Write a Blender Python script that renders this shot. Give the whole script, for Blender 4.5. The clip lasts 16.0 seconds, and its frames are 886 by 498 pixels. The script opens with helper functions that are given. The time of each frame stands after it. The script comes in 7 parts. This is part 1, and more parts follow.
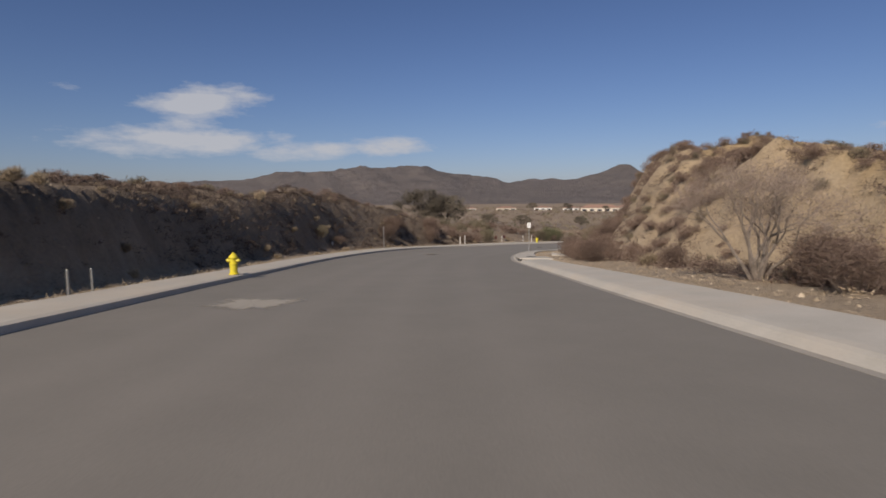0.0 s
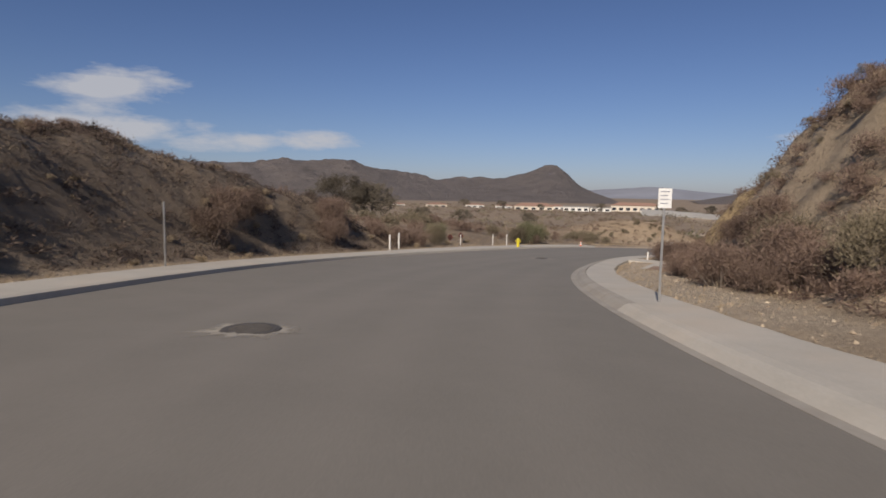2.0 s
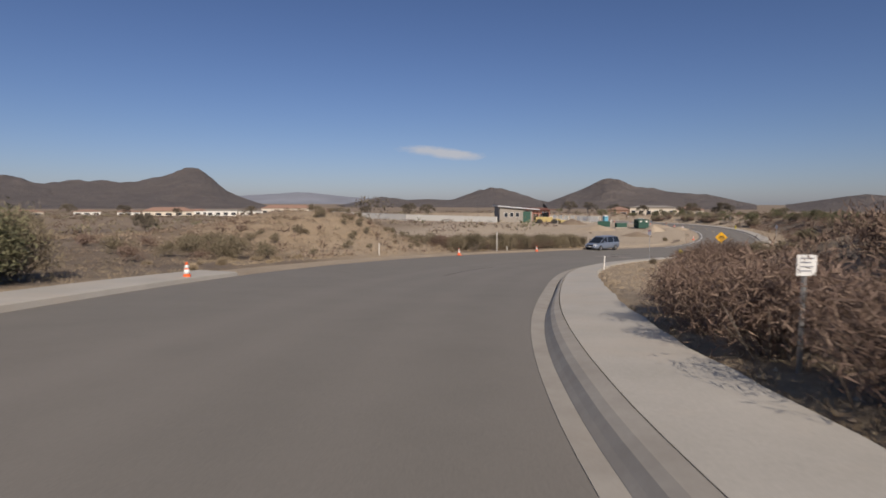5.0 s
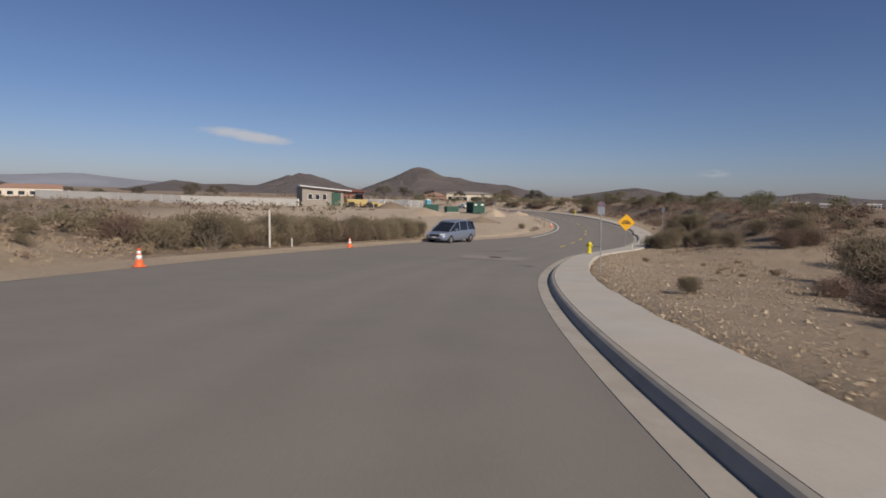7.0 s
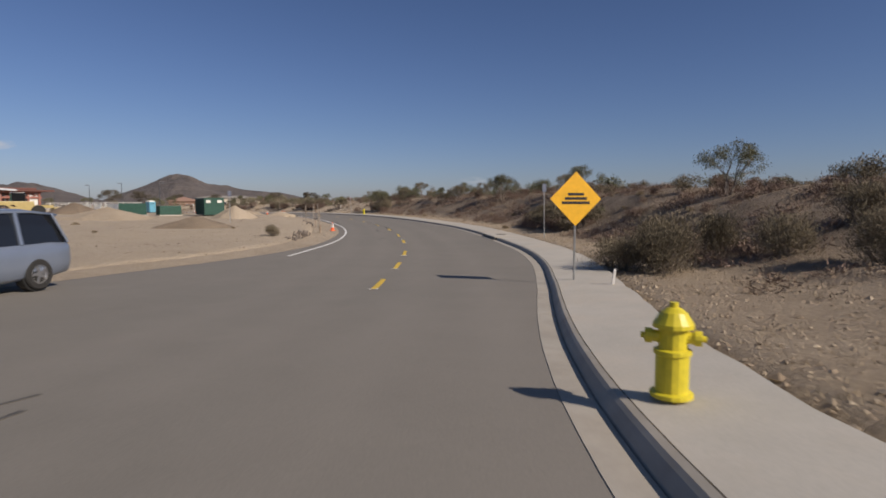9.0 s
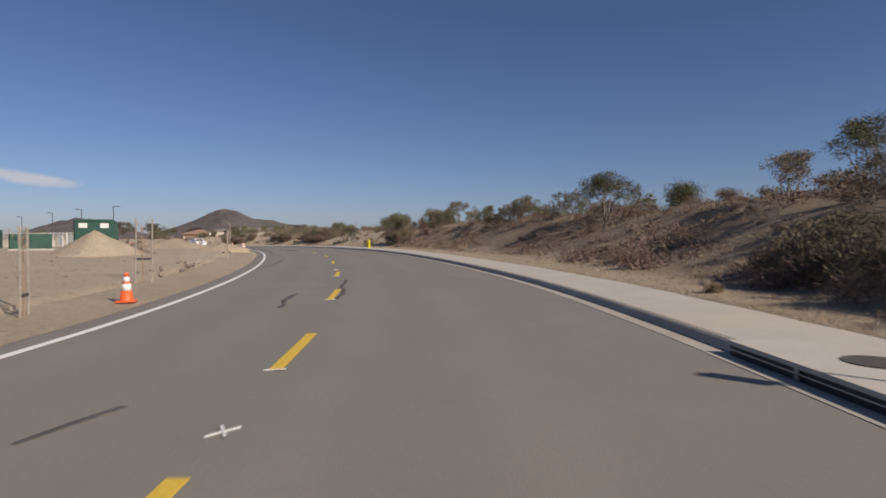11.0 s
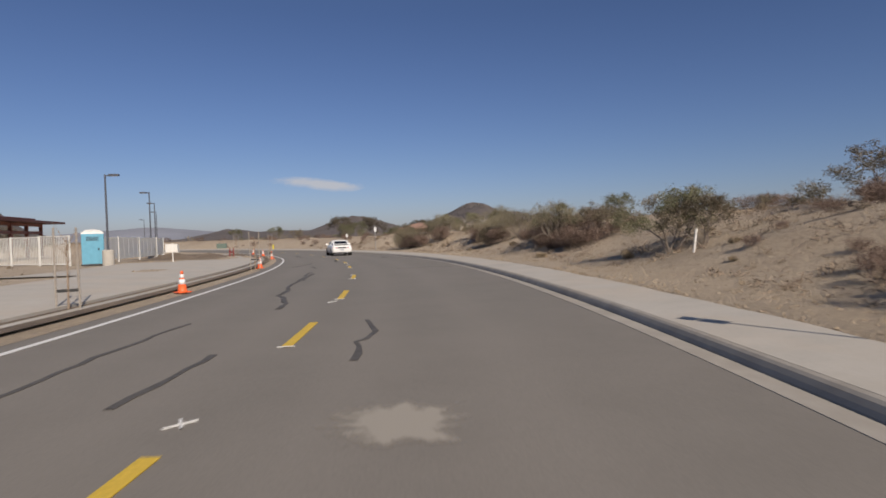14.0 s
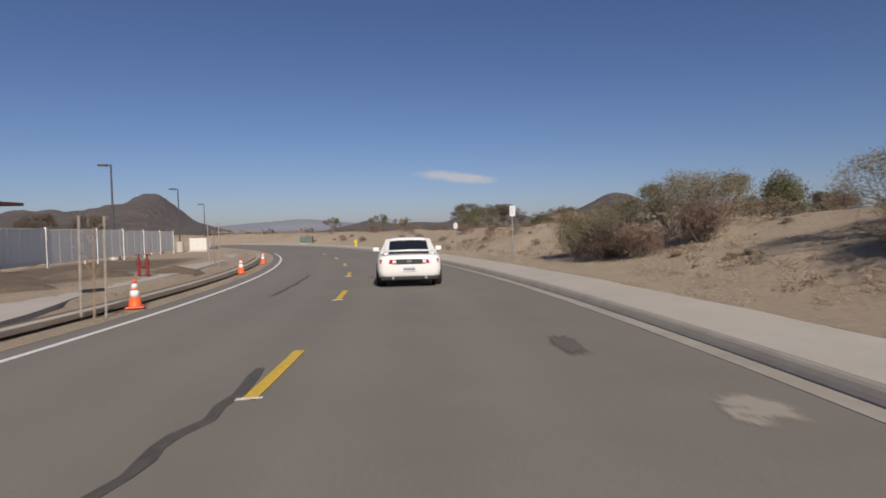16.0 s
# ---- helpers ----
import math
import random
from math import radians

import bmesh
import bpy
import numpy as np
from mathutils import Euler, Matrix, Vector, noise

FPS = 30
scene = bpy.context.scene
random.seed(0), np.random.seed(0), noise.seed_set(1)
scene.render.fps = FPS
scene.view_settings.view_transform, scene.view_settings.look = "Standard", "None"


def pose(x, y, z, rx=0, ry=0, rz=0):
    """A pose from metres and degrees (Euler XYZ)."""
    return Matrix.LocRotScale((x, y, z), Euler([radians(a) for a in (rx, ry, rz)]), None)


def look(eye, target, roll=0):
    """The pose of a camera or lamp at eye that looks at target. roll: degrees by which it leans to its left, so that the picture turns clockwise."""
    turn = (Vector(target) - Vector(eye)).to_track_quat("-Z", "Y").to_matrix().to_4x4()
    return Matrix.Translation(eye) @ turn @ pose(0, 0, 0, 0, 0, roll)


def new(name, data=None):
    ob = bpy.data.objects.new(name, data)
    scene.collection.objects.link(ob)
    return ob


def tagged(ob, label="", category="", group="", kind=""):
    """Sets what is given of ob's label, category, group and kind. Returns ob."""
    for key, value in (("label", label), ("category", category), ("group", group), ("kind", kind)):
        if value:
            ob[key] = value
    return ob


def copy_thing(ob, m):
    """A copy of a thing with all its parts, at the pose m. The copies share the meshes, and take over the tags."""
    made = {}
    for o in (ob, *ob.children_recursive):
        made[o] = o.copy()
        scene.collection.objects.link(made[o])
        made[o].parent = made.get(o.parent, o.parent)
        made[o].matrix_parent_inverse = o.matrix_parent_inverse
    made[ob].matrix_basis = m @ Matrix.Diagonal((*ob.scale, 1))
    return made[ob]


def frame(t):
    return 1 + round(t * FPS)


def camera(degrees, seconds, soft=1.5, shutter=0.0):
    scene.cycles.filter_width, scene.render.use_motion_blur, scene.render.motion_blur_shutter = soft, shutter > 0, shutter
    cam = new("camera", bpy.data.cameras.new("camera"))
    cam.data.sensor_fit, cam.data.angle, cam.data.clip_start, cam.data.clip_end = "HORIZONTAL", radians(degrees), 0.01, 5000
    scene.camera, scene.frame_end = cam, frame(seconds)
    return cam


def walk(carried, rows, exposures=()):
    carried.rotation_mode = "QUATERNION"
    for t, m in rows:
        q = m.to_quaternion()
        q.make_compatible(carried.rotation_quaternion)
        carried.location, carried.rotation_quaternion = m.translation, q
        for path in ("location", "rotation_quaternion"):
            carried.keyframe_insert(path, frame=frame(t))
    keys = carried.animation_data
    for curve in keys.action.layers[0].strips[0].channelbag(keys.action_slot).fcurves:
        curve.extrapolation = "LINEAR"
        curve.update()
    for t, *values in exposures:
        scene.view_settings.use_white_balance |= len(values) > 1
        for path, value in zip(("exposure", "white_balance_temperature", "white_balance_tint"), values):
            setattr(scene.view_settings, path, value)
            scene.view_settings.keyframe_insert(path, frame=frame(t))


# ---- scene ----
cam = camera(75.5, 16.0, soft=1.7, shutter=0.12)
PATH = [
    (0, (0.000, 0.000, 1.400), (-1.365, 1.450, 1.215), -0.50),
    (0.5, (-5.478, 5.771, 0.882), (-6.837, 7.226, 0.693), -0.31),
    (1, (-11.061, 11.724, 0.322), (-12.406, 13.191, 0.124), -0.28),
    (1.5, (-16.547, 17.793, -0.267), (-17.843, 19.304, -0.468), 0.30),
    (2, (-21.549, 24.027, -0.828), (-22.716, 25.640, -1.021), 1.03),
    (2.5, (-25.798, 30.406, -1.351), (-26.814, 32.117, -1.547), 1.33),
    (3, (-29.239, 36.812, -1.873), (-30.081, 38.615, -2.076), 1.85),
    (3.5, (-31.906, 43.176, -2.385), (-32.578, 45.049, -2.591), 2.27),
    (4, (-33.847, 49.438, -2.876), (-34.323, 51.370, -3.076), 2.39),
    (4.5, (-35.024, 55.523, -3.261), (-35.280, 57.500, -3.422), 0.60),
    (5, (-35.537, 61.459, -3.560), (-35.607, 63.451, -3.720), 0.17),
    (5.5, (-35.533, 67.592, -3.902), (-35.444, 69.582, -4.079), 0.11),
    (6, (-35.038, 74.308, -4.342), (-34.813, 76.286, -4.538), 0.30),
    (6.5, (-33.939, 81.693, -4.883), (-33.552, 83.644, -5.086), 1.17),
    (7, (-32.033, 89.532, -5.453), (-31.458, 91.438, -5.646), 1.29),
    (7.5, (-29.284, 97.415, -6.024), (-28.529, 99.257, -6.215), 0.75),
    (8, (-25.838, 104.939, -6.550), (-24.914, 106.704, -6.725), 0.55),
    (8.5, (-21.861, 111.836, -7.012), (-20.772, 113.505, -7.182), 0.71),
    (9, (-17.475, 117.948, -7.417), (-16.230, 119.505, -7.574), 0.04),
    (9.5, (-12.975, 123.392, -7.752), (-11.681, 124.911, -7.893), 0.07),
    (10, (-8.728, 128.576, -7.945), (-7.481, 130.138, -8.032), -0.07),
    (10.5, (-4.744, 133.809, -7.997), (-3.550, 135.412, -8.059), 0.41),
    (11, (-0.782, 139.418, -7.974), (0.343, 141.071, -8.011), -0.08),
    (11.5, (3.309, 145.983, -7.868), (4.315, 147.712, -7.893), -0.67),
    (12, (7.432, 153.818, -7.750), (8.312, 155.613, -7.786), -1.06),
    (12.5, (11.255, 162.447, -7.656), (12.015, 164.297, -7.692), -0.98),
    (13, (14.422, 171.176, -7.568), (15.044, 173.076, -7.609), -1.67),
    (13.5, (16.800, 179.642, -7.527), (17.279, 181.583, -7.582), -2.06),
    (14, (18.455, 187.758, -7.533), (18.798, 189.727, -7.593), -1.53),
    (14.5, (19.540, 195.612, -7.546), (19.769, 197.598, -7.608), -1.21),
    (15, (20.188, 203.435, -7.583), (20.313, 205.430, -7.654), -1.45),
    (15.5, (20.416, 211.540, -7.650), (20.426, 213.539, -7.724), -1.45),
    (16, (20.124, 220.176, -7.730), (20.002, 222.171, -7.806), -1.27),
]
walk(cam, [(t, look(eye, target, roll)) for t, eye, target, roll in PATH],
     exposures=[(0, -0.10), (8.2, -0.10), (10.4, 0.01), (13, -0.01), (14.5, -0.09), (16, -0.11)])

# ---- world and sun ----
SUN_EL, SUN_AZ = radians(34), radians(163)      # the sun stands behind the start, low in the south
world = bpy.data.worlds.new("world")
scene.world = world
world.use_nodes = True
wn, wl = world.node_tree.nodes, world.node_tree.links
wn.clear()
w_out, w_bg = wn.new("ShaderNodeOutputWorld"), wn.new("ShaderNodeBackground")
sky = wn.new("ShaderNodeTexSky")
sky.sky_type, sky.sun_disc = "NISHITA", False
sky.sun_elevation, sky.sun_rotation = SUN_EL, SUN_AZ
sky.altitude, sky.air_density, sky.dust_density, sky.ozone_density = 300, 1.0, 0.6, 2.0
w_bg.inputs["Strength"].default_value = 0.080
wl.new(w_bg.outputs[0], w_out.inputs[0])


def wmath(op, a, b=None, c=None):
    n = wn.new("ShaderNodeMath")
    n.operation = op
    for i, v in enumerate((a, b, c)):
        if v is None:
            continue
        if isinstance(v, (int, float)):
            n.inputs[i].default_value = v
        else:
            wl.new(v, n.inputs[i])
    return n.outputs[0]


w_tc = wn.new("ShaderNodeTexCoord")
w_xyz = wn.new("ShaderNodeSeparateXYZ")
wl.new(w_tc.outputs["Generated"], w_xyz.inputs[0])
w_az = wmath("ARCTAN2", wmath("MULTIPLY", w_xyz.outputs[0], -1.0), w_xyz.outputs[1])
w_el = wmath("ARCSINE", w_xyz.outputs[2])
w_pos = wn.new("ShaderNodeCombineXYZ")
wl.new(w_az, w_pos.inputs[0])
wl.new(wmath("MULTIPLY", w_el, 3.2), w_pos.inputs[1])
w_noise = wn.new("ShaderNodeTexNoise")
w_noise.inputs["Scale"].default_value, w_noise.inputs["Detail"].default_value = 14.0, 7.0
w_noise.inputs["Roughness"].default_value = 0.62
wl.new(w_pos.outputs[0], w_noise.inputs["Vector"])
w_sum = None
# high thin cloud: azimuth, elevation, half width, half height, strength, tilt
for az, el, wa, we, s, tilt in ((1.14, 0.150, 0.095, 0.030, 1.15, 0.10), (1.18, 0.088, 0.17, 0.026, 1.05, 0.0), (1.17, 0.118, 0.07, 0.03, 0.9, 0.2),
                                (0.97, 0.078, 0.14, 0.018, 0.95, 0.05), (0.86, 0.085, 0.10, 0.020, 0.95, 0.0),
                                (1.32, 0.16, 0.03, 0.012, 0.5, 0.0), (0.035, 0.086, 0.075, 0.011, 1.15, -0.10),
                                (-0.72, 0.043, 0.05, 0.012, 0.45, 0.0), (-0.55, 0.06, 0.05, 0.012, 0.3, 0.0), (-1.5, 0.07, 0.12, 0.02, 0.8, 0.0)):
    da = wmath("SUBTRACT", w_az, az)
    de = wmath("ADD", wmath("SUBTRACT", w_el, el), wmath("MULTIPLY", da, tilt))
    r2 = wmath("ADD", wmath("POWER", wmath("ABSOLUTE", wmath("DIVIDE", da, wa)), 2.0), wmath("POWER", wmath("ABSOLUTE", wmath("DIVIDE", de, we)), 2.0))
    m = wmath("MULTIPLY", wmath("POWER", 2.718, wmath("MULTIPLY", r2, -1.0)), s)
    w_sum = m if w_sum is None else wmath("MAXIMUM", w_sum, m)
w_mask = wn.new("ShaderNodeMapRange")
w_mask.inputs["From Min"].default_value, w_mask.inputs["From Max"].default_value = 0.40, 0.95
w_mask.inputs["To Max"].default_value = 0.85
wl.new(wmath("ADD", w_sum, wmath("MULTIPLY", wmath("SUBTRACT", w_noise.outputs["Fac"], 0.5), 1.5)), w_mask.inputs["Value"])
w_mix = wn.new("ShaderNodeMix")
w_mix.data_type = "RGBA"
w_mix.inputs["B"].default_value = (6.6, 6.6, 7.0, 1)
wl.new(wmath("MULTIPLY", w_mask.outputs[0], wmath("MINIMUM", wmath("MULTIPLY", w_sum, 3.0), 1.0)), w_mix.inputs["Factor"])
w_tint = wn.new("ShaderNodeValToRGB")
for e, (pos, c) in zip((w_tint.color_ramp.elements[0], w_tint.color_ramp.elements[1], w_tint.color_ramp.elements.new(0.12), w_tint.color_ramp.elements.new(0.35)),
                       ((0.0, (0.64, 0.68, 0.97)), (1.0, (0.50, 0.54, 0.75)), (0.12, (0.60, 0.65, 0.88)), (0.35, (0.56, 0.61, 0.82)))):
    e.position, e.color = pos, (*c, 1)
wl.new(w_xyz.outputs[2], w_tint.inputs["Fac"])
w_deep = wn.new("ShaderNodeMix")
w_deep.data_type, w_deep.blend_type = "RGBA", "MULTIPLY"
w_deep.inputs["Factor"].default_value = 1.0
wl.new(sky.outputs[0], w_deep.inputs["A"])
wl.new(w_tint.outputs["Color"], w_deep.inputs["B"])
wl.new(w_deep.outputs["Result"], w_mix.inputs["A"])
wl.new(w_mix.outputs["Result"], w_bg.inputs["Color"])

sun = new("sun", bpy.data.lights.new("sun", "SUN"))
sun.data.energy, sun.data.angle, sun.data.color = 5.0, radians(0.53), (1.0, 0.88, 0.75)
sun.matrix_basis = look((0, 0, 60), (-math.sin(SUN_AZ) * 60, -math.cos(SUN_AZ) * 60, 60 - 60 * math.tan(SUN_EL)))


# ---- materials ----
def material(name, build):
    m = bpy.data.materials.new(name)
    m.use_nodes = True
    nt = m.node_tree
    bsdf = nt.nodes["Principled BSDF"]
    build(nt, bsdf)
    return m


def tex(nt, kind, scale, detail=3.0, rough=0.5, coord="Object", stretch=None):
    tc = nt.nodes.new("ShaderNodeTexCoord") if coord != "World" else None
    if tc is None:
        g = nt.nodes.new("ShaderNodeNewGeometry")
        vec = g.outputs["Position"]
    else:
        vec = tc.outputs[coord]
    if stretch:
        mp = nt.nodes.new("ShaderNodeMapping")
        mp.inputs["Scale"].default_value = stretch
        nt.links.new(vec, mp.inputs["Vector"])
        vec = mp.outputs[0]
    n = nt.nodes.new({"noise": "ShaderNodeTexNoise", "voronoi": "ShaderNodeTexVoronoi"}[kind])
    n.inputs["Scale"].default_value = scale
    if kind == "noise":
        n.inputs["Detail"].default_value, n.inputs["Roughness"].default_value = detail, rough
    nt.links.new(vec, n.inputs["Vector"])
    return n.outputs["Fac"] if kind == "noise" else n.outputs["Distance"]


def ramp(nt, fac, stops):
    r = nt.nodes.new("ShaderNodeValToRGB")
    while len(r.color_ramp.elements) < len(stops):
        r.color_ramp.elements.new(0.5)
    for e, (pos, col) in zip(r.color_ramp.elements, stops):
        e.position, e.color = pos, (*col, 1) if len(col) == 3 else col
    nt.links.new(fac, r.inputs["Fac"])
    return r.outputs["Color"]


def mixc(nt, fac, a, b, mode="MIX"):
    n = nt.nodes.new("ShaderNodeMix")
    n.data_type, n.blend_type = "RGBA", mode
    for key, v in (("Factor", fac), ("A", a), ("B", b)):
        if isinstance(v, (int, float)):
            n.inputs[key].default_value = v
        elif isinstance(v, tuple):
            n.inputs[key].default_value = (*v, 1)
        else:
            nt.links.new(v, n.inputs[key])
    return n.outputs["Result"]


def bump(nt, bsdf, fac, strength, distance):
    b = nt.nodes.new("ShaderNodeBump")
    b.inputs["Strength"].default_value, b.inputs["Distance"].default_value = strength, distance
    nt.links.new(fac, b.inputs["Height"])
    nt.links.new(b.outputs[0], bsdf.inputs["Normal"])


def simple(name, col, rough=0.6, metal=0.0, vary=0.12, scale=6.0, coat=0.0):
    def build(nt, bsdf):
        n = tex(nt, "noise", scale, 5.0, 0.6)
        lo, hi = tuple(c * (1 - vary) for c in col), tuple(min(1, c * (1 + vary)) for c in col)
        nt.links.new(ramp(nt, n, [(0.3, lo), (0.7, hi)]), bsdf.inputs["Base Color"])
        bsdf.inputs["Roughness"].default_value, bsdf.inputs["Metallic"].default_value = rough, metal
        bsdf.inputs["Coat Weight"].default_value = coat
    return material(name, build)


def asphalt_build(nt, bsdf):
    fine = tex(nt, "noise", 55.0, 4.0, 0.7, "World")
    mid = tex(nt, "noise", 0.9, 5.0, 0.6, "World")
    big = tex(nt, "noise", 0.16, 5.0, 0.6, "World")
    c = ramp(nt, big, [(0.3, (0.160, 0.151, 0.130)), (0.7, (0.203, 0.183, 0.158))])
    c = mixc(nt, 0.5, c, ramp(nt, mid, [(0.3, (0.158, 0.142, 0.122)), (0.75, (0.218, 0.197, 0.170))]))
    at_wheel = nt.nodes.new("ShaderNodeAttribute")
    at_wheel.attribute_name = "wear"
    rub = nt.nodes.new("ShaderNodeMath")
    rub.operation = "MULTIPLY"
    nt.links.new(at_wheel.outputs["Fac"], rub.inputs[0])
    nt.links.new(big, rub.inputs[1])
    c = mixc(nt, rub.outputs[0], c, (0.225, 0.203, 0.176))
    c = mixc(nt, 0.28, c, ramp(nt, fine, [(0.3, (0.11, 0.097, 0.082)), (0.7, (0.285, 0.258, 0.222))]))
    nt.links.new(c, bsdf.inputs["Base Color"])
    bsdf.inputs["Roughness"].default_value = 0.85
    bump(nt, bsdf, fine, 0.3, 0.005)


def concrete_build(nt, bsdf):
    fine = tex(nt, "noise", 30.0, 5.0, 0.7, "World")
    mid = tex(nt, "noise", 0.8, 6.0, 0.65, "World")
    dust = tex(nt, "noise", 0.35, 6.0, 0.7, "World")
    c = ramp(nt, mid, [(0.25, (0.37, 0.345, 0.30)), (0.75, (0.50, 0.465, 0.41))])
    c = mixc(nt, 0.25, c, ramp(nt, fine, [(0.3, (0.28, 0.255, 0.22)), (0.7, (0.56, 0.52, 0.46))]))
    c = mixc(nt, ramp(nt, dust, [(0.45, (0, 0, 0)), (0.72, (0.6, 0.6, 0.6))]), c, (0.50, 0.42, 0.33))
    nt.links.new(c, bsdf.inputs["Base Color"])
    bsdf.inputs["Roughness"].default_value = 0.85
    bump(nt, bsdf, fine, 0.25, 0.004)


def soil_build(nt, bsdf):
    fine = tex(nt, "noise", 9.0, 8.0, 0.72, "World")
    mid = tex(nt, "noise", 0.55, 6.0, 0.62, "World")
    big = tex(nt, "noise", 0.045, 4.0, 0.55, "World")
    attr = nt.nodes.new("ShaderNodeAttribute")
    attr.attribute_name = "kind"
    sep = nt.nodes.new("ShaderNodeSeparateColor")
    nt.links.new(attr.outputs["Color"], sep.inputs[0])
    base = ramp(nt, mid, [(0.3, (0.28, 0.212, 0.146)), (0.5, (0.38, 0.292, 0.203)), (0.72, (0.49, 0.385, 0.275))])
    ochre = ramp(nt, mid, [(0.3, (0.36, 0.245, 0.105)), (0.55, (0.50, 0.355, 0.165)), (0.75, (0.58, 0.44, 0.24))])
    sand = ramp(nt, mid, [(0.3, (0.55, 0.465, 0.37)), (0.7, (0.70, 0.61, 0.50))])
    # scrub earth, kept dark because it also paints the left bank's shade
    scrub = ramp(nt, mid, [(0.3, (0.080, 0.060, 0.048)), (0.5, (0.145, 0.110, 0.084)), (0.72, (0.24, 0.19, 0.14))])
    c = mixc(nt, sep.outputs[0], base, ochre)
    c = mixc(nt, sep.outputs[1], c, sand)
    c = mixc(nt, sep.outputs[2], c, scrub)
    keep = nt.nodes.new("ShaderNodeMapRange")
    keep.inputs["To Min"].default_value, keep.inputs["To Max"].default_value = 0.40, 0.14
    nt.links.new(sep.outputs[2], keep.inputs["Value"])
    c = mixc(nt, keep.outputs[0], c, ramp(nt, big, [(0.3, (0.20, 0.145, 0.09)), (0.7, (0.44, 0.335, 0.21))]))
    c = mixc(nt, keep.outputs[0], c, ramp(nt, fine, [(0.32, (0.10, 0.072, 0.05)), (0.5, (0.30, 0.225, 0.145)), (0.7, (0.52, 0.41, 0.275))]))
    nt.links.new(c, bsdf.inputs["Base Color"])
    bsdf.inputs["Roughness"].default_value = 0.95
    bump(nt, bsdf, fine, 0.9, 0.12)


def mountain_build(nt, bsdf):
    mid = tex(nt, "noise", 0.02, 9.0, 0.68, "World")
    fine = tex(nt, "noise", 0.15, 6.0, 0.7, "World")
    # rock and scrub tones, greyed a little towards purple in place of haze
    c = ramp(nt, mid, [(0.3, (0.095, 0.083, 0.082)), (0.55, (0.15, 0.126, 0.118)), (0.75, (0.225, 0.185, 0.16))])
    c = mixc(nt, 0.4, c, ramp(nt, fine, [(0.35, (0.065, 0.06, 0.058)), (0.65, (0.22, 0.185, 0.16))]))
    nt.links.new(c, bsdf.inputs["Base Color"])
    bsdf.inputs["Roughness"].default_value = 1.0
    bump(nt, bsdf, mid, 1.0, 25.0)


ASPHALT = material("asphalt", asphalt_build)
CONCRETE = material("concrete", concrete_build)


def gutter_build(nt, bsdf):
    concrete_build(nt, bsdf)
    old = bsdf.inputs["Base Color"].links[0].from_socket
    grime = tex(nt, "noise", 1.7, 5.0, 0.65, "World")
    nt.links.new(mixc(nt, ramp(nt, grime, [(0.3, (0.35, 0.35, 0.35)), (0.7, (0.8, 0.8, 0.8))]), old, (0.25, 0.222, 0.188)), bsdf.inputs["Base Color"])


GUTTER = material("grimy_gutter_concrete", gutter_build)
SOIL = material("soil", soil_build)
MOUNTAIN = material("mountain", mountain_build)
# pale blue-grey base colour paints the haze of distance
HAZE_MOUNTAIN = simple("far_mountain_haze", (0.22, 0.23, 0.265), 1.0, 0, 0.12, 0.004)
WHITE_PAINT = simple("white_paint", (0.72, 0.71, 0.68), 0.6, 0, 0.1, 20)
YELLOW_PAINT = simple("yellow_paint", (0.62, 0.42, 0.05), 0.65, 0, 0.2, 25)
DARK_TAR = simple("tar", (0.088, 0.08, 0.07), 0.7, 0, 0.25, 8)
PATCH = simple("patch_asphalt", (0.245, 0.217, 0.185), 0.85, 0, 0.15, 3)
HYDRANT_YELLOW = simple("hydrant_yellow", (0.62, 0.52, 0.03), 0.45, 0, 0.15, 14)
CONE_ORANGE = simple("cone_orange", (0.80, 0.13, 0.03), 0.5, 0, 0.1, 12)
CONE_WHITE = simple("reflective_white", (0.78, 0.78, 0.76), 0.35, 0, 0.05, 20)
STEEL = simple("galvanised_steel", (0.42, 0.42, 0.42), 0.4, 0.8, 0.15, 10)
POST_WHITE = simple("post_white", (0.72, 0.70, 0.66), 0.6, 0, 0.12, 12)
WOOD = simple("weathered_wood", (0.27, 0.20, 0.14), 0.85, 0, 0.3, 14)
IRON = simple("cast_iron", (0.10, 0.09, 0.08), 0.7, 0.3, 0.25, 20)
CAR_WHITE = simple("car_paint_white", (0.78, 0.78, 0.76), 0.25, 0, 0.02, 3, 0.6)
GLASS_DARK = simple("tinted_glass", (0.012, 0.013, 0.015), 0.06, 0, 0.02, 3, 0.5)
BLACK = simple("black_plastic", (0.02, 0.02, 0.02), 0.5, 0, 0.2, 20)
RUBBER = simple("tyre_rubber", (0.022, 0.021, 0.02), 0.85, 0, 0.2, 20)
ALLOY = simple("alloy", (0.55, 0.55, 0.56), 0.3, 0.9, 0.05, 10)
RED_LENS = simple("red_lens", (0.36, 0.02, 0.018), 0.2, 0, 0.05, 10, 0.5)
PLATE = simple("plate_white", (0.62, 0.64, 0.66), 0.4, 0, 0.05, 20)

# ---- helpers for meshes ----


def mesh_object(name, verts, faces, mat, parent=None, smooth=False, label=""):
    me = bpy.data.meshes.new(name)
    me.from_pydata([tuple(v) for v in verts], [], [tuple(int(i) for i in f) for f in faces])
    me.update()
    if mat:
        me.materials.append(mat)
    if smooth:
        me.polygons.foreach_set("use_smooth", [True] * len(me.polygons))
    ob = new(name, me)
    if parent:
        ob.parent = parent
    if label:
        ob["label"] = label
    return ob


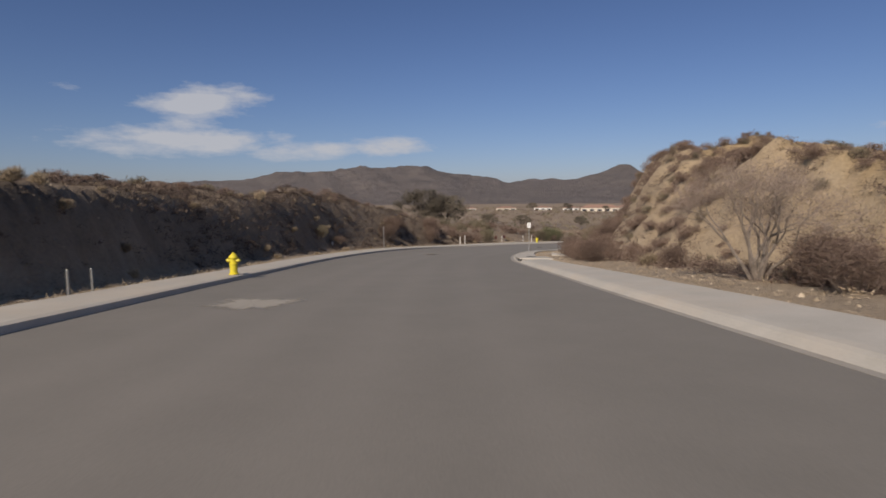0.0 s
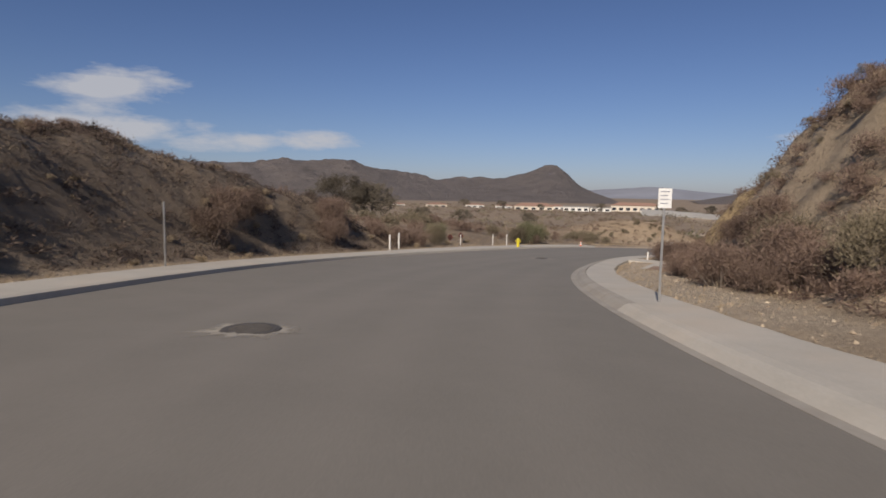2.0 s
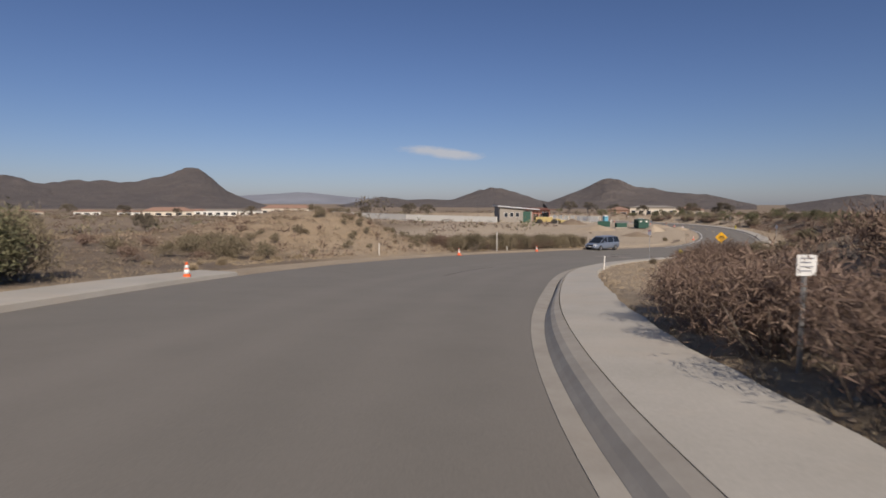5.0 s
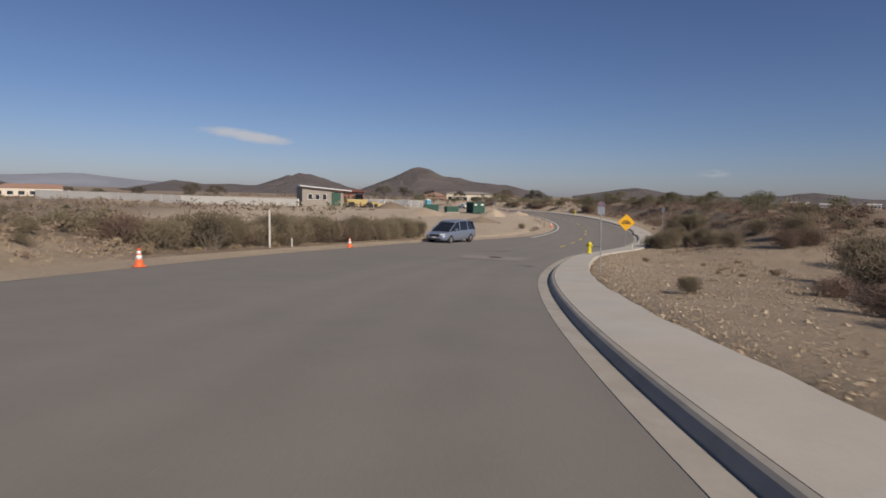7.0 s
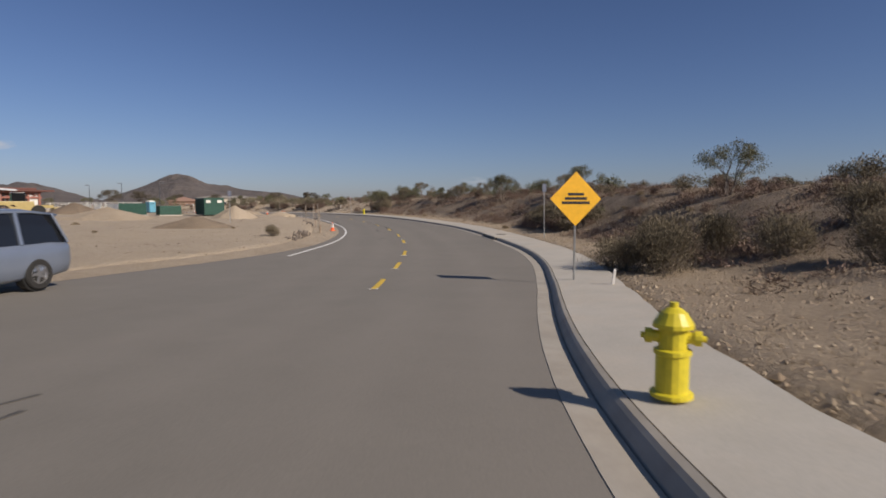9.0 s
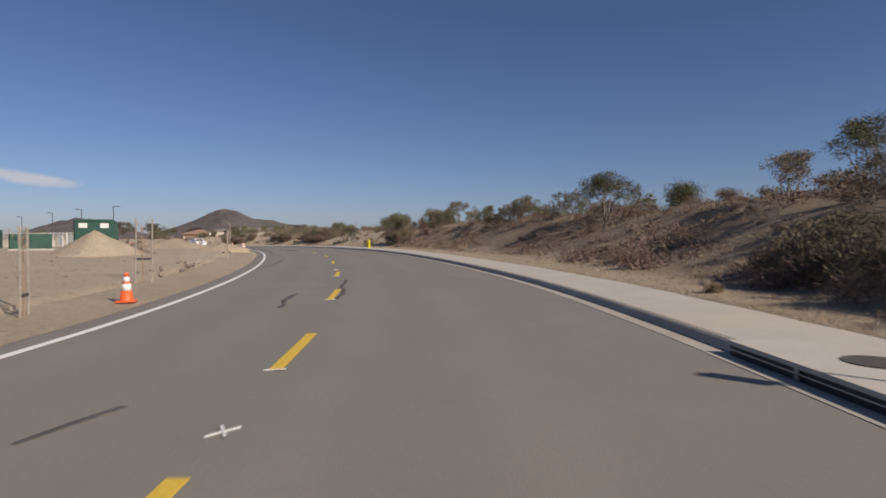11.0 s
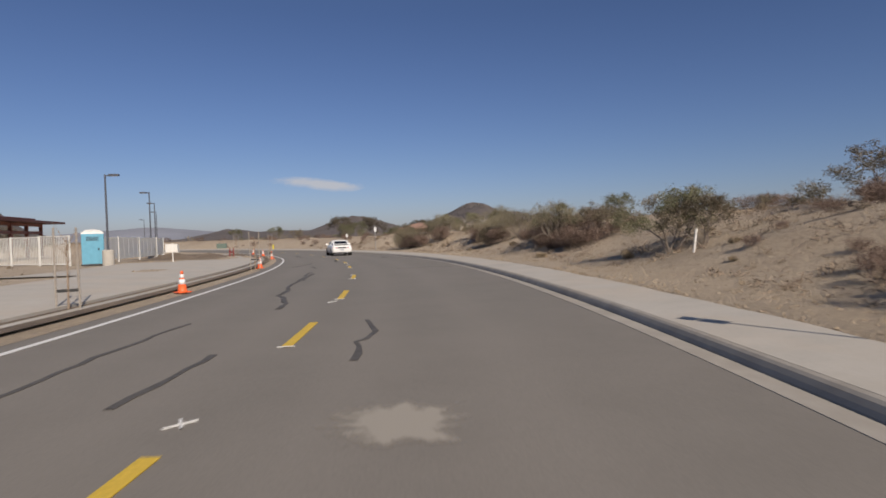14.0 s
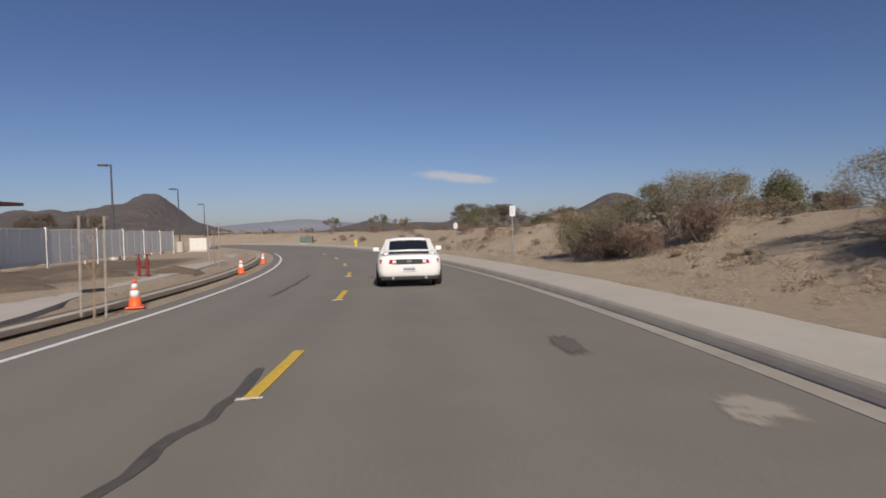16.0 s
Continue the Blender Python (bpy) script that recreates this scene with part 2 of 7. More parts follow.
def part(name, bm, mat, parent=None, label="", smooth=False):
    me = bpy.data.meshes.new(name)
    bmesh.ops.recalc_face_normals(bm, faces=bm.faces)
    bm.to_mesh(me)
    bm.free()
    me.materials.append(mat)
    if smooth:
        me.polygons.foreach_set("use_smooth", [True] * len(me.polygons))
    ob = new(name, me)
    if parent:
        ob.parent = parent
    if label:
        ob["label"] = label
    return ob


def add_box(bm, x0, x1, y0, y1, z0, z1, m=None, bevel=0.0):
    r = bmesh.ops.create_cube(bm, size=1.0)
    vs = r["verts"]
    bmesh.ops.scale(bm, vec=(x1 - x0, y1 - y0, z1 - z0), verts=vs)
    bmesh.ops.translate(bm, vec=((x0 + x1) / 2, (y0 + y1) / 2, (z0 + z1) / 2), verts=vs)
    if bevel:
        es = list({e for v in vs for e in v.link_edges})
        out = bmesh.ops.bevel(bm, geom=es, offset=bevel, segments=2, affect="EDGES", profile=0.6)
        vs = list({v for v in out["verts"]} | {v for v in vs if v.is_valid})
    if m is not None:
        bmesh.ops.transform(bm, matrix=m, verts=vs)
    return vs


def add_lathe(bm, prof, n=16, m=None):
    """A turned form about z from rows of radius and height."""
    rings = []
    for r, z in prof:
        rings.append([bm.verts.new((r * math.cos(a), r * math.sin(a), z)) for a in [2 * math.pi * i / n for i in range(n)]])
    for a, b in zip(rings, rings[1:]):
        for i in range(n):
            bm.faces.new((a[i], a[(i + 1) % n], b[(i + 1) % n], b[i]))
    bm.faces.new(rings[0][::-1])
    bm.faces.new(rings[-1])
    vs = [v for ring in rings for v in ring]
    if m is not None:
        bmesh.ops.transform(bm, matrix=m, verts=vs)
    return vs


def empty(name, m, label, category, group="", kind=""):
    ob = new(name)
    ob.empty_display_size = 0.2
    ob.matrix_basis = m
    return tagged(ob, label, category, group, kind)


# ---- the road's line: one node a station ----
NODES = np.array([
    (32.49, -34.10, 3.02), (21.66, -22.73, 2.01), (10.83, -11.37, 1.01), (0.00, 0.00, 0.00),
    (-11.06, 11.72, -1.08), (-21.55, 24.03, -2.23), (-29.24, 36.81, -3.27), (-33.85, 49.44, -4.28),
    (-35.54, 61.46, -4.96), (-35.04, 74.31, -5.74), (-32.03, 89.53, -6.85), (-25.84, 104.94, -7.95),
    (-17.48, 117.95, -8.82), (-8.73, 128.58, -9.35), (-0.78, 139.42, -9.37), (7.43, 153.82, -9.15),
    (14.42, 171.18, -8.97), (18.45, 187.76, -8.93), (20.19, 203.44, -8.98), (20.12, 220.18, -9.13),
    (17.88, 237.02, -9.27), (13.56, 253.45, -9.40), (7.22, 269.21, -9.54), (-1.04, 284.06, -9.64),
    (-11.08, 297.76, -9.74), (-22.75, 310.10, -9.84)
])
FIRST = -3


def spline(nodes, u):
    """Catmull-Rom through nodes at whole stations."""
    u = np.clip(np.asarray(u, float) - FIRST, 0, len(nodes) - 1.0001)
    i = u.astype(int)
    f = (u - i)[..., None]
    g = np.vstack([2 * nodes[:1] - nodes[1:2], nodes, 2 * nodes[-1:] - nodes[-2:-1]])
    a, b, c, d = g[i], g[i + 1], g[i + 2], g[i + 3]
    return 0.5 * (2 * b + (c - a) * f + (2 * a - 5 * b + 4 * c - d) * f ** 2 + (3 * b - 3 * c + d - a) * f ** 3)


US = np.linspace(-3, 21.99, 1020)
LINE = spline(NODES, US)
TAN = np.gradient(LINE[:, :2], axis=0)
TAN /= np.linalg.norm(TAN, axis=1)[:, None]
RIGHT = np.stack([TAN[:, 1], -TAN[:, 0]], 1)


def at(u, off=0.0, dz=0.0):
    """The place at a station, that many metres to the right of the line and above the road."""
    p = [np.interp(u, US, LINE[:, i]) for i in range(3)]
    n = [np.interp(u, US, RIGHT[:, i]) for i in range(2)]
    return Vector((p[0] + n[0] * off, p[1] + n[1] * off, p[2] + dz))


def heading(u):
    """The road's direction at a station, in degrees to the left of +y."""
    return math.degrees(math.atan2(-np.interp(u, US, TAN[:, 0]), np.interp(u, US, TAN[:, 1])))


def track(pairs):
    xs, ys = zip(*pairs)
    def value(u):
        raw = sum(np.interp(np.asarray(u) + d, xs, ys) for d in (-0.3, -0.15, 0, 0.15, 0.3)) / 5
        return raw
    return value


KERB = track([(-3, 4.6), (0, 4.6), (0.5, 4.38), (1, 4.15), (1.5, 3.88), (2, 3.42), (2.5, 3.02), (3, 2.65), (3.5, 2.33), (4, 2.02), (4.5, 1.66), (5, 1.15), (5.5, 1.08), (6, 1.5), (6.5, 1.84),
              (7, 1.75), (7.5, 1.68), (8, 1.62), (8.5, 1.48), (9, 1.22), (9.5, 1.32), (10, 2.4), (10.5, 3.45), (11, 3.57), (11.5, 3.68), (12, 3.46), (12.5, 3.06), (13, 2.88), (13.5, 2.9), (14, 3.02),
              (14.5, 3.15), (15, 3.25), (15.5, 3.42), (16, 3.55), (16.5, 3.34), (17, 2.93), (17.5, 2.58), (18, 2.4), (19, 2.6), (22, 3.0)])
EDGE = track([(-3, -6.2), (0, -6.2), (0.5, -6.3), (1, -6.4), (1.5, -6.7), (2, -7.2), (2.5, -7.75), (3, -8.2), (3.5, -8.5), (4, -8.6), (4.5, -8.0), (5, -7.75), (5.5, -7.85), (6, -8.5), (6.5, -9.5), (7, -10.1), (8, -10.7), (9, -11.2), (9.6, -11.3), (10.2, -9.6),
              (10.7, -6.6), (11.3, -5.05), (12, -5.1), (12.5, -5.5), (13, -5.85), (14.5, -5.9), (15, -5.9), (16, -5.7), (16.5, -5.4), (17, -5.2), (18, -5.35), (22, -5.3)])
LINE_LEFT = track([(10.6, -6.2), (10.9, -5.35), (11.35, -4.5), (12, -4.6), (12.5, -4.95), (13, -5.38), (14.5, -5.42), (15, -5.38), (16, -5.18), (16.5, -4.88), (17, -4.68), (17.5, -4.75), (18, -4.86), (22, -4.9)])
WALK_L = 1.5                      # pavement widths behind the kerbs
WALK = track([(-3, 1.7), (0.9, 1.65), (1.5, 1.25), (2.6, 1.2), (3.5, 1.35), (5.6, 1.45), (6.3, 1.32), (9.2, 1.32), (10, 1.65), (11.5, 1.65), (12.5, 1.45), (22, 1.4)])


def smooth01(x):
    x = np.clip(x, 0, 1)
    return x * x * (3 - 2 * x)


def bump1(u, a, b, c, d):
    """0 before a, 1 between b and c, 0 after d."""
    return smooth01((u - a) / (b - a)) * (1 - smooth01((u - c) / (d - c)))


def wobble(x, y, scale, seed=0.0):
    """Cheap smooth roughness from sines, about -1 to 1."""
    x, y = x / scale, y / scale
    return (np.sin(1.3 * x + 2.1 * y + seed) + np.sin(2.7 * x - 1.7 * y + 1.3 + seed) * 0.7 + np.sin(-4.1 * x - 3.3 * y + 2.9 * seed) * 0.45
            + np.sin(7.3 * x + 5.9 * y - seed) * 0.28 + np.sin(-11.7 * x + 9.1 * y + seed) * 0.18) / 2.2


def nearest(x, y):
    k = np.empty(len(x), int)
    for i in range(0, len(x), 4000):
        d = (x[i:i + 4000, None] - LINE[None, ::3, 0]) ** 2 + (y[i:i + 4000, None] - LINE[None, ::3, 1]) ** 2
        k[i:i + 4000] = d.argmin(1) * 3
    u = US[k]
    off = (x - LINE[k, 0]) * RIGHT[k, 0] + (y - LINE[k, 1]) * RIGHT[k, 1]
    far = np.hypot(x - LINE[k, 0], y - LINE[k, 1])
    return u, np.sign(off + 1e-9) * far, LINE[k, 2]


def relief(x, y, bed=True):
    """The ground's height at arrays of x and y; bed: lowered under the road and the pavements."""
    u, off, zr = nearest(x, y)
    k, e = KERB(u), EDGE(u)
    right, left = off - (k + WALK(u)), (e - WALK_L) - off
    rough = wobble(x, y, 6.0) * 0.55 + wobble(x, y, 2.1, 2.0) * 0.22
    # cut hill beside the first bend
    toe = 7.9 - 5.0 * smooth01((u - 0.5) / 2.4)
    top = np.interp(u, [-3, -1, 0.3, 1.2, 2.2, 3, 3.6, 4.2, 4.7, 5.1, 5.6, 6.2, 6.8], [2.2, 2.2, 2.5, 3.7, 5.5, 7.7, 8.5, 7.7, 5.4, 2.9, 1.7, 1.0, 0.0])
    hill = top * smooth01((right - toe) / np.maximum(top * (1.12 - 0.3 * bump1(u, 2.6, 3.6, 5.2, 6.0)), 1.5)) * (1 + 0.10 * wobble(x, y, 9.0, 1.0)) + smooth01((right - toe) / 4) * np.minimum(top, 3) / 3 * rough * 1.3
    hill += bump1(u, 2.6, 3.6, 4.8, 5.6) * smooth01((right - 9) / 16) * 0.8 - bump1(u, 2.6, 3.6, 4.8, 5.6) * smooth01((right - 16) / 20) * 3.0
    gully = np.abs(np.sin(u * 9.0 + 1.5 * wobble(x, y, 7.0, 4.0)))
    hill -= bump1(u, 0.5, 2.0, 5.2, 6.0) * smooth01((right - toe) / 3) * (1 - smooth01((right - toe - 14) / 8)) * (0.55 * gully + 0.35 * wobble(x, y, 1.7, 7.0))
    hill -= np.maximum(right - 45, 0) * 0.10 * (top > 0)
    # bank beside the last bend
    bank = np.interp(u, [9.2, 9.9, 10.6, 11.5, 13, 14.5, 15.5, 16.5, 17.5, 19], [0, 1.2, 2.4, 2.5, 2.3, 1.9, 1.9, 1.8, 1.5, 1.3])
    hill += bank * smooth01((right - 2.0) / 7.5) + smooth01((right - 2) / 4) * np.minimum(bank, 1) * rough * 0.4
    # bank on the other side at the start
    lb = np.interp(u, [-3, 0, 1, 1.85, 2.6, 3.1, 3.6, 4.0, 4.4, 4.8], [2.4, 2.5, 2.8, 3.5, 4.2, 4.1, 4.1, 3.7, 1.2, 0.0])
    lhill = lb * smooth01((left - 1.3) / (1.3 + 1.35 * smooth01((u - 0.8) / 1.0) + 1.2 * smooth01((u - 2.2) / 0.8))) + lb * 0.25 * smooth01((left - 6) / 20) + smooth01((left - 1.5) / 4) * np.minimum(lb, 2) / 2 * rough * (0.35 + 0.85 * smooth01((u - 0.8) / 1.2))
    # low mound by the wide bend
    lhill += 3.1 * np.exp(-((u - 7.6) / 0.45) ** 2) * smooth01((left - 0.5) / 6) * np.exp(-(np.maximum(left - 9, 0) / 9) ** 2)
    lhill += np.interp(u, [3.6, 4.4, 6, 8, 9.6, 10.4], [0, 0.5, 1.0, 0.3, -0.1, 0]) * smooth01((left - 5) / 18)
    # the lot of the building site lies level
    lot = bump1(u, 9.8, 10.6, 23, 24)
    lhill += lot * (0.12 * smooth01(left / 3) + 0.05 * rough)
    side = np.where(off > 0, hill, lhill) + smooth01((np.maximum(right, left) - 1) / 4) * 0.16 * rough * (1 - lot * (off < 0))
    plain = -10.6 + 3.6 * smooth01((120 - y) / 160) * smooth01((-x + 10) / 140) + 2.2 * smooth01((200 - y) / 120) * smooth01(x / 60) - 1.6 * smooth01((y - 250) / 200) + 0.5 * wobble(x, y, 55.0)
    away = smooth01((np.abs(off) - 42) / 90)
    z = (zr + 0.11 + side) * (1 - away) + (plain + side * 0.7 * (1 - smooth01((np.abs(off) - 60) / 120))) * away
    if bed:
        inside = smooth01((np.minimum(-right, -left) + 0.25) / 0.7)
        z = z - 0.55 * inside
    return z, u, off


# ---- ground: one sheet out to the horizon ----
def spread(a, b, step, reach):
    mid = list(np.arange(a, b + 0.1, step))
    out, d = [], step
    x = b
    while x < reach:
        d *= 1.16
        x += d
        out.append(x)
    low = [a - (x - b) for x in out][::-1]
    return np.array(low + mid + out)


gx, gy = spread(-80, 50, 0.5, 4800), spread(-20, 265, 0.5, 4800)
GX, GY = np.meshgrid(gx, gy)
gz, gu, goff = relief(GX.ravel(), GY.ravel())
nx, ny = len(gx), len(gy)
ii = (np.arange(ny - 1)[:, None] * nx + np.arange(nx - 1)[None]).ravel()
ground = mesh_object("ground", np.stack([GX.ravel(), GY.ravel(), gz], 1), np.stack([ii, ii + 1, ii + nx + 1, ii + nx], 1), SOIL, smooth=True)
tagged(ground, "dry tan earth and scrubland with cut hillsides", "ground", kind="structure")
kind = np.zeros((len(gz), 4), np.float32)
kind[:, 3] = 1
kind[:, 0] = (goff > 0) * bump1(gu, -3, 0.0, 5.6, 6.8) * smooth01((goff - 9) / 5)
kind[:, 1] = (goff < 0) * bump1(gu, 9.4, 10.2, 23, 24) * smooth01((75 + goff) / 20) + bump1(gu, 13.2, 14.8, 23, 24) * (goff > 0) * smooth01((20 - goff) / 10) * 0.8
kind[:, 1] += (np.abs(goff) < 15) * 0.35 * (1 - kind[:, 1])
# scrub soil; on the left bank its dark tone also stands in for shade
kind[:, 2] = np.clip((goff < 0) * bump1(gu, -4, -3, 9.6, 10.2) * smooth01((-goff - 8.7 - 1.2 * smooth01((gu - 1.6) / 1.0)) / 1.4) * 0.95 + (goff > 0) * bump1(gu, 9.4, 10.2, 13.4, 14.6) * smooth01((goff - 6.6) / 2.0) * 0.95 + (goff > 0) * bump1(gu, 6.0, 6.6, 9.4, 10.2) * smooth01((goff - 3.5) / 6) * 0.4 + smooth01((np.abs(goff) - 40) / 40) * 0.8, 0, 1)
kind[:, 1] = np.maximum(kind[:, 1], (goff > 0) * bump1(gu, 2.2, 2.8, 5.0, 5.5) * smooth01((6.9 - goff) / 1.2) * 1.0)
dug = (goff < 0) * bump1(gu, 16.5, 16.75, 17.9, 18.3) * bump1(goff, -15.5, -14, -9.6, -8.8)
kind[:, 1] *= 1 - dug
kind[:, 2] = np.maximum(kind[:, 2], dug)
kind[:, 2] *= 1 - 0.75 * (goff < 0) * bump1(gu, 6.9, 7.2, 7.9, 8.2) * smooth01((28 + goff) / 6)
col = ground.data.color_attributes.new("kind", "FLOAT_COLOR", "POINT")
col.data.foreach_set("color", kind.ravel())


# ---- road, kerbs and pavements ----
def ribbon(name, us, offs, mat, kind_label, closed=True):
    """A strip along the road; offs: functions giving (offset, height) across it at a station."""
    verts, faces, m = [], [], len(offs)
    for u in us:
        for f in offs:
            o, h = f(u)
            verts.append(at(u, float(o), h))
    for i in range(len(us) - 1):
        for j in range(m - 1):
            faces.append((i * m + j, i * m + j + 1, (i + 1) * m + j + 1, (i + 1) * m + j))
    ob = mesh_object(name, verts, faces, mat)
    tagged(ob, kind_label, name, kind="structure")
    return ob


def gut(u):
    return KERB(u) - 0.32


ALONG = np.linspace(-3, 21.9, 500)
road = ribbon("road", ALONG, [lambda u: (EDGE(u) - 0.15, -0.25), lambda u: (EDGE(u) - 0.15, 0.0)]
              + [lambda u, f=f: (EDGE(u) * (1 - f) + gut(u) * f, 0.0) for f in np.linspace(0, 1, 29)]
              + [lambda u: (KERB(u) - 0.05, -0.02), lambda u: (KERB(u), -0.3)], ASPHALT, "worn grey-brown asphalt road with faint wheel paths")
across = np.array([[EDGE(u) - 0.15] * 2 + [EDGE(u) * (1 - f) + gut(u) * f for f in np.linspace(0, 1, 29)] + [KERB(u)] * 2 for u in ALONG]).ravel()
wheel = sum(np.exp(-((across - c) / 0.42) ** 2) for c in (-0.85, 0.8, -4.0, -2.5))
wear = road.data.attributes.new("wear", "FLOAT", "POINT")
wear.data.foreach_set("value", wheel.astype(np.float32))
gutter = ribbon("gutter", ALONG, [lambda u: (gut(u) + 0.012, -0.04), lambda u: (gut(u) + 0.012, 0.006), lambda u: (KERB(u) - 0.02, -0.012)], GUTTER, "pale concrete gutter strip beside the kerb")


def rolled(u):
    return 1 - smooth01((u - 5.5) / 0.7)


def kerb_row(o_step, h_step, o_roll, h_roll):
    """A point of the kerb's section: upright later on, rolled and low beside the first bend."""
    return lambda u: (KERB(u) + o_step + (o_roll - o_step) * rolled(u), h_step + (h_roll - h_step) * rolled(u))


SECTION = [kerb_row(-0.03, -0.1, -0.2, -0.1), kerb_row(0.0, 0.0, -0.12, 0.0), kerb_row(0.025, 0.04, -0.07, 0.04), kerb_row(0.06, 0.085, -0.01, 0.095),
           kerb_row(0.095, 0.108, 0.07, 0.13), kerb_row(0.15, 0.118, 0.22, 0.146), kerb_row(0.152, 0.05, 0.222, 0.08)]
ribbon("kerb", np.linspace(-3, 2.75, 120), SECTION, CONCRETE, "pale rolled concrete kerb with a low worn edge")
# from here on the whole section takes the darker gutter concrete
ribbon("kerb", np.linspace(2.75, 21.9, 400), SECTION, GUTTER, "darker mottled concrete kerb with a rounded edge")
pavement = ribbon("pavement", ALONG, [kerb_row(0.168, 0.05, 0.238, 0.08), kerb_row(0.168, 0.114, 0.238, 0.14), lambda u: (KERB(u) + WALK(u) + 0.05 * math.sin(u * 31) * math.sin(u * 12.3), 0.17), lambda u: (KERB(u) + WALK(u) + 0.1, -0.5)], CONCRETE, "pale concrete pavement strewn with dust")
LEFT1 = np.linspace(-3, 6.35, 190)
kerb_l = ribbon("kerb", LEFT1, [lambda u: (EDGE(u) + 0.02, -0.1), lambda u: (EDGE(u), 0.0), lambda u: (EDGE(u) - 0.03, 0.12), lambda u: (EDGE(u) - 0.15, 0.15)], CONCRETE, "concrete kerb with its face in shade")
pave_l = ribbon("pavement", LEFT1, [lambda u: (EDGE(u) - 0.15, 0.144), lambda u: (EDGE(u) - WALK_L, 0.17), lambda u: (EDGE(u) - WALK_L - 0.03, -0.5)], CONCRETE, "dusty pale concrete pavement")
LEFT2 = np.linspace(6.35, 21.9, 300)
verge_l = ribbon("verge", LEFT2, [lambda u: (EDGE(u) + 0.05, 0.004), lambda u: (EDGE(u) - WALK_L * 0.6, 0.03), lambda u: (EDGE(u) - WALK_L - 0.1, 0.06), lambda u: (EDGE(u) - WALK_L - 0.2, -0.5)], SOIL, "strip of bare sandy earth beside the asphalt")
vc = verge_l.data.color_attributes.new("kind", "FLOAT_COLOR", "POINT")
vc.data.foreach_set("color", [0, 0.8, 0, 1] * len(verge_l.data.vertices))


# ---- mountains and far hills ----
def ridge(name, prof, dist, mat, label, depth=0.35, rough=0.05, steps=220, centre=(-5, 110)):
    azs = [a for a, _ in prof]
    lo, hi = min(azs), max(azs)
    A = np.linspace(lo, hi, steps)
    el = np.interp(A, azs[::-1] if azs[0] > azs[-1] else azs, [e for _, e in (prof[::-1] if azs[0] > azs[-1] else prof)])
    ker = np.array([1, 2, 3, 4, 3, 2, 1]) / 16
    el = np.convolve(np.pad(el, 3, mode="edge"), ker, "valid")
    R = np.linspace(0.0, 1.0, 26)
    verts, faces = [], []
    for r in R:
        shape = smooth01(r / 0.7) ** 0.8 * (1 - 0.55 * smooth01((r - 0.7) / 0.3))
        d = dist * (1 + depth * (r - 0.7))
        h = np.maximum(el * dist + 6.0, 0) * shape
        x, y = centre[0] - np.sin(A) * d, centre[1] + np.cos(A) * d
        h = h * (1 + rough * 2.2 * (wobble(x, y, dist * 0.045, 3.0) + 0.5 * wobble(x, y, dist * 0.014, 5.0)) * min(1.0, r * 2) * (1 if r < 0.68 else 0.35))
        verts += list(np.stack([x, y, -13 + h + (0 if r == 0 else 2)], 1))
    for i in range(len(R) - 1):
        for j in range(steps - 1):
            k = i * steps + j
            faces.append((k, k + steps, k + steps + 1, k + 1))
    ob = mesh_object(name, verts, faces, mat, smooth=True)
    return tagged(ob, label, "mountain", kind="structure")


ridge("mountain_ridge", [(1.775, 0.0109), (1.525, 0.0209), (1.275, 0.0270), (1.135, 0.0341), (1.084, 0.0462), (1.014, 0.0483), (0.989, 0.0473), (0.953, 0.0564), (0.893, 0.0534), (0.842, 0.0545), (0.782, 0.0444), (0.680, 0.0273), (0.650, 0.0303), (0.609, 0.0303), (0.564, 0.0303), (0.539, 0.0374), (0.518, 0.0415), (0.503, 0.0466), (0.492, 0.0511), (0.481, 0.0527), (0.470, 0.0512), (0.459, 0.0466), (0.442, 0.0314), (0.422, 0.0151), (0.376, -0.0001)], 1615, MOUNTAIN,
      "brown scrub-covered mountain ridge with a rounded knob", 0.7, 0.045, 420)
ridge("far_mountains", [(0.5, 0.0), (0.38, 0.012), (0.28, 0.018), (0.2, 0.010), (0.1, 0.004), (-0.05, 0.0)], 4400, HAZE_MOUNTAIN, "pale mountains in the distance with haze put into their colour", 0.2, 0.03, 120)
ridge("hill_pair", [(0.24, -0.004), (0.163, 0.011), (0.12, 0.006), (0.08, 0.008), (0.04, 0.006), (-0.01, 0.022), (-0.038, 0.028), (-0.07, 0.020), (-0.11, 0.008), (-0.15, 0.0)], 1750, MOUNTAIN, "brown scrub-covered hills", 0.5, 0.05, 160)
ridge("hill_cone", [(-0.12, 0.0), (-0.165, 0.018), (-0.20, 0.030), (-0.228, 0.044), (-0.25, 0.042), (-0.275, 0.028), (-0.33, 0.020), (-0.4, 0.014), (-0.46, 0.0)], 1300, MOUNTAIN, "brown peaked hill", 0.4, 0.05, 140)
ridge("hill_low", [(-0.5, 0.0), (-0.55, 0.009), (-0.607, 0.017), (-0.67, 0.006), (-0.75, 0.004), (-0.81, 0.006), (-0.86, 0.012), (-0.93, 0.004), (-1.05, 0.005), (-1.3, 0.012), (-1.7, 0.01)], 1000, MOUNTAIN, "low dark scrub-covered hills", 0.4, 0.05, 200)

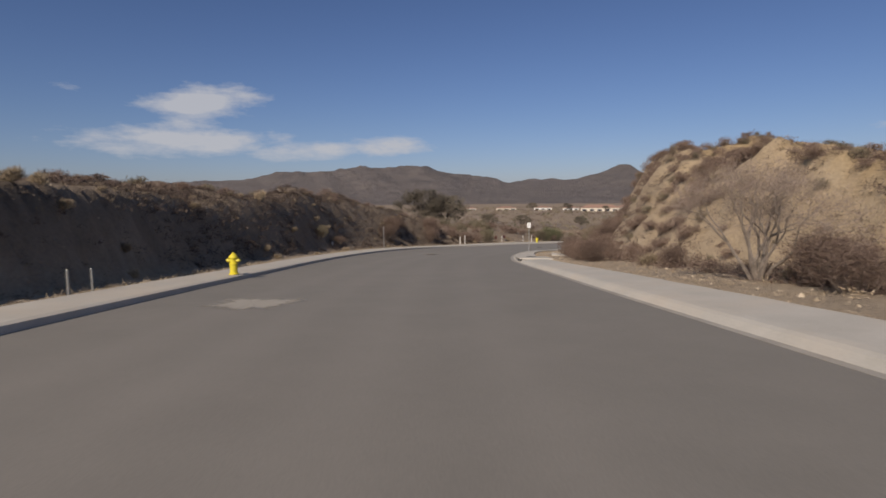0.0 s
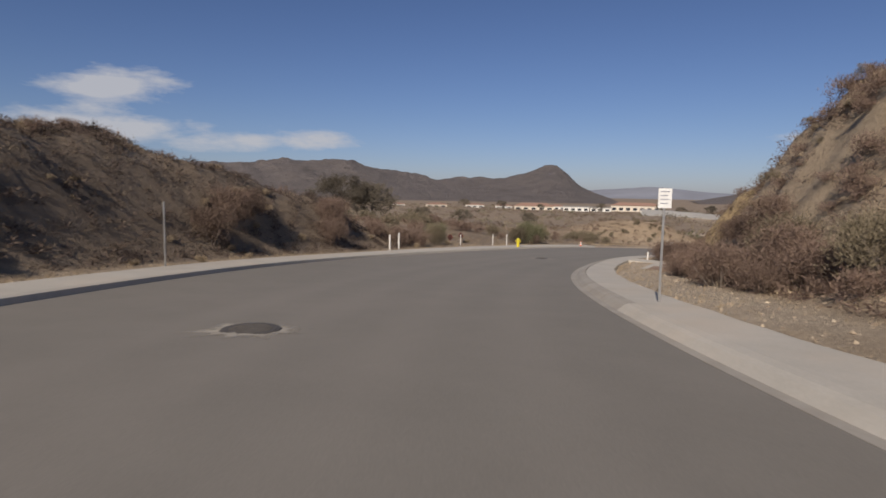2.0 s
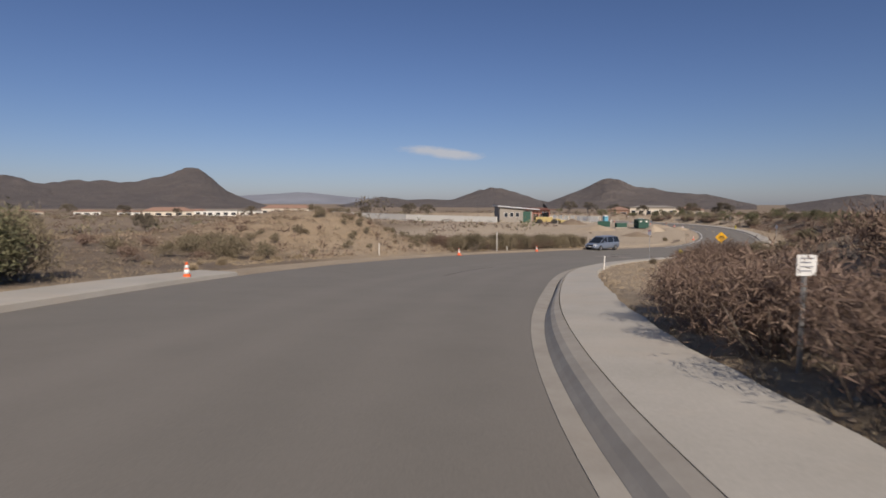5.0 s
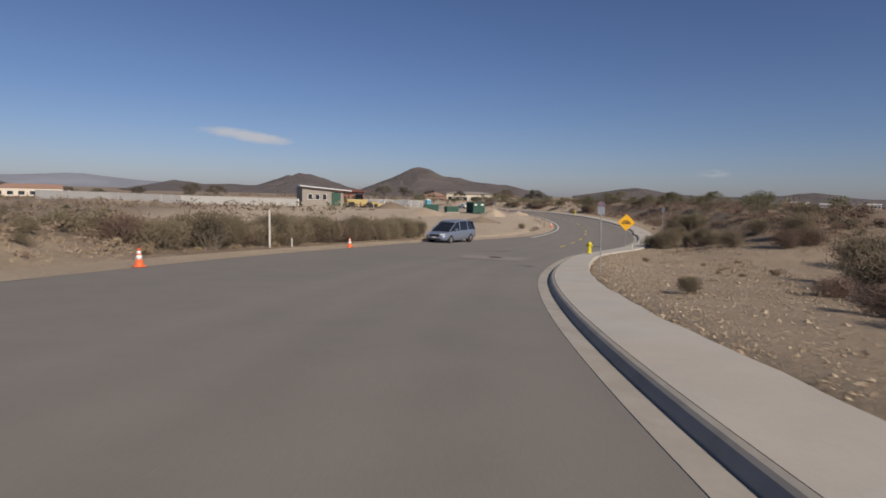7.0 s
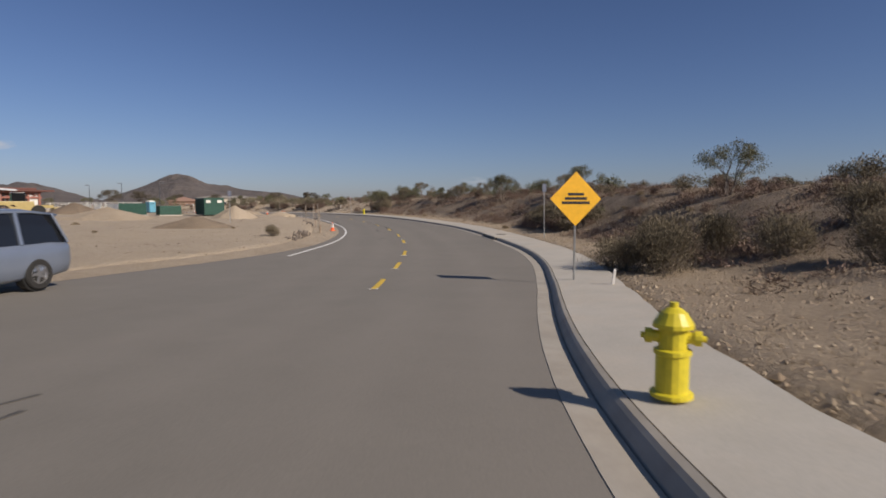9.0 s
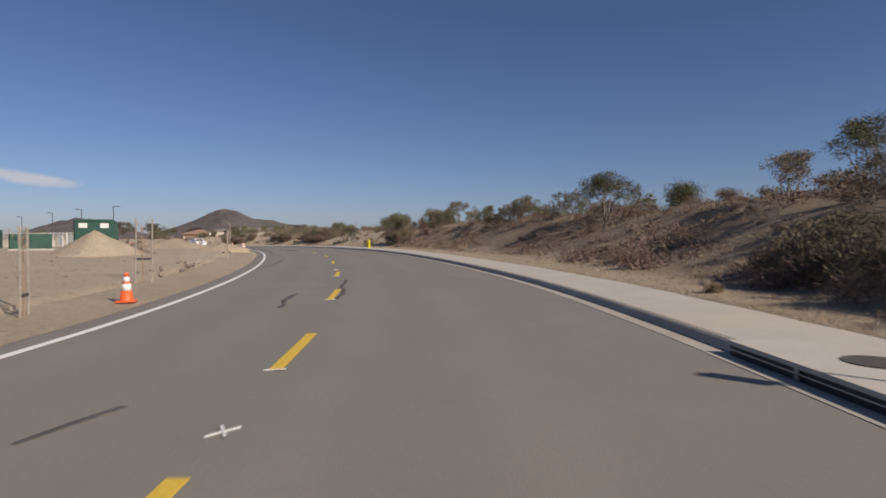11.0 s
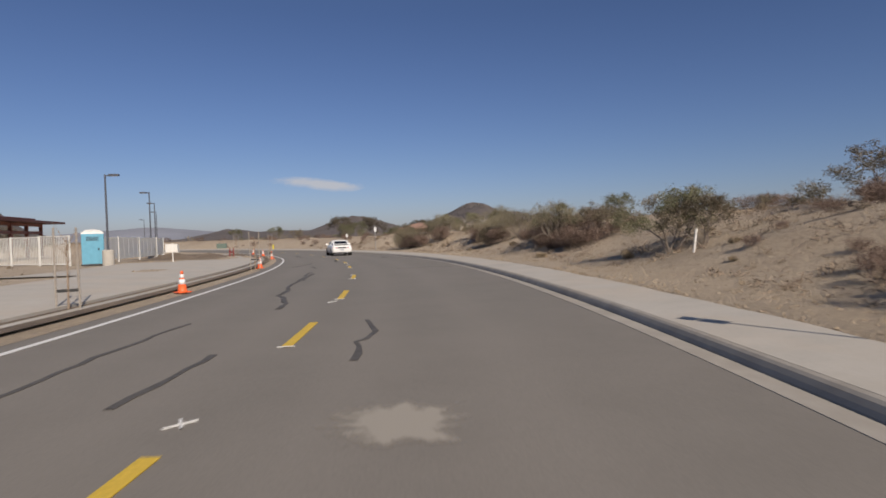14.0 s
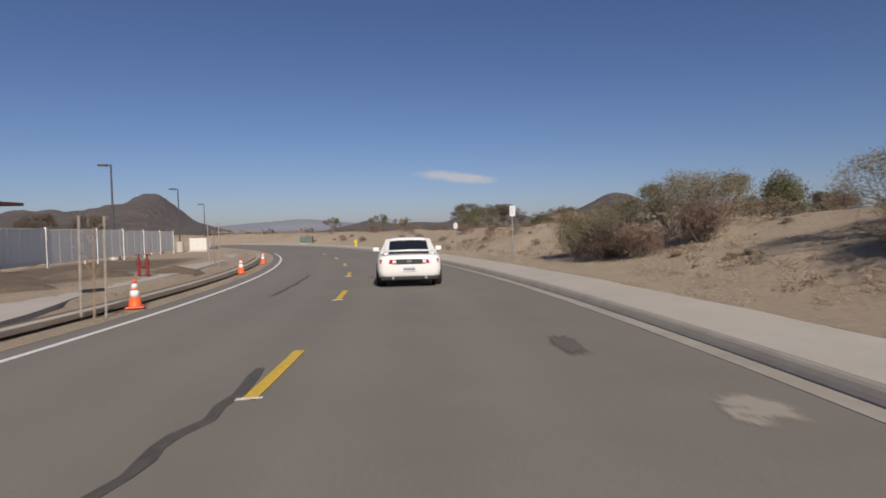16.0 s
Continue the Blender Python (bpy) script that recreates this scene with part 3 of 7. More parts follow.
# ---- lane markings and road surface marks ----
def strip(name, pts, width, mat, label, category, z=0.012, wander=0.0, group=""):
    """A flat painted or poured line along (station, offset) points."""
    rng = random.Random(int(pts[0][0] * 100))
    n = max(2, int(sum(math.dist(at(*a)[:2], at(*b)[:2]) for a, b in zip(pts, pts[1:])) / 0.35))
    us = np.interp(np.linspace(0, len(pts) - 1, n + 1), range(len(pts)), [p[0] for p in pts])
    os_ = np.interp(np.linspace(0, len(pts) - 1, n + 1), range(len(pts)), [p[1] for p in pts])
    mid = [at(u, o + (rng.uniform(-1, 1) * wander), z) for u, o in zip(us, os_)]
    verts, faces = [], []
    for i, p in enumerate(mid):
        d = mid[min(i + 1, n)] - mid[max(i - 1, 0)]
        s = Vector((d.y, -d.x, 0)).normalized() * width / 2 * (1 + rng.uniform(-1, 1) * (0.35 if wander else 0.02))
        verts += [p - s, p + s, p - s - Vector((0, 0, 0.008)), p + s - Vector((0, 0, 0.008))]
    for i in range(n):
        a, b = 4 * i, 4 * i + 4
        faces += [(a, a + 1, b + 1, b), (a, b, b + 2, a + 2), (a + 1, a + 3, b + 3, b + 1)]
    ob = mesh_object(name, verts, faces, mat)
    return tagged(ob, label, category, group, "structure")


strip("edge_line", [(u, float(LINE_LEFT(u))) for u in np.arange(10.62, 18.9, 0.1)], 0.11, WHITE_PAINT, "solid white painted edge line", "road marking")
# broken yellow centre line: station of the near end, offset; each about 2.1 m long
for u, o in ((9.92, -1.75), (10.27, -1.62), (10.625, -1.53), (11.08, -1.43), (11.37, -1.46), (11.72, -1.6), (12.07, -1.78), (12.46, -1.9), (12.84, -1.94), (13.24, -2.03), (13.66, -2.02),
             (14.1, -1.9), (14.46, -1.82), (14.81, -1.67), (15.2, -1.6), (15.64, -1.65), (15.96, -1.57), (16.29, -1.56), (16.72, -1.6), (17.12, -1.65), (17.52, -1.7), (17.95, -1.75), (18.4, -1.8)):
    step = 2.05 / np.linalg.norm(at(u + 0.1) - at(u)) * 0.1
    strip("centre_dash", [(u, o), (u + step, o + 0.04)], 0.13, YELLOW_PAINT, "yellow painted dash with worn edges", "road marking", group="yellow centre dashes")
    strip("layout_tick", [(u, o - 0.11), (u + 0.002, o + 0.11)], 0.022, WHITE_PAINT, "small white layout tick", "road marking", z=0.016, group="white layout ticks")
for k, (u, o) in enumerate(((11.26, -1.39), (12.24, -1.82), (14.27, -1.94), (14.78, -1.78), (15.83, -1.60), (15.33, -1.62))):
    strip("cross_mark", [(u - 0.006, o - 0.10), (u + 0.006, o + 0.09)], 0.022, WHITE_PAINT, "white sprayed survey mark", "road marking", group="white survey marks")
    strip("cross_mark", [(u - 0.007, o + 0.05), (u + 0.007, o - 0.05)], 0.022, WHITE_PAINT, "white sprayed survey mark", "road marking", z=0.016, group="white survey marks")
for pts, w in (([(14.72, -2.72), (14.81, -2.82), (14.91, -3.25), (15.0, -3.2), (15.08, -3.37), (15.2, -3.3), (15.42, -3.19)], 0.13),
               ([(13.74, -2.92), (13.83, -2.9), (13.86, -2.62), (14.07, -2.64)], 0.12), ([(14.3, -4.0), (14.46, -4.03), (14.62, -3.9)], 0.10), ([(14.3, -2.76), (14.44, -2.58)], 0.11),
               ([(15.2, -3.15), (15.42, -3.4), (15.49, -3.25)], 0.13), ([(15.545, 0.3), (15.535, 1.3), (15.55, 2.76)], 0.05), ([(16.1, -1.98), (16.2, -1.86), (16.24, -1.78), (16.3, -1.70), (16.36, -1.74)], 0.14), ([(15.83, -4.33), (15.91, -3.93), (15.98, -3.6), (16.1, -3.38)], 0.07), ([(15.72, -3.2), (15.76, -3.35), (15.8, -3.38)], 0.10),
               ([(13.28, -4.75), (13.36, -4.83), (13.48, -4.71), (13.6, -4.67)], 0.09), ([(13.65, 0.34), (13.66, 0.84), (13.68, 1.5), (13.68, 2.65)], 0.17), ([(13.62, -2.74), (13.68, -2.85), (13.7, -2.87), (13.735, -2.4)], 0.11), ([(11.25, -2.66), (11.3, -2.42)], 0.10),
               ([(11.66, -2.4), (11.72, -2.46), (11.79, -2.45)], 0.12), ([(11.73, -1.45), (11.8, -1.4), (11.88, -1.5), (12.0, -1.46)], 0.11), ([(13.5, -2.58), (13.75, -2.62), (14.05, -2.67)], 0.10),
               ([(12.3, -4.75), (12.46, -4.3), (12.75, -4.2)], 0.07), ([(14.4, -0.85), (14.47, -0.95), (14.5, -0.75), (14.6, -0.9)], 0.10), ([(6.55, -2.6), (6.8, -2.7), (7.1, -2.5)], 0.05),
               ([(9.1, -4.4), (9.22, -3.8), (9.33, -3.4)], 0.07), ([(9.15, -3.4), (9.3, -3.2)], 0.06), ([(16.8, -3.2), (17.2, -3.0)], 0.10)):
    strip("tar_seal", pts, w * 0.75, DARK_TAR, "dark tar seal poured over a crack", "road repair", z=0.008, wander=0.05, group="tar crack seals")


def smear_material(name, col):
    """Worn stuff lying thin and broken over the asphalt, fading out towards its rim."""
    def build(nt, bsdf):
        rim = nt.nodes.new("ShaderNodeAttribute")
        rim.attribute_name = "thickness"
        grain = tex(nt, "noise", 3.2, 7.0, 0.72, "World", (1.0, 0.6, 1.0))
        total = nt.nodes.new("ShaderNodeMath")
        total.operation = "MULTIPLY_ADD"
        total.inputs[1].default_value = 1.7
        nt.links.new(rim.outputs["Fac"], total.inputs[0])
        nt.links.new(grain, total.inputs[2])
        cover = ramp(nt, total.outputs[0], [(0.62, (0, 0, 0)), (0.98, (0.9, 0.9, 0.9))])
        bsdf.inputs["Base Color"].default_value = (*col, 1)
        bsdf.inputs["Roughness"].default_value = 0.85
        bare = nt.nodes.new("ShaderNodeBsdfTransparent")
        both = nt.nodes.new("ShaderNodeMixShader")
        nt.links.new(cover, both.inputs[0])
        nt.links.new(bare.outputs[0], both.inputs[1])
        nt.links.new(bsdf.outputs[0], both.inputs[2])
        nt.links.new(both.outputs[0], nt.nodes["Material Output"].inputs["Surface"])
    return material(name, build)


WORN = smear_material("worn_pale_film", (0.36, 0.325, 0.275))
STAIN = smear_material("oil_film", (0.135, 0.121, 0.104))


def patch_round(name, u, off, ru, ro, mat, label, category, z=0.006, n=26, jag=0.12, seed=1):
    rng = random.Random(seed)
    c = at(u, off, z)
    h = radians(heading(u))
    verts = [c]
    for i in range(n):
        a = 2 * math.pi * i / n
        r = 1 + rng.uniform(-jag, jag)
        p = abs(math.cos(a)) ** 4 + abs(math.sin(a)) ** 4
        x, y = math.cos(a) * ro * r / p ** 0.25, math.sin(a) * ru * r / p ** 0.25
        q = c + Vector((x * math.cos(h) - y * math.sin(h), x * math.sin(h) + y * math.cos(h), 0))
        uu = np.argmin((LINE[:, 0] - q.x) ** 2 + (LINE[:, 1] - q.y) ** 2)
        verts.append(Vector((q.x, q.y, LINE[uu, 2] + z)))
    ob = mesh_object(name, verts, [(0, 1 + i, 1 + (i + 1) % n) for i in range(n)], mat)
    thick = ob.data.attributes.new("thickness", "FLOAT", "POINT")
    thick.data.foreach_set("value", [0.6] + [0.0] * n)
    return tagged(ob, label, category, "", "structure")


patch_round("repair_patch", 4.53, -1.82, 0.62, 0.72, PATCH, "pale square concrete collar round a manhole", "road repair")
patch_round("repair_patch", 8.78, -2.1, 1.5, 1.75, PATCH, "large pale square patch round a manhole", "road repair", seed=3)
for u, o, ru, ro, k in ((2.49, -2.95, 0.7, 0.8, 12), (0.72, -3.85, 1.1, 1.0, 5), (16.25, 2.5, 0.42, 0.30, 6), (16.24, 2.28, 0.3, 0.16, 13), (14.26, -0.33, 0.6, 0.6, 8), (13.87, 0.5, 0.4, 0.45, 9)):
    patch_round("worn_patch", u, o, ru, ro, WORN, "pale worn smear on the asphalt", "road repair", seed=k, jag=0.2)
patch_round("oil_stain", 16.4, 1.72, 0.75, 0.22, STAIN, "dark oil stain on the asphalt", "stain", seed=7, jag=0.15)


def manhole(u, off, r, z=0.02):
    c = at(u, off, 0)
    root = empty("manhole_cover", pose(*c, 0, 0, heading(u)), "round dark cast iron manhole cover in the asphalt", "manhole cover", "manhole covers")
    bm = bmesh.new()
    add_lathe(bm, [(r * 1.12, -0.02), (r * 1.12, z - 0.004), (r * 1.02, z)], 28)
    part("ring", bm, IRON, root)
    bm = bmesh.new()
    add_lathe(bm, [(r, -0.02), (r, z + 0.003), (r * 0.97, z + 0.006)], 28)
    for i in range(-3, 4):
        w = math.sqrt(max(0.01, (0.8 * r) ** 2 - (i * r * 0.22) ** 2))
        add_box(bm, -w, w, i * r * 0.22 - 0.012, i * r * 0.22 + 0.012, z, z + 0.012)
    part("lid", bm, IRON, root)


for u, o, r in ((2.49, -2.95, 0.36), (4.53, -1.92, 0.34), (8.79, -2.15, 0.36), (13.82, -4.7, 0.34)):
    manhole(u, o, r)


# ---- street furniture ----
def hydrant(u, off, z=0.16, turn=0):
    c = at(u, off, z)
    root = empty("fire_hydrant", pose(*c, 0, 0, turn) @ Matrix.Scale(1.05, 4), "bright yellow cast iron fire hydrant on the pavement", "fire hydrant", "yellow fire hydrants")
    bm = bmesh.new()
    add_lathe(bm, [(0.15, 0), (0.15, 0.03), (0.115, 0.04), (0.115, 0.30), (0.13, 0.31), (0.13, 0.34), (0.10, 0.35), (0.10, 0.50)], 16)
    part("barrel", bm, HYDRANT_YELLOW, root, smooth=False)
    bm = bmesh.new()
    add_lathe(bm, [(0.14, 0.50), (0.14, 0.53), (0.12, 0.56), (0.09, 0.61), (0.05, 0.64), (0.03, 0.645), (0.03, 0.68)], 16)
    part("bonnet", bm, HYDRANT_YELLOW, root)
    for a, r, ln in ((90, 0.075, 0.17), (180, 0.055, 0.19), (0, 0.055, 0.19)):
        bm = bmesh.new()
        add_lathe(bm, [(r * 0.8, 0), (r * 0.8, ln - 0.05), (r, ln - 0.05), (r, ln), (r * 0.4, ln + 0.005), (r * 0.4, ln + 0.03)], 12, pose(0, 0, 0.43, 0, 90, a))
        part("outlet_cap", bm, HYDRANT_YELLOW, root)


for u, o, z, a in ((1.13, -6.8, 0.16, 40), (5.29, -8.1, 0.16, 10), (9.3, 1.78, 0.16, -60), (13.76, 3.72, 0.16, 60), (19.3, 3.7, 0.16, 40)):
    hydrant(u, o, z, a)


def cone_build():
    root = new("traffic_cone")
    root.empty_display_size = 0.2
    bm = bmesh.new()
    add_box(bm, -0.19, 0.19, -0.19, 0.19, 0, 0.035, bevel=0.012)
    part("base", bm, CONE_ORANGE, root)
    bm = bmesh.new()
    add_lathe(bm, [(0.145, 0.035), (0.135, 0.05), (0.108, 0.25)], 18)
    part("body", bm, CONE_ORANGE, root, smooth=True)
    bm = bmesh.new()
    add_lathe(bm, [(0.109, 0.25), (0.082, 0.40)], 18)
    part("band", bm, CONE_WHITE, root, "white reflective band", smooth=True)
    bm = bmesh.new()
    add_lathe(bm, [(0.081, 0.40), (0.075, 0.44)], 18)
    part("body", bm, CONE_ORANGE, root, smooth=True)
    bm = bmesh.new()
    add_lathe(bm, [(0.076, 0.44), (0.054, 0.55)], 18)
    part("band", bm, CONE_WHITE, root, "white reflective band", smooth=True)
    bm = bmesh.new()
    add_lathe(bm, [(0.054, 0.55), (0.036, 0.64), (0.028, 0.645)], 18)
    part("tip", bm, CONE_ORANGE, root, smooth=True)
    return tagged(root, "orange traffic cone with white reflective bands at the roadside", "traffic cone", "traffic cones")


CONES = [(7.93, -10.62), (8.89, -11.3), (11.71, -5.42), (13.87, -6.2), (13.93, -6.22), (14.46, -6.27), (15.0, -5.95), (15.8, -5.85), (16.7, -5.55), (17.3, -5.55), (17.75, -5.55), (6.17, -9.1)]
cone0 = cone_build()
for i, (u, o) in enumerate(CONES):
    p = at(u, o, 0.02 if u < 10 else 0.035)
    if i == 0:
        cone0.matrix_basis = pose(*p, 0, 0, 20) @ Matrix.Scale(0.88, 4)
    else:
        copy_thing(cone0, pose(*p, 0, 0, 37 * i))


def marker_post(u, off, h, lean=0.0, turn=0.0, z=None, w=0.09, mat=None):
    p = at(u, off)
    g, _, _ = relief(np.array([p.x]), np.array([p.y]), False)
    root = empty("marker_post", pose(p.x, p.y, (g[0] if z is None else p.z + z) - 0.03, lean, lean * 0.6, heading(u) + turn), ("thin grey steel post behind the pavement" if mat is STEEL else "weathered wooden survey stake on the bank") if mat else "white painted marker post beside the pavement", "marker post", "white marker posts")
    bm = bmesh.new()
    add_box(bm, -w / 2, w / 2, -w / 2, w / 2, 0, h, bevel=w * 0.09)
    add_box(bm, -w * 0.35, w * 0.35, -w * 0.35, w * 0.35, h - 0.005, h + 0.015, bevel=0.006)
    part("post", bm, mat or POST_WHITE, root)


for u, o, h, l in ((4.25, -10.4, 1.0, 0), (4.35, -10.6, 1.08, 1), (5.4, -10.05, 0.95, 0), (5.35, -11.0, 0.9, 1), (5.03, -11.3, 0.85, -2), (4.85, 3.55, 0.58, 3), (7.14, 3.15, 0.72, 4), (7.45, -12.7, 0.85, 2),
                   (8.65, -12.7, 0.45, -5), (9.9, 3.5, 0.40, 8), (15.05, 8.9, 0.75, 6), (2.6, -11.2, 0.35, 5)):
    marker_post(u, o, h, l, w=0.055 if u > 4.9 else 0.08)
for u, o in ((0.75, -7.95), (0.80, -7.95)):
    marker_post(u, o, 0.62, 0, 0, w=0.035, mat=STEEL)
for u, o in ((12.95, 6.75), (13.02, 6.85)):
    marker_post(u, o, 0.5, 3, 0, w=0.055, mat=WOOD)
marker_post(3.01, -9.6, 2.0, 0, 0, w=0.04, mat=STEEL)
marker_post(4.17, 14.87, 2.6, 1, 0, w=0.05)
marker_post(4.14, 13.4, 1.3, 0, 0, w=0.04)
marker_post(3.95, 14.7, 2.2, -1, 0, w=0.05)
marker_post(8.55, -12.9, 1.9, 0, 0, w=0.06)
SIGN_WHITE = simple("sign_white", (0.70, 0.70, 0.68), 0.4, 0, 0.08, 8)
SIGN_RED = simple("sign_red", (0.42, 0.06, 0.05), 0.45, 0, 0.1, 8)
SIGN_YELLOW = simple("sign_yellow", (0.78, 0.42, 0.02), 0.45, 0, 0.08, 8)
SIGN_BACK = simple("sign_back", (0.10, 0.115, 0.16), 0.5, 0.2, 0.2, 6)
SIGN_GREY = simple("sign_grey_blue", (0.24, 0.25, 0.30), 0.45, 0, 0.12, 6)
RUST_RED = simple("rust_red", (0.10, 0.028, 0.022), 0.7, 0, 0.25, 8)


def road_sign(u, off, h, plates, face_turn=0.0, lean=0.0, label="", shape="rect", back=False):
    """A post with plates: width, height, height of the centre, face material, bar material."""
    p = at(u, off)
    g, _, _ = relief(np.array([p.x]), np.array([p.y]), False)
    root = empty("road_sign", pose(p.x, p.y, g[0] - 0.05, lean, lean * 0.5, heading(u) + face_turn), label, "road sign", "road signs")
    bm = bmesh.new()
    add_box(bm, -0.022, 0.022, -0.012, 0.012, 0, h, bevel=0.005)
    add_box(bm, -0.01, 0.01, -0.02, 0.02, 0, h)
    part("post", bm, STEEL, root)
    for w, ph, zc, mat, bars in plates:
        bm = bmesh.new()
        m = pose(0, -0.032, zc, 0, 45 if shape == "diamond" else 0, 0)
        add_box(bm, -w / 2, w / 2, -0.004, 0.004, -ph / 2, ph / 2, m)
        plate = part("plate", bm, mat, root)
        bm = bmesh.new()
        if shape == "diamond":
            for k in range(3):
                add_box(bm, -w * (0.38 - 0.08 * k), w * (0.38 - 0.08 * k), -0.046, -0.040, zc - 0.12 + 0.1 * k, zc - 0.06 + 0.1 * k)
        else:
            for k in range(4):
                add_box(bm, -w * 0.34, w * (0.34 - 0.12 * (k % 2)), -0.042, -0.037, zc + ph * (0.32 - 0.2 * k), zc + ph * (0.365 - 0.2 * k))
        part("lettering", bm, bars, plate, "unreadable dark lines of lettering")


road_sign(2.77, 3.55, 2.3, [(0.25, 0.38, 2.1, SIGN_WHITE, SIGN_GREY)], 0, 0, "white parking sign on a thin steel post beside the pavement")
road_sign(5.45, 3.3, 1.2, [(0.18, 0.2, 1.1, SIGN_WHITE, SIGN_GREY)], 0, 0, "small white sign on a steel post by the bend")
road_sign(8.31, 3.26, 2.6, [(0.24, 0.16, 2.5, SIGN_BACK, SIGN_RED), (0.25, 0.26, 2.27, SIGN_GREY, SIGN_BACK)], 12, -3, "grey-blue parking sign with two plates on a tall steel post")
road_sign(9.98, 2.92, 2.3, [(0.90, 0.90, 1.98, SIGN_YELLOW, BLACK)], 10, 0, "yellow diamond warning sign on a steel post", "diamond")
road_sign(11.17, 6.1, 2.95, [(0.25, 0.44, 2.72, SIGN_BACK, SIGN_GREY)], 15, -1, "weathered grey-blue parking sign on a thin post")
road_sign(12.2, -12.9, 2.5, [(0.28, 0.42, 2.3, SIGN_BACK, SIGN_GREY)], 15, 0, "blue-grey sign on a white post in the sand")
road_sign(14.28, 5.2, 2.5, [(0.22, 0.16, 2.42, SIGN_GREY, SIGN_RED), (0.22, 0.26, 2.18, SIGN_GREY, SIGN_RED)], 35, -5, "white and red parking sign on a leaning post")
road_sign(17.33, 5.0, 2.35, [(0.24, 0.42, 2.12, SIGN_WHITE, SIGN_GREY)], 5, 0, "white parking sign on a steel post beside the pavement")
road_sign(17.85, 4.75, 1.9, [(0.24, 0.3, 1.65, SIGN_WHITE, SIGN_GREY)], 5, 0, "white parking sign on a steel post beside the pavement")
for u, o, h in ((5.0, -12.0, 0.95), (5.34, -14.2, 1.0)):
    road_sign(u, o, h, [(0.42, 0.42, h - 0.28, RUST_RED, BLACK)], 0, 0, "dark rust-red diamond end-of-road marker on a post", "diamond")


# ---- storm drain and concrete boxes ----
def drain_inlet(u0, u1, k=1.0):
    root = empty("storm_drain", pose(*at((u0 + u1) / 2, float(KERB((u0 + u1) / 2)), 0), 0, 0, heading((u0 + u1) / 2)), "kerbside storm drain inlet with a dark opening and a steel bar", "storm drain")
    inv = root.matrix_basis.inverted()

    def band(name, offs, mat, a=u0, b=u1, label=""):
        us = np.linspace(a, b, 12)
        verts = [inv @ at(u, float(KERB(u)) + o, z * k) for u in us for o, z in offs]
        m = len(offs)
        faces = [(i * m + j, i * m + (j + 1) % m, (i + 1) * m + (j + 1) % m, (i + 1) * m + j) for i in range(11) for j in range(m)]
        faces += [tuple(range(m)), tuple(range(11 * m, 12 * m))]
        part_ob = mesh_object(name, verts, faces, mat, root, label=label)
        return part_ob
    # solid black block: the dark inside the inlet is put into its colour
    band("opening", [(-0.07, -0.05), (-0.07, 0.155), (0.02, 0.155), (0.02, -0.05)], BLACK, label="black block painting the dark of the inlet")
    band("top_slab", [(-0.10, 0.150), (-0.10, 0.215), (1.6, 0.205), (1.6, 0.10)], CONCRETE)
    band("guard_bar", [(-0.095, 0.075), (-0.095, 0.095), (-0.075, 0.095), (-0.075, 0.075)], STEEL)
    band("sill", [(-0.34, 0.0), (-0.34, 0.010), (-0.1, -0.004), (-0.1, -0.03)], GUTTER)
    um = u0 * 0.35 + u1 * 0.65
    bm = bmesh.new()
    c = inv @ at(um, float(KERB(um)) - 0.085, 0)
    add_box(bm, c.x - 0.02, c.x + 0.02, c.y - 0.02, c.y + 0.02, c.z, c.z + 0.16 * k)
    part("strut", bm, STEEL, root)
    bm = bmesh.new()
    c = inv @ at(um, float(KERB(um)) + 0.7, 0.21 * k)
    add_lathe(bm, [(0.3, c.z - 0.03), (0.3, c.z + 0.012)], 24, Matrix.Translation((c.x, c.y, 0)))
    part("access_lid", bm, IRON, root, "round rusty access lid")


drain_inlet(1.83, 2.04)
drain_inlet(11.2, 11.4, 0.75)


def concrete_box(near, far, w, z):
    """A vault whose road-side edge runs from near to far (station, offset), w wide."""
    a, b = at(*near), at(*far)
    d = b - a
    ln, turn = d.length, math.degrees(math.atan2(-d.x, d.y))
    c = (a + b) / 2 + Vector((d.y, -d.x, 0)).normalized() * w / 2
    root = empty("concrete_vault", pose(c.x, c.y, c.z, 0, 0, turn), "low concrete utility vault with rusty covers", "utility vault")
    bm = bmesh.new()
    add_box(bm, -w / 2, w / 2, -ln / 2, ln / 2, z - 0.13, z, bevel=0.015)
    part("slab", bm, CONCRETE, root)
    bm = bmesh.new()
    add_box(bm, -w / 2 + 0.14, w / 2 - 0.1, -ln / 2 + 0.1, ln / 2 - 0.1, -0.6, z - 0.12)
    part("base", bm, CONCRETE, root)
    bm = bmesh.new()
    add_lathe(bm, [(0.42, z - 0.02), (0.42, z + 0.015), (0.38, z + 0.02)], 24, pose(0.0, ln * 0.24, 0))
    part("round_cover", bm, simple("rusty_iron", (0.19, 0.125, 0.09), 0.8, 0.2, 0.3, 8), root)
    bm = bmesh.new()
    add_box(bm, -w * 0.33, w * 0.36, -ln * 0.40, ln * 0.06, z - 0.02, z + 0.012, bevel=0.006)
    part("square_cover", bm, simple("rusty_plate", (0.25, 0.17, 0.12), 0.85, 0.1, 0.3, 5), root)


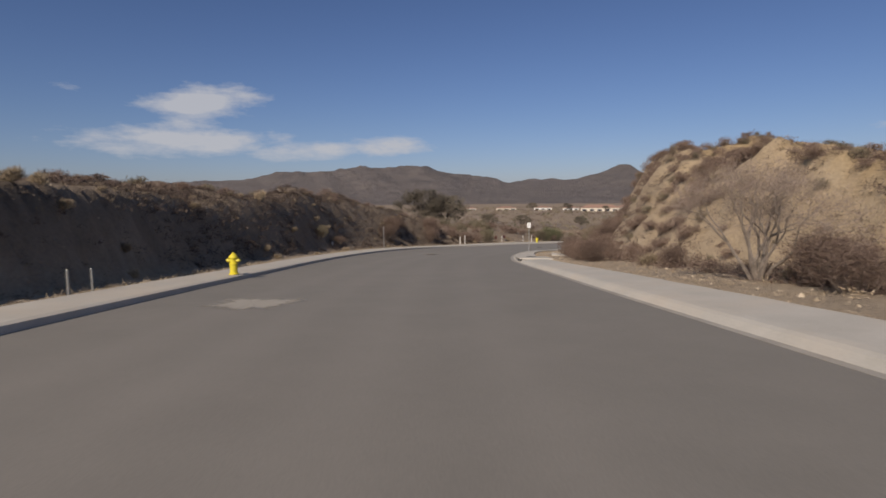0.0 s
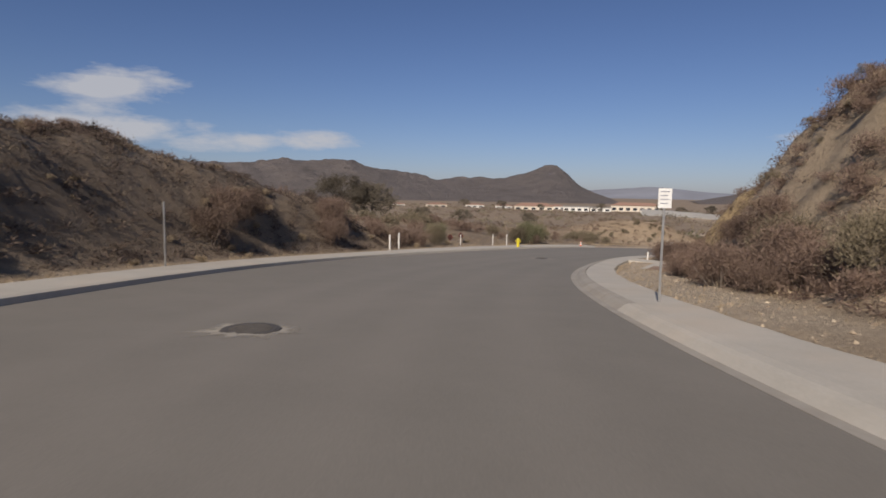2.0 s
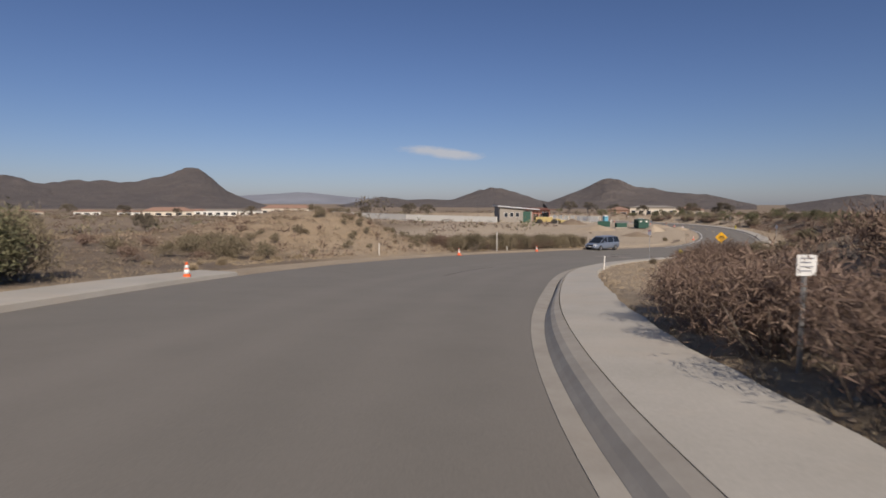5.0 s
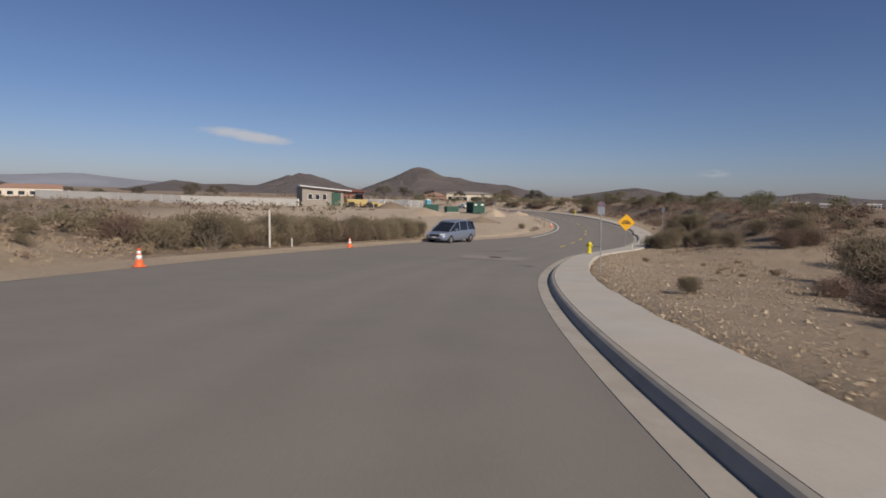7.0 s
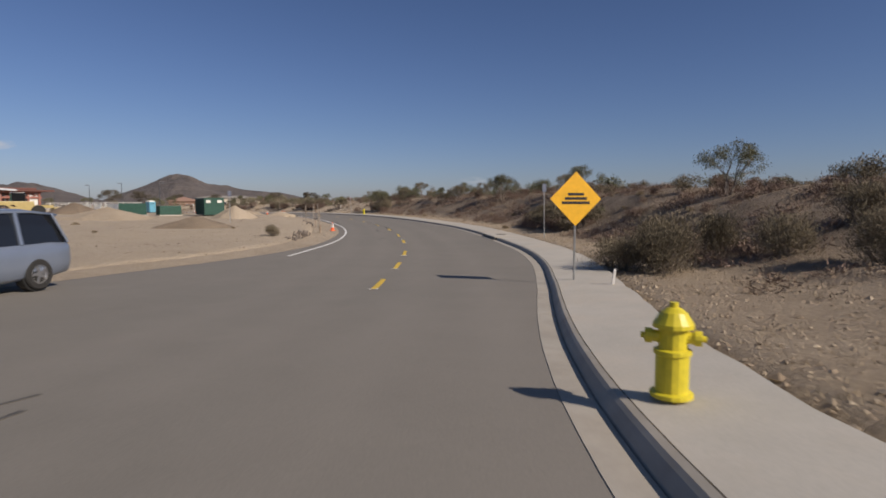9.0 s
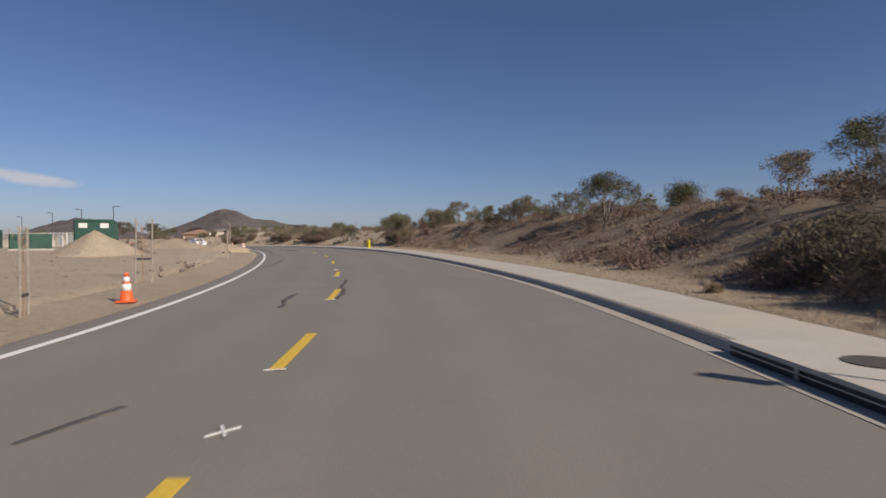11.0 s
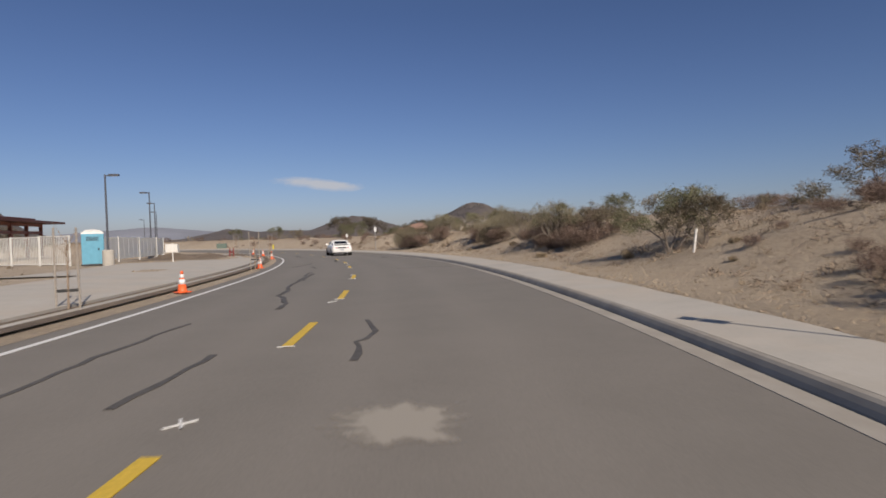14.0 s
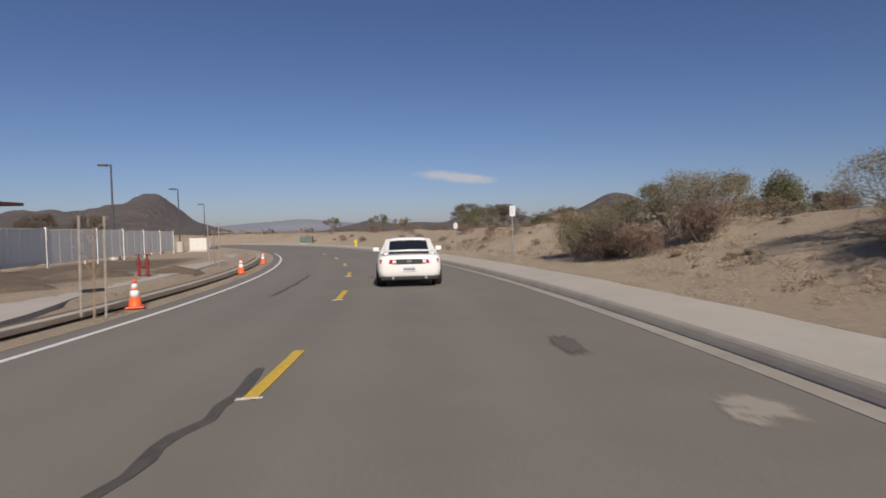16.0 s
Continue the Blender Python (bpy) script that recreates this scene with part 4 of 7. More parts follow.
concrete_box((4.03, 4.2), (4.42, 4.86), 1.9, 0.18)
bm = bmesh.new()
add_box(bm, -0.9, 0.9, -0.6, 0.6, -0.15, 0.07, bevel=0.02)
pad = part("broken_slab", bm, CONCRETE)
pad.matrix_basis = Matrix.Translation(at(4.72, 3.75, 0.12)) @ pose(0, 0, 0, 1, 2, heading(4.72))
tagged(pad, "low pale concrete pad half buried in the dirt", "concrete slab")
bm = bmesh.new()
add_box(bm, -0.5, 0.5, -0.35, 0.35, -0.1, 0.10, bevel=0.02)
slab = part("broken_slab", bm, CONCRETE)
slab.matrix_basis = Matrix.Translation(at(2.36, 5.95, 0.12)) @ pose(0, 0, 0, 4, 3, 30)
tagged(slab, "pale broken slab of concrete on the bare earth", "concrete slab")


# ---- cars ----
def loft(secs, closed_ends=True):
    """A mesh from sections, each y and a list of (x, z) for the right half from the bottom to the top."""
    bm = bmesh.new()
    rings = []
    for y, half in secs:
        full = [(x, z) for x, z in half] + [(-x, z) for x, z in half[::-1] if x > 1e-4]
        rings.append([bm.verts.new((x, y, z)) for x, z in full])
    n = len(rings[0])
    for a, b in zip(rings, rings[1:]):
        for i in range(n):
            bm.faces.new((a[i], a[(i + 1) % n], b[(i + 1) % n], b[i]))
    if closed_ends:
        bm.faces.new(rings[0])
        bm.faces.new(rings[-1][::-1])
    return bm


def wheel(root, x, y, r, w, spokes=5):
    side = 1 if x > 0 else -1
    m = pose(x, y, r, 0, 90 * side, 0)
    bm = bmesh.new()
    add_lathe(bm, [(r * 0.62, -w / 2), (r * 0.93, -w / 2), (r, -w * 0.35), (r, w * 0.35), (r * 0.93, w / 2), (r * 0.62, w / 2), (r * 0.6, w * 0.3)], 28, m)
    tyre = part("wheel", bm, RUBBER, root, smooth=False)
    bm = bmesh.new()
    add_lathe(bm, [(r * 0.60, w * 0.28), (r * 0.64, w * 0.46), (r * 0.56, w * 0.47), (r * 0.54, w * 0.3)], 28, m)
    for k in range(spokes):
        add_box(bm, -0.03, 0.03, 0.03, r * 0.58, w * 0.32, w * 0.45, m @ pose(0, 0, 0, 0, 0, 360 / spokes * k), 0.008)
    add_lathe(bm, [(0.07, w * 0.3), (0.07, w * 0.47)], 12, m)
    part("rim", bm, ALLOY, tyre)
    bm = bmesh.new()
    add_lathe(bm, [(r * 1.13, -w * 0.8), (r * 1.13, w * 0.14), (r * 1.05, w * 0.15)], 28, m)
    part("wheel_arch", bm, BLACK, root, "dark wheel arch")


def half_section(zb, w, zt, belt=0.5):
    return [(0, zb), (w * 0.88, zb), (w * 0.96, zb + 0.07), (w, zb + (zt - zb) * belt * 0.7), (w * 1.0, zb + (zt - zb) * belt), (w * 0.985, zt - (zt - zb) * 0.2), (w * 0.955, zt - 0.05), (w * 0.90, zt - 0.012), (w * 0.6, zt + 0.004), (0, zt + 0.012)]


def quad_panel(name, pts, mat, root, thick=0.012, label=""):
    """A thin panel through four corners."""
    bm = bmesh.new()
    p = [Vector(q) for q in pts]
    n = (p[1] - p[0]).cross(p[3] - p[0]).normalized() * thick
    vs = [bm.verts.new(q) for q in p] + [bm.verts.new(q + n) for q in p]
    for f in ((0, 1, 2, 3), (7, 6, 5, 4), (0, 4, 5, 1), (1, 5, 6, 2), (2, 6, 7, 3), (3, 7, 4, 0)):
        bm.faces.new([vs[i] for i in f])
    return part(name, bm, mat, root, label)


def coupe(m):
    root = empty("coupe", m, "white two-door coupe with a rear spoiler standing in the lane", "car")
    bm = loft([(0.0, half_section(0.34, 0.66, 0.74)), (0.05, half_section(0.27, 0.76, 0.79)), (0.18, half_section(0.23, 0.81, 0.83)), (0.45, half_section(0.2, 0.84, 0.85)), (1.0, half_section(0.18, 0.85, 0.87)),
               (1.9, half_section(0.18, 0.84, 0.86)), (2.8, half_section(0.18, 0.84, 0.85)), (3.3, half_section(0.18, 0.84, 0.77)), (3.9, half_section(0.2, 0.81, 0.68)), (4.2, half_section(0.22, 0.74, 0.58)), (4.33, half_section(0.28, 0.62, 0.5))])
    part("body", bm, CAR_WHITE, root, smooth=True)
    # cabin: glass with a white roof and pillars over it
    def cab(y, hw, zt, tw):
        return (y, [(0, 0.80), (hw, 0.80), (hw, 0.84), ((hw * 0.45 + tw * 0.55), 0.84 + (zt - 0.84) * 0.6), (tw, zt - 0.01), (tw * 0.6, zt + 0.012), (0, zt + 0.018)])
    part("side_window", loft([cab(0.55, 0.60, 0.86, 0.56), cab(1.28, 0.71, 1.20, 0.53), cab(1.6, 0.73, 1.235, 0.54), cab(2.1, 0.73, 1.235, 0.54), cab(2.3, 0.72, 1.20, 0.53), cab(2.95, 0.68, 0.86, 0.60)]), GLASS_DARK, root, "dark tinted windows", smooth=False)
    bm = loft([(1.24, [(0.0, 1.17), (0.53, 1.165), (0.57, 1.17), (0.55, 1.2), (0.35, 1.225), (0, 1.23)]), (1.6, [(0, 1.22), (0.55, 1.20), (0.585, 1.2), (0.56, 1.24), (0.36, 1.268), (0, 1.275)]),
               (2.1, [(0, 1.22), (0.55, 1.20), (0.585, 1.2), (0.56, 1.24), (0.36, 1.268), (0, 1.275)]), (2.33, [(0, 1.175), (0.53, 1.165), (0.57, 1.17), (0.55, 1.2), (0.35, 1.225), (0, 1.23)])])
    part("roof", bm, CAR_WHITE, root, smooth=True)
    for s in (1, -1):
        for a, b, wd in (((0.60, 0.48, 0.84), (0.555, 1.27, 1.21), 0.13), ((0.70, 2.98, 0.84), (0.555, 2.3, 1.21), 0.06), ((0.76, 1.45, 0.84), (0.585, 1.50, 1.22), 0.05)):
            p0, p1 = Vector((s * a[0], a[1], a[2])), Vector((s * b[0], b[1], b[2]))
            d = (p1 - p0)
            mm = Matrix.Translation((p0 + p1) / 2) @ d.to_track_quat("Z", "Y").to_matrix().to_4x4()
            bm = bmesh.new()
            add_box(bm, -wd / 2, wd / 2, -0.025, 0.025, -d.length / 2, d.length / 2, mm, 0.012)
            part("pillar", bm, CAR_WHITE, root)
        quad_panel("tail_light", [(s * 0.33, -0.012, 0.61), (s * 0.74, 0.055, 0.625), (s * 0.75, 0.06, 0.725), (s * 0.33, -0.006, 0.72)], RED_LENS, root, 0.02 * s, "red tail light")
        quad_panel("reversing_light", [(s * 0.335, -0.018, 0.63), (s * 0.43, -0.010, 0.63), (s * 0.43, -0.008, 0.70), (s * 0.335, -0.012, 0.70)], PLATE, root, 0.02 * s)
        bm = bmesh.new()
        add_box(bm, s * 0.84 - 0.02, s * 0.84 + 0.02, 2.48, 2.6, 0.85, 0.89, bevel=0.01)
        add_box(bm, s * 0.93 - 0.09, s * 0.93 + 0.09, 2.46, 2.6, 0.86, 0.98, bevel=0.03)
        part("door_mirror", bm, CAR_WHITE, root)
        bm = bmesh.new()
        add_box(bm, s * 0.60 - 0.03, s * 0.60 + 0.03, 0.12, 0.34, 0.83, 0.93, bevel=0.012)
        part("spoiler_foot", bm, CAR_WHITE, root)
        bm = bmesh.new()
        add_lathe(bm, [(0.035, 0), (0.035, 0.2), (0.028, 0.2)], 12, pose(s * 0.42, 0.16, 0.25, 90, 0, 0))
        part("exhaust_tip", bm, ALLOY, root)
        for y in (0.82, 3.35):
            wheel(root, s * 0.765, y, 0.305, 0.2)
    quad_panel("tail_panel", [(-0.33, -0.012, 0.60), (0.33, -0.012, 0.60), (0.33, -0.004, 0.73), (-0.33, -0.004, 0.73)], BLACK, root, -0.02, "black panel between the tail lights")
    bm = bmesh.new()
    add_box(bm, -0.06, 0.06, -0.028, -0.018, 0.655, 0.685)
    part("badge", bm, ALLOY, root)
    bm = bmesh.new()
    add_box(bm, -0.17, 0.17, -0.024, -0.012, 0.41, 0.55, bevel=0.004)
    plate = part("number_plate", bm, PLATE, root)
    bm = bmesh.new()
    for k in range(6):
        add_box(bm, -0.14 + 0.048 * k, -0.105 + 0.048 * k, -0.028, -0.023, 0.445, 0.50)
    part("lettering", bm, SIGN_BACK, plate, "unreadable plate lettering")
    bm = loft([(0.09, [(0, 0.925), (0.66, 0.915), (0.69, 0.925), (0.66, 0.94), (0, 0.955)]), (0.2, [(0, 0.925), (0.68, 0.92), (0.71, 0.935), (0.68, 0.955), (0, 0.975)]), (0.34, [(0, 0.92), (0.68, 0.915), (0.7, 0.925), (0.68, 0.935), (0, 0.945)])])
    part("spoiler", bm, CAR_WHITE, root, smooth=True)
    bm = bmesh.new()
    add_box(bm, -0.74, 0.74, 0.03, 0.4, 0.19, 0.31, bevel=0.03)
    part("bumper_skirt", bm, BLACK, root, "dark lower bumper")
    return root


coupe(Matrix.Translation(at(16.86, 0.05, 0.0)) @ pose(0, 0, 0, -0.4, 0, heading(16.86) - 2))

VAN_PAINT = simple("van_paint_silver_blue", (0.24, 0.28, 0.36), 0.28, 0.45, 0.03, 3, 0.6)
LAMP_GLASS = simple("headlamp_glass", (0.62, 0.63, 0.64), 0.12, 0.2, 0.05, 8, 0.6)


def minivan(m):
    root = empty("minivan", m, "silver-blue minivan waiting at the roadside", "car")
    L = 4.9
    secs = [(0.0, 0.38, 0.86, 0.95), (0.1, 0.3, 0.92, 1.0), (0.6, 0.24, 0.95, 1.02), (2.0, 0.22, 0.96, 1.0), (3.4, 0.22, 0.96, 0.98), (3.9, 0.24, 0.95, 0.93), (4.4, 0.26, 0.92, 0.84), (4.75, 0.3, 0.84, 0.72), (4.9, 0.36, 0.7, 0.6)]
    part("body", loft([(y, half_section(zb, w, zt)) for y, zb, w, zt in secs]), VAN_PAINT, root, smooth=True)

    def cab(y, hw, zt, tw):
        return (y, [(0, 0.92), (hw, 0.92), (hw, 0.98), (hw * 0.5 + tw * 0.5, 0.98 + (zt - 0.98) * 0.6), (tw, zt - 0.01), (tw * 0.6, zt + 0.01), (0, zt + 0.015)])
    part("side_window", loft([cab(0.06, 0.84, 1.05, 0.80), cab(0.35, 0.86, 1.62, 0.70), cab(1.0, 0.88, 1.68, 0.72), cab(2.4, 0.88, 1.68, 0.72), cab(2.9, 0.87, 1.6, 0.70), cab(4.0, 0.80, 0.95, 0.74)]), GLASS_DARK, root, "dark tinted windows")
    part("roof", loft([(0.2, [(0, 1.58), (0.70, 1.57), (0.74, 1.58), (0.71, 1.63), (0.4, 1.655), (0, 1.66)]), (0.9, [(0, 1.66), (0.73, 1.65), (0.77, 1.66), (0.74, 1.71), (0.45, 1.74), (0, 1.75)]),
                       (2.4, [(0, 1.66), (0.73, 1.65), (0.77, 1.66), (0.74, 1.71), (0.45, 1.74), (0, 1.75)]), (2.95, [(0, 1.57), (0.70, 1.565), (0.74, 1.57), (0.71, 1.61), (0.4, 1.63), (0, 1.635)])]), VAN_PAINT, root, smooth=True)
    for s in (1, -1):
        for a, b, wd in (((0.85, 0.1, 0.98), (0.74, 0.4, 1.63), 0.16), ((0.82, 4.0, 0.96), (0.735, 2.92, 1.6), 0.07), ((0.90, 2.55, 0.98), (0.76, 2.5, 1.67), 0.08), ((0.90, 1.3, 0.98), (0.76, 1.3, 1.67), 0.08)):
            p0, p1 = Vector((s * a[0], a[1], a[2])), Vector((s * b[0], b[1], b[2]))
            d = p1 - p0
            bm = bmesh.new()
            add_box(bm, -wd / 2, wd / 2, -0.025, 0.025, -d.length / 2, d.length / 2, Matrix.Translation((p0 + p1) / 2) @ d.to_track_quat("Z", "Y").to_matrix().to_4x4(), 0.012)
            part("pillar", bm, VAN_PAINT, root)
        quad_panel("headlight", [(s * 0.48, 4.86, 0.66), (s * 0.84, 4.70, 0.68), (s * 0.83, 4.64, 0.80), (s * 0.48, 4.80, 0.78)], LAMP_GLASS, root, -0.03 * s, "clear headlight")
        bm = bmesh.new()
        add_box(bm, s * 1.03 - 0.1, s * 1.03 + 0.1, 3.3, 3.42, 1.0, 1.16, bevel=0.03)
        add_box(bm, s * 0.94 - 0.06, s * 0.94 + 0.06, 3.33, 3.39, 1.0, 1.05)
        part("door_mirror", bm, VAN_PAINT, root)
        for y in (0.95, 3.95):
            wheel(root, s * 0.87, y, 0.335, 0.21)
    quad_panel("grille", [(-0.42, 4.915, 0.58), (0.42, 4.915, 0.58), (0.44, 4.86, 0.74), (-0.44, 4.86, 0.74)], BLACK, root, 0.03)
    bm = bmesh.new()
    add_box(bm, -0.6, 0.6, 4.87, 4.93, 0.34, 0.44, bevel=0.02)
    part("air_intake", bm, BLACK, root)
    bm = bmesh.new()
    add_box(bm, -0.16, 0.16, 4.92, 4.935, 0.46, 0.56)
    part("number_plate", bm, PLATE, root)
    return root


minivan(Matrix.Translation(at(9.78, -10.1, 0.0)) @ pose(0, 0, 0, 0, 0, heading(9.6) + 180 - 8) @ pose(0, -2.4, 0))


# ---- building site beside the last bend ----
def on_ground(x, y):
    return float(relief(np.array([float(x)]), np.array([float(y)]), True)[0][0])


def spot(x, y, turn=0.0, dz=0.0):
    return pose(x, y, on_ground(x, y) + dz, 0, 0, turn)


SITE_WHITE = simple("site_white", (0.66, 0.65, 0.61), 0.6, 0, 0.1, 5)
SITE_GREEN = simple("container_green", (0.022, 0.075, 0.055), 0.5, 0.1, 0.2, 4)
TOILET_BLUE = simple("toilet_blue", (0.12, 0.34, 0.46), 0.5, 0, 0.08, 5)
ROOF_RED = simple("roof_dark_red", (0.12, 0.045, 0.035), 0.7, 0, 0.15, 4)
ROOF_TILE = simple("roof_terracotta", (0.30, 0.185, 0.135), 0.8, 0, 0.15, 4)
STUCCO = simple("stucco", (0.60, 0.54, 0.45), 0.85, 0, 0.08, 1.5)
BLOCK = simple("block_wall", (0.27, 0.245, 0.215), 0.85, 0, 0.1, 1.5)
ROOF_METAL = simple("roof_metal", (0.50, 0.51, 0.53), 0.45, 0.3, 0.08, 2)
STEEL_RED = simple("primed_steel", (0.27, 0.105, 0.075), 0.6, 0.1, 0.15, 4)
LOADER_YELLOW = simple("machine_yellow", (0.40, 0.31, 0.12), 0.5, 0, 0.12, 4)
POLE_DARK = simple("lamp_pole", (0.10, 0.105, 0.12), 0.5, 0.5, 0.1, 10)
WINDOW_DARK = simple("window_dark", (0.03, 0.035, 0.045), 0.1, 0, 0.05, 3)
PIPE_RED = simple("pipe_red", (0.20, 0.028, 0.024), 0.5, 0, 0.12, 10)


def screen_build(nt, bsdf):
    bsdf.inputs["Base Color"].default_value = (0.86, 0.86, 0.83, 1)
    bsdf.inputs["Roughness"].default_value = 0.6
    thin = nt.nodes.new("ShaderNodeBsdfTranslucent")
    thin.inputs["Color"].default_value = (0.94, 0.94, 0.91, 1)
    both = nt.nodes.new("ShaderNodeMixShader")
    both.inputs[0].default_value = 0.68
    nt.links.new(bsdf.outputs[0], both.inputs[1])
    nt.links.new(thin.outputs[0], both.inputs[2])
    nt.links.new(both.outputs[0], nt.nodes["Material Output"].inputs["Surface"])


SCREEN = material("white_screening", screen_build)


def lamp_post(x, y, h, turn, base=True):
    root = empty("street_lamp", spot(x, y, turn, -0.05), "dark street lamp with a flat head on a concrete footing", "street lamp", "street lamps on the site")
    if base:
        bm = bmesh.new()
        add_lathe(bm, [(0.30, 0), (0.30, 0.9), (0.27, 0.95)], 20)
        part("footing", bm, CONCRETE, root, "round concrete footing")
    bm = bmesh.new()
    add_lathe(bm, [(0.10, 0.0), (0.10, 0.98), (0.06, 1.0), (0.045, h)], 12)
    part("pole", bm, POLE_DARK, root)
    bm = bmesh.new()
    add_box(bm, -0.35, 0.0, -0.03, 0.03, h - 0.1, h - 0.04)
    part("arm", bm, POLE_DARK, root)
    bm = bmesh.new()
    add_box(bm, -0.72, -0.2, -0.14, 0.14, h - 0.09, h + 0.02, bevel=0.02)
    head = part("lamp_head", bm, POLE_DARK, root)
    bm = bmesh.new()
    add_box(bm, -0.66, -0.3, -0.1, 0.1, h - 0.10, h - 0.085)
    part("lens", bm, LAMP_GLASS, head)


for x, y, h, turn in ((5.5, 222.5, 5.15, 180), (2.67, 239.0, 5.55, 0), (-0.9, 252.1, 5.55, 0)):
    lamp_post(x, y, h, turn)
for x, y, h in ((-5.5, 268.0, 5.5), (-14.0, 290.0, 5.5), (-24.0, 268.0, 5.5), (-30.0, 276.0, 5.5)):
    lamp_post(x, y, h, 0)


def fence_panel(p0, p1, h, gap, solid, group, label):
    a, b = Vector(p0), Vector(p1)
    d = b - a
    ln = d.length
    turn = math.degrees(math.atan2(d.y, d.x))
    root = empty("fence_panel", pose(a.x, a.y, on_ground(*((a + b) / 2)[:2]), 0, 0, turn), label, "fence", group)
    for x in (0.04, ln - 0.04):
        bm = bmesh.new()
        add_box(bm, x - 0.04, x + 0.04, -0.04, 0.04, -0.1, h + 0.05, bevel=0.008)
        part("post", bm, SITE_WHITE, root)
    if solid:
        n = max(3, int(ln / 0.45))
        for k in range(n):
            bm = bmesh.new()
            x0, x1 = ln * k / n + 0.012, ln * (k + 1) / n - 0.004
            add_box(bm, x0, x1, -0.006 + 0.005 * (k % 2), 0.006 + 0.005 * (k % 2), gap, h)
            part("board", bm, SCREEN, root)
        bm = bmesh.new()
        for z in (gap + 0.1, h - 0.1):
            add_box(bm, 0, ln, 0.02, 0.05, z - 0.03, z + 0.03)
        part("rail", bm, SITE_WHITE, root)
    else:
        for z in (gap, h):
            bm = bmesh.new()
            add_box(bm, 0, ln, -0.025, 0.025, z - 0.03, z + 0.03)
            part("rail", bm, SITE_WHITE, root)
        for k in range(int(ln / 0.16)):
            bm = bmesh.new()
            x = 0.1 + 0.16 * k
            add_box(bm, x - 0.014, x + 0.014, -0.014, 0.014, gap, h)
            part("bar", bm, SITE_WHITE, root)


FENCE = [(3.1 - 0.05 * k, 226.6 + 4.3 * k) for k in range(4)] + [(2.95 - 1.26 * k, 239.5 + 4.1 * k) for k in range(1, 7)]
for i, (a, b) in enumerate(zip(FENCE, FENCE[1:])):
    if i > 3:
        b = (a[0] - 0.62, a[1] + 4.2)
    fence_panel((*a, 0), (*b, 0), 1.7, 0.2, True, "white site fence panels", "white boarded site fence panel raised off the ground")
GATE = [(3.0, 223.8), (0.6, 225.5), (-1.8, 227.2), (-4.2, 228.9), (-6.6, 230.6), (-9.0, 232.3), (-11.4, 234.0), (-13.8, 235.7)]
for a, b in zip(GATE, GATE[1:]):
    fence_panel((*a, 0), (*b, 0), 1.75, 0.12, False, "white barred site fence panels", "white metal site fence panel with upright bars")

# portable toilet
toilet = empty("portable_toilet", spot(4.3, 223.6, 20), "pale blue plastic portable toilet with a white roof", "portable toilet")
bm = bmesh.new()
add_box(bm, -0.55, 0.55, -0.55, 0.55, 0.05, 1.85, bevel=0.03)
part("cabin", bm, TOILET_BLUE, toilet)
bm = bmesh.new()
add_box(bm, -0.6, 0.6, -0.6, 0.6, 0.0, 0.12, bevel=0.02)
part("skid", bm, BLACK, toilet)
bm = bmesh.new()
add_lathe(bm, [(0.78, 1.84), (0.74, 1.92), (0.5, 2.05), (0.15, 2.1)], 4, pose(0, 0, 0, 0, 0, 45))
part("roof", bm, SITE_WHITE, toilet, "white domed roof")
bm = bmesh.new()
add_box(bm, -0.38, 0.38, -0.575, -0.54, 0.14, 1.75, bevel=0.01)
door = part("door", bm, TOILET_BLUE, toilet)
bm = bmesh.new()
add_box(bm, 0.25, 0.32, -0.60, -0.57, 0.9, 1.02)
part("handle", bm, BLACK, door)
for k in range(4):
    bm = bmesh.new()
    add_box(bm, -0.3, 0.3, -0.582, -0.57, 1.45 + 0.06 * k, 1.48 + 0.06 * k)
    part("vent_slat", bm, BLACK, door)


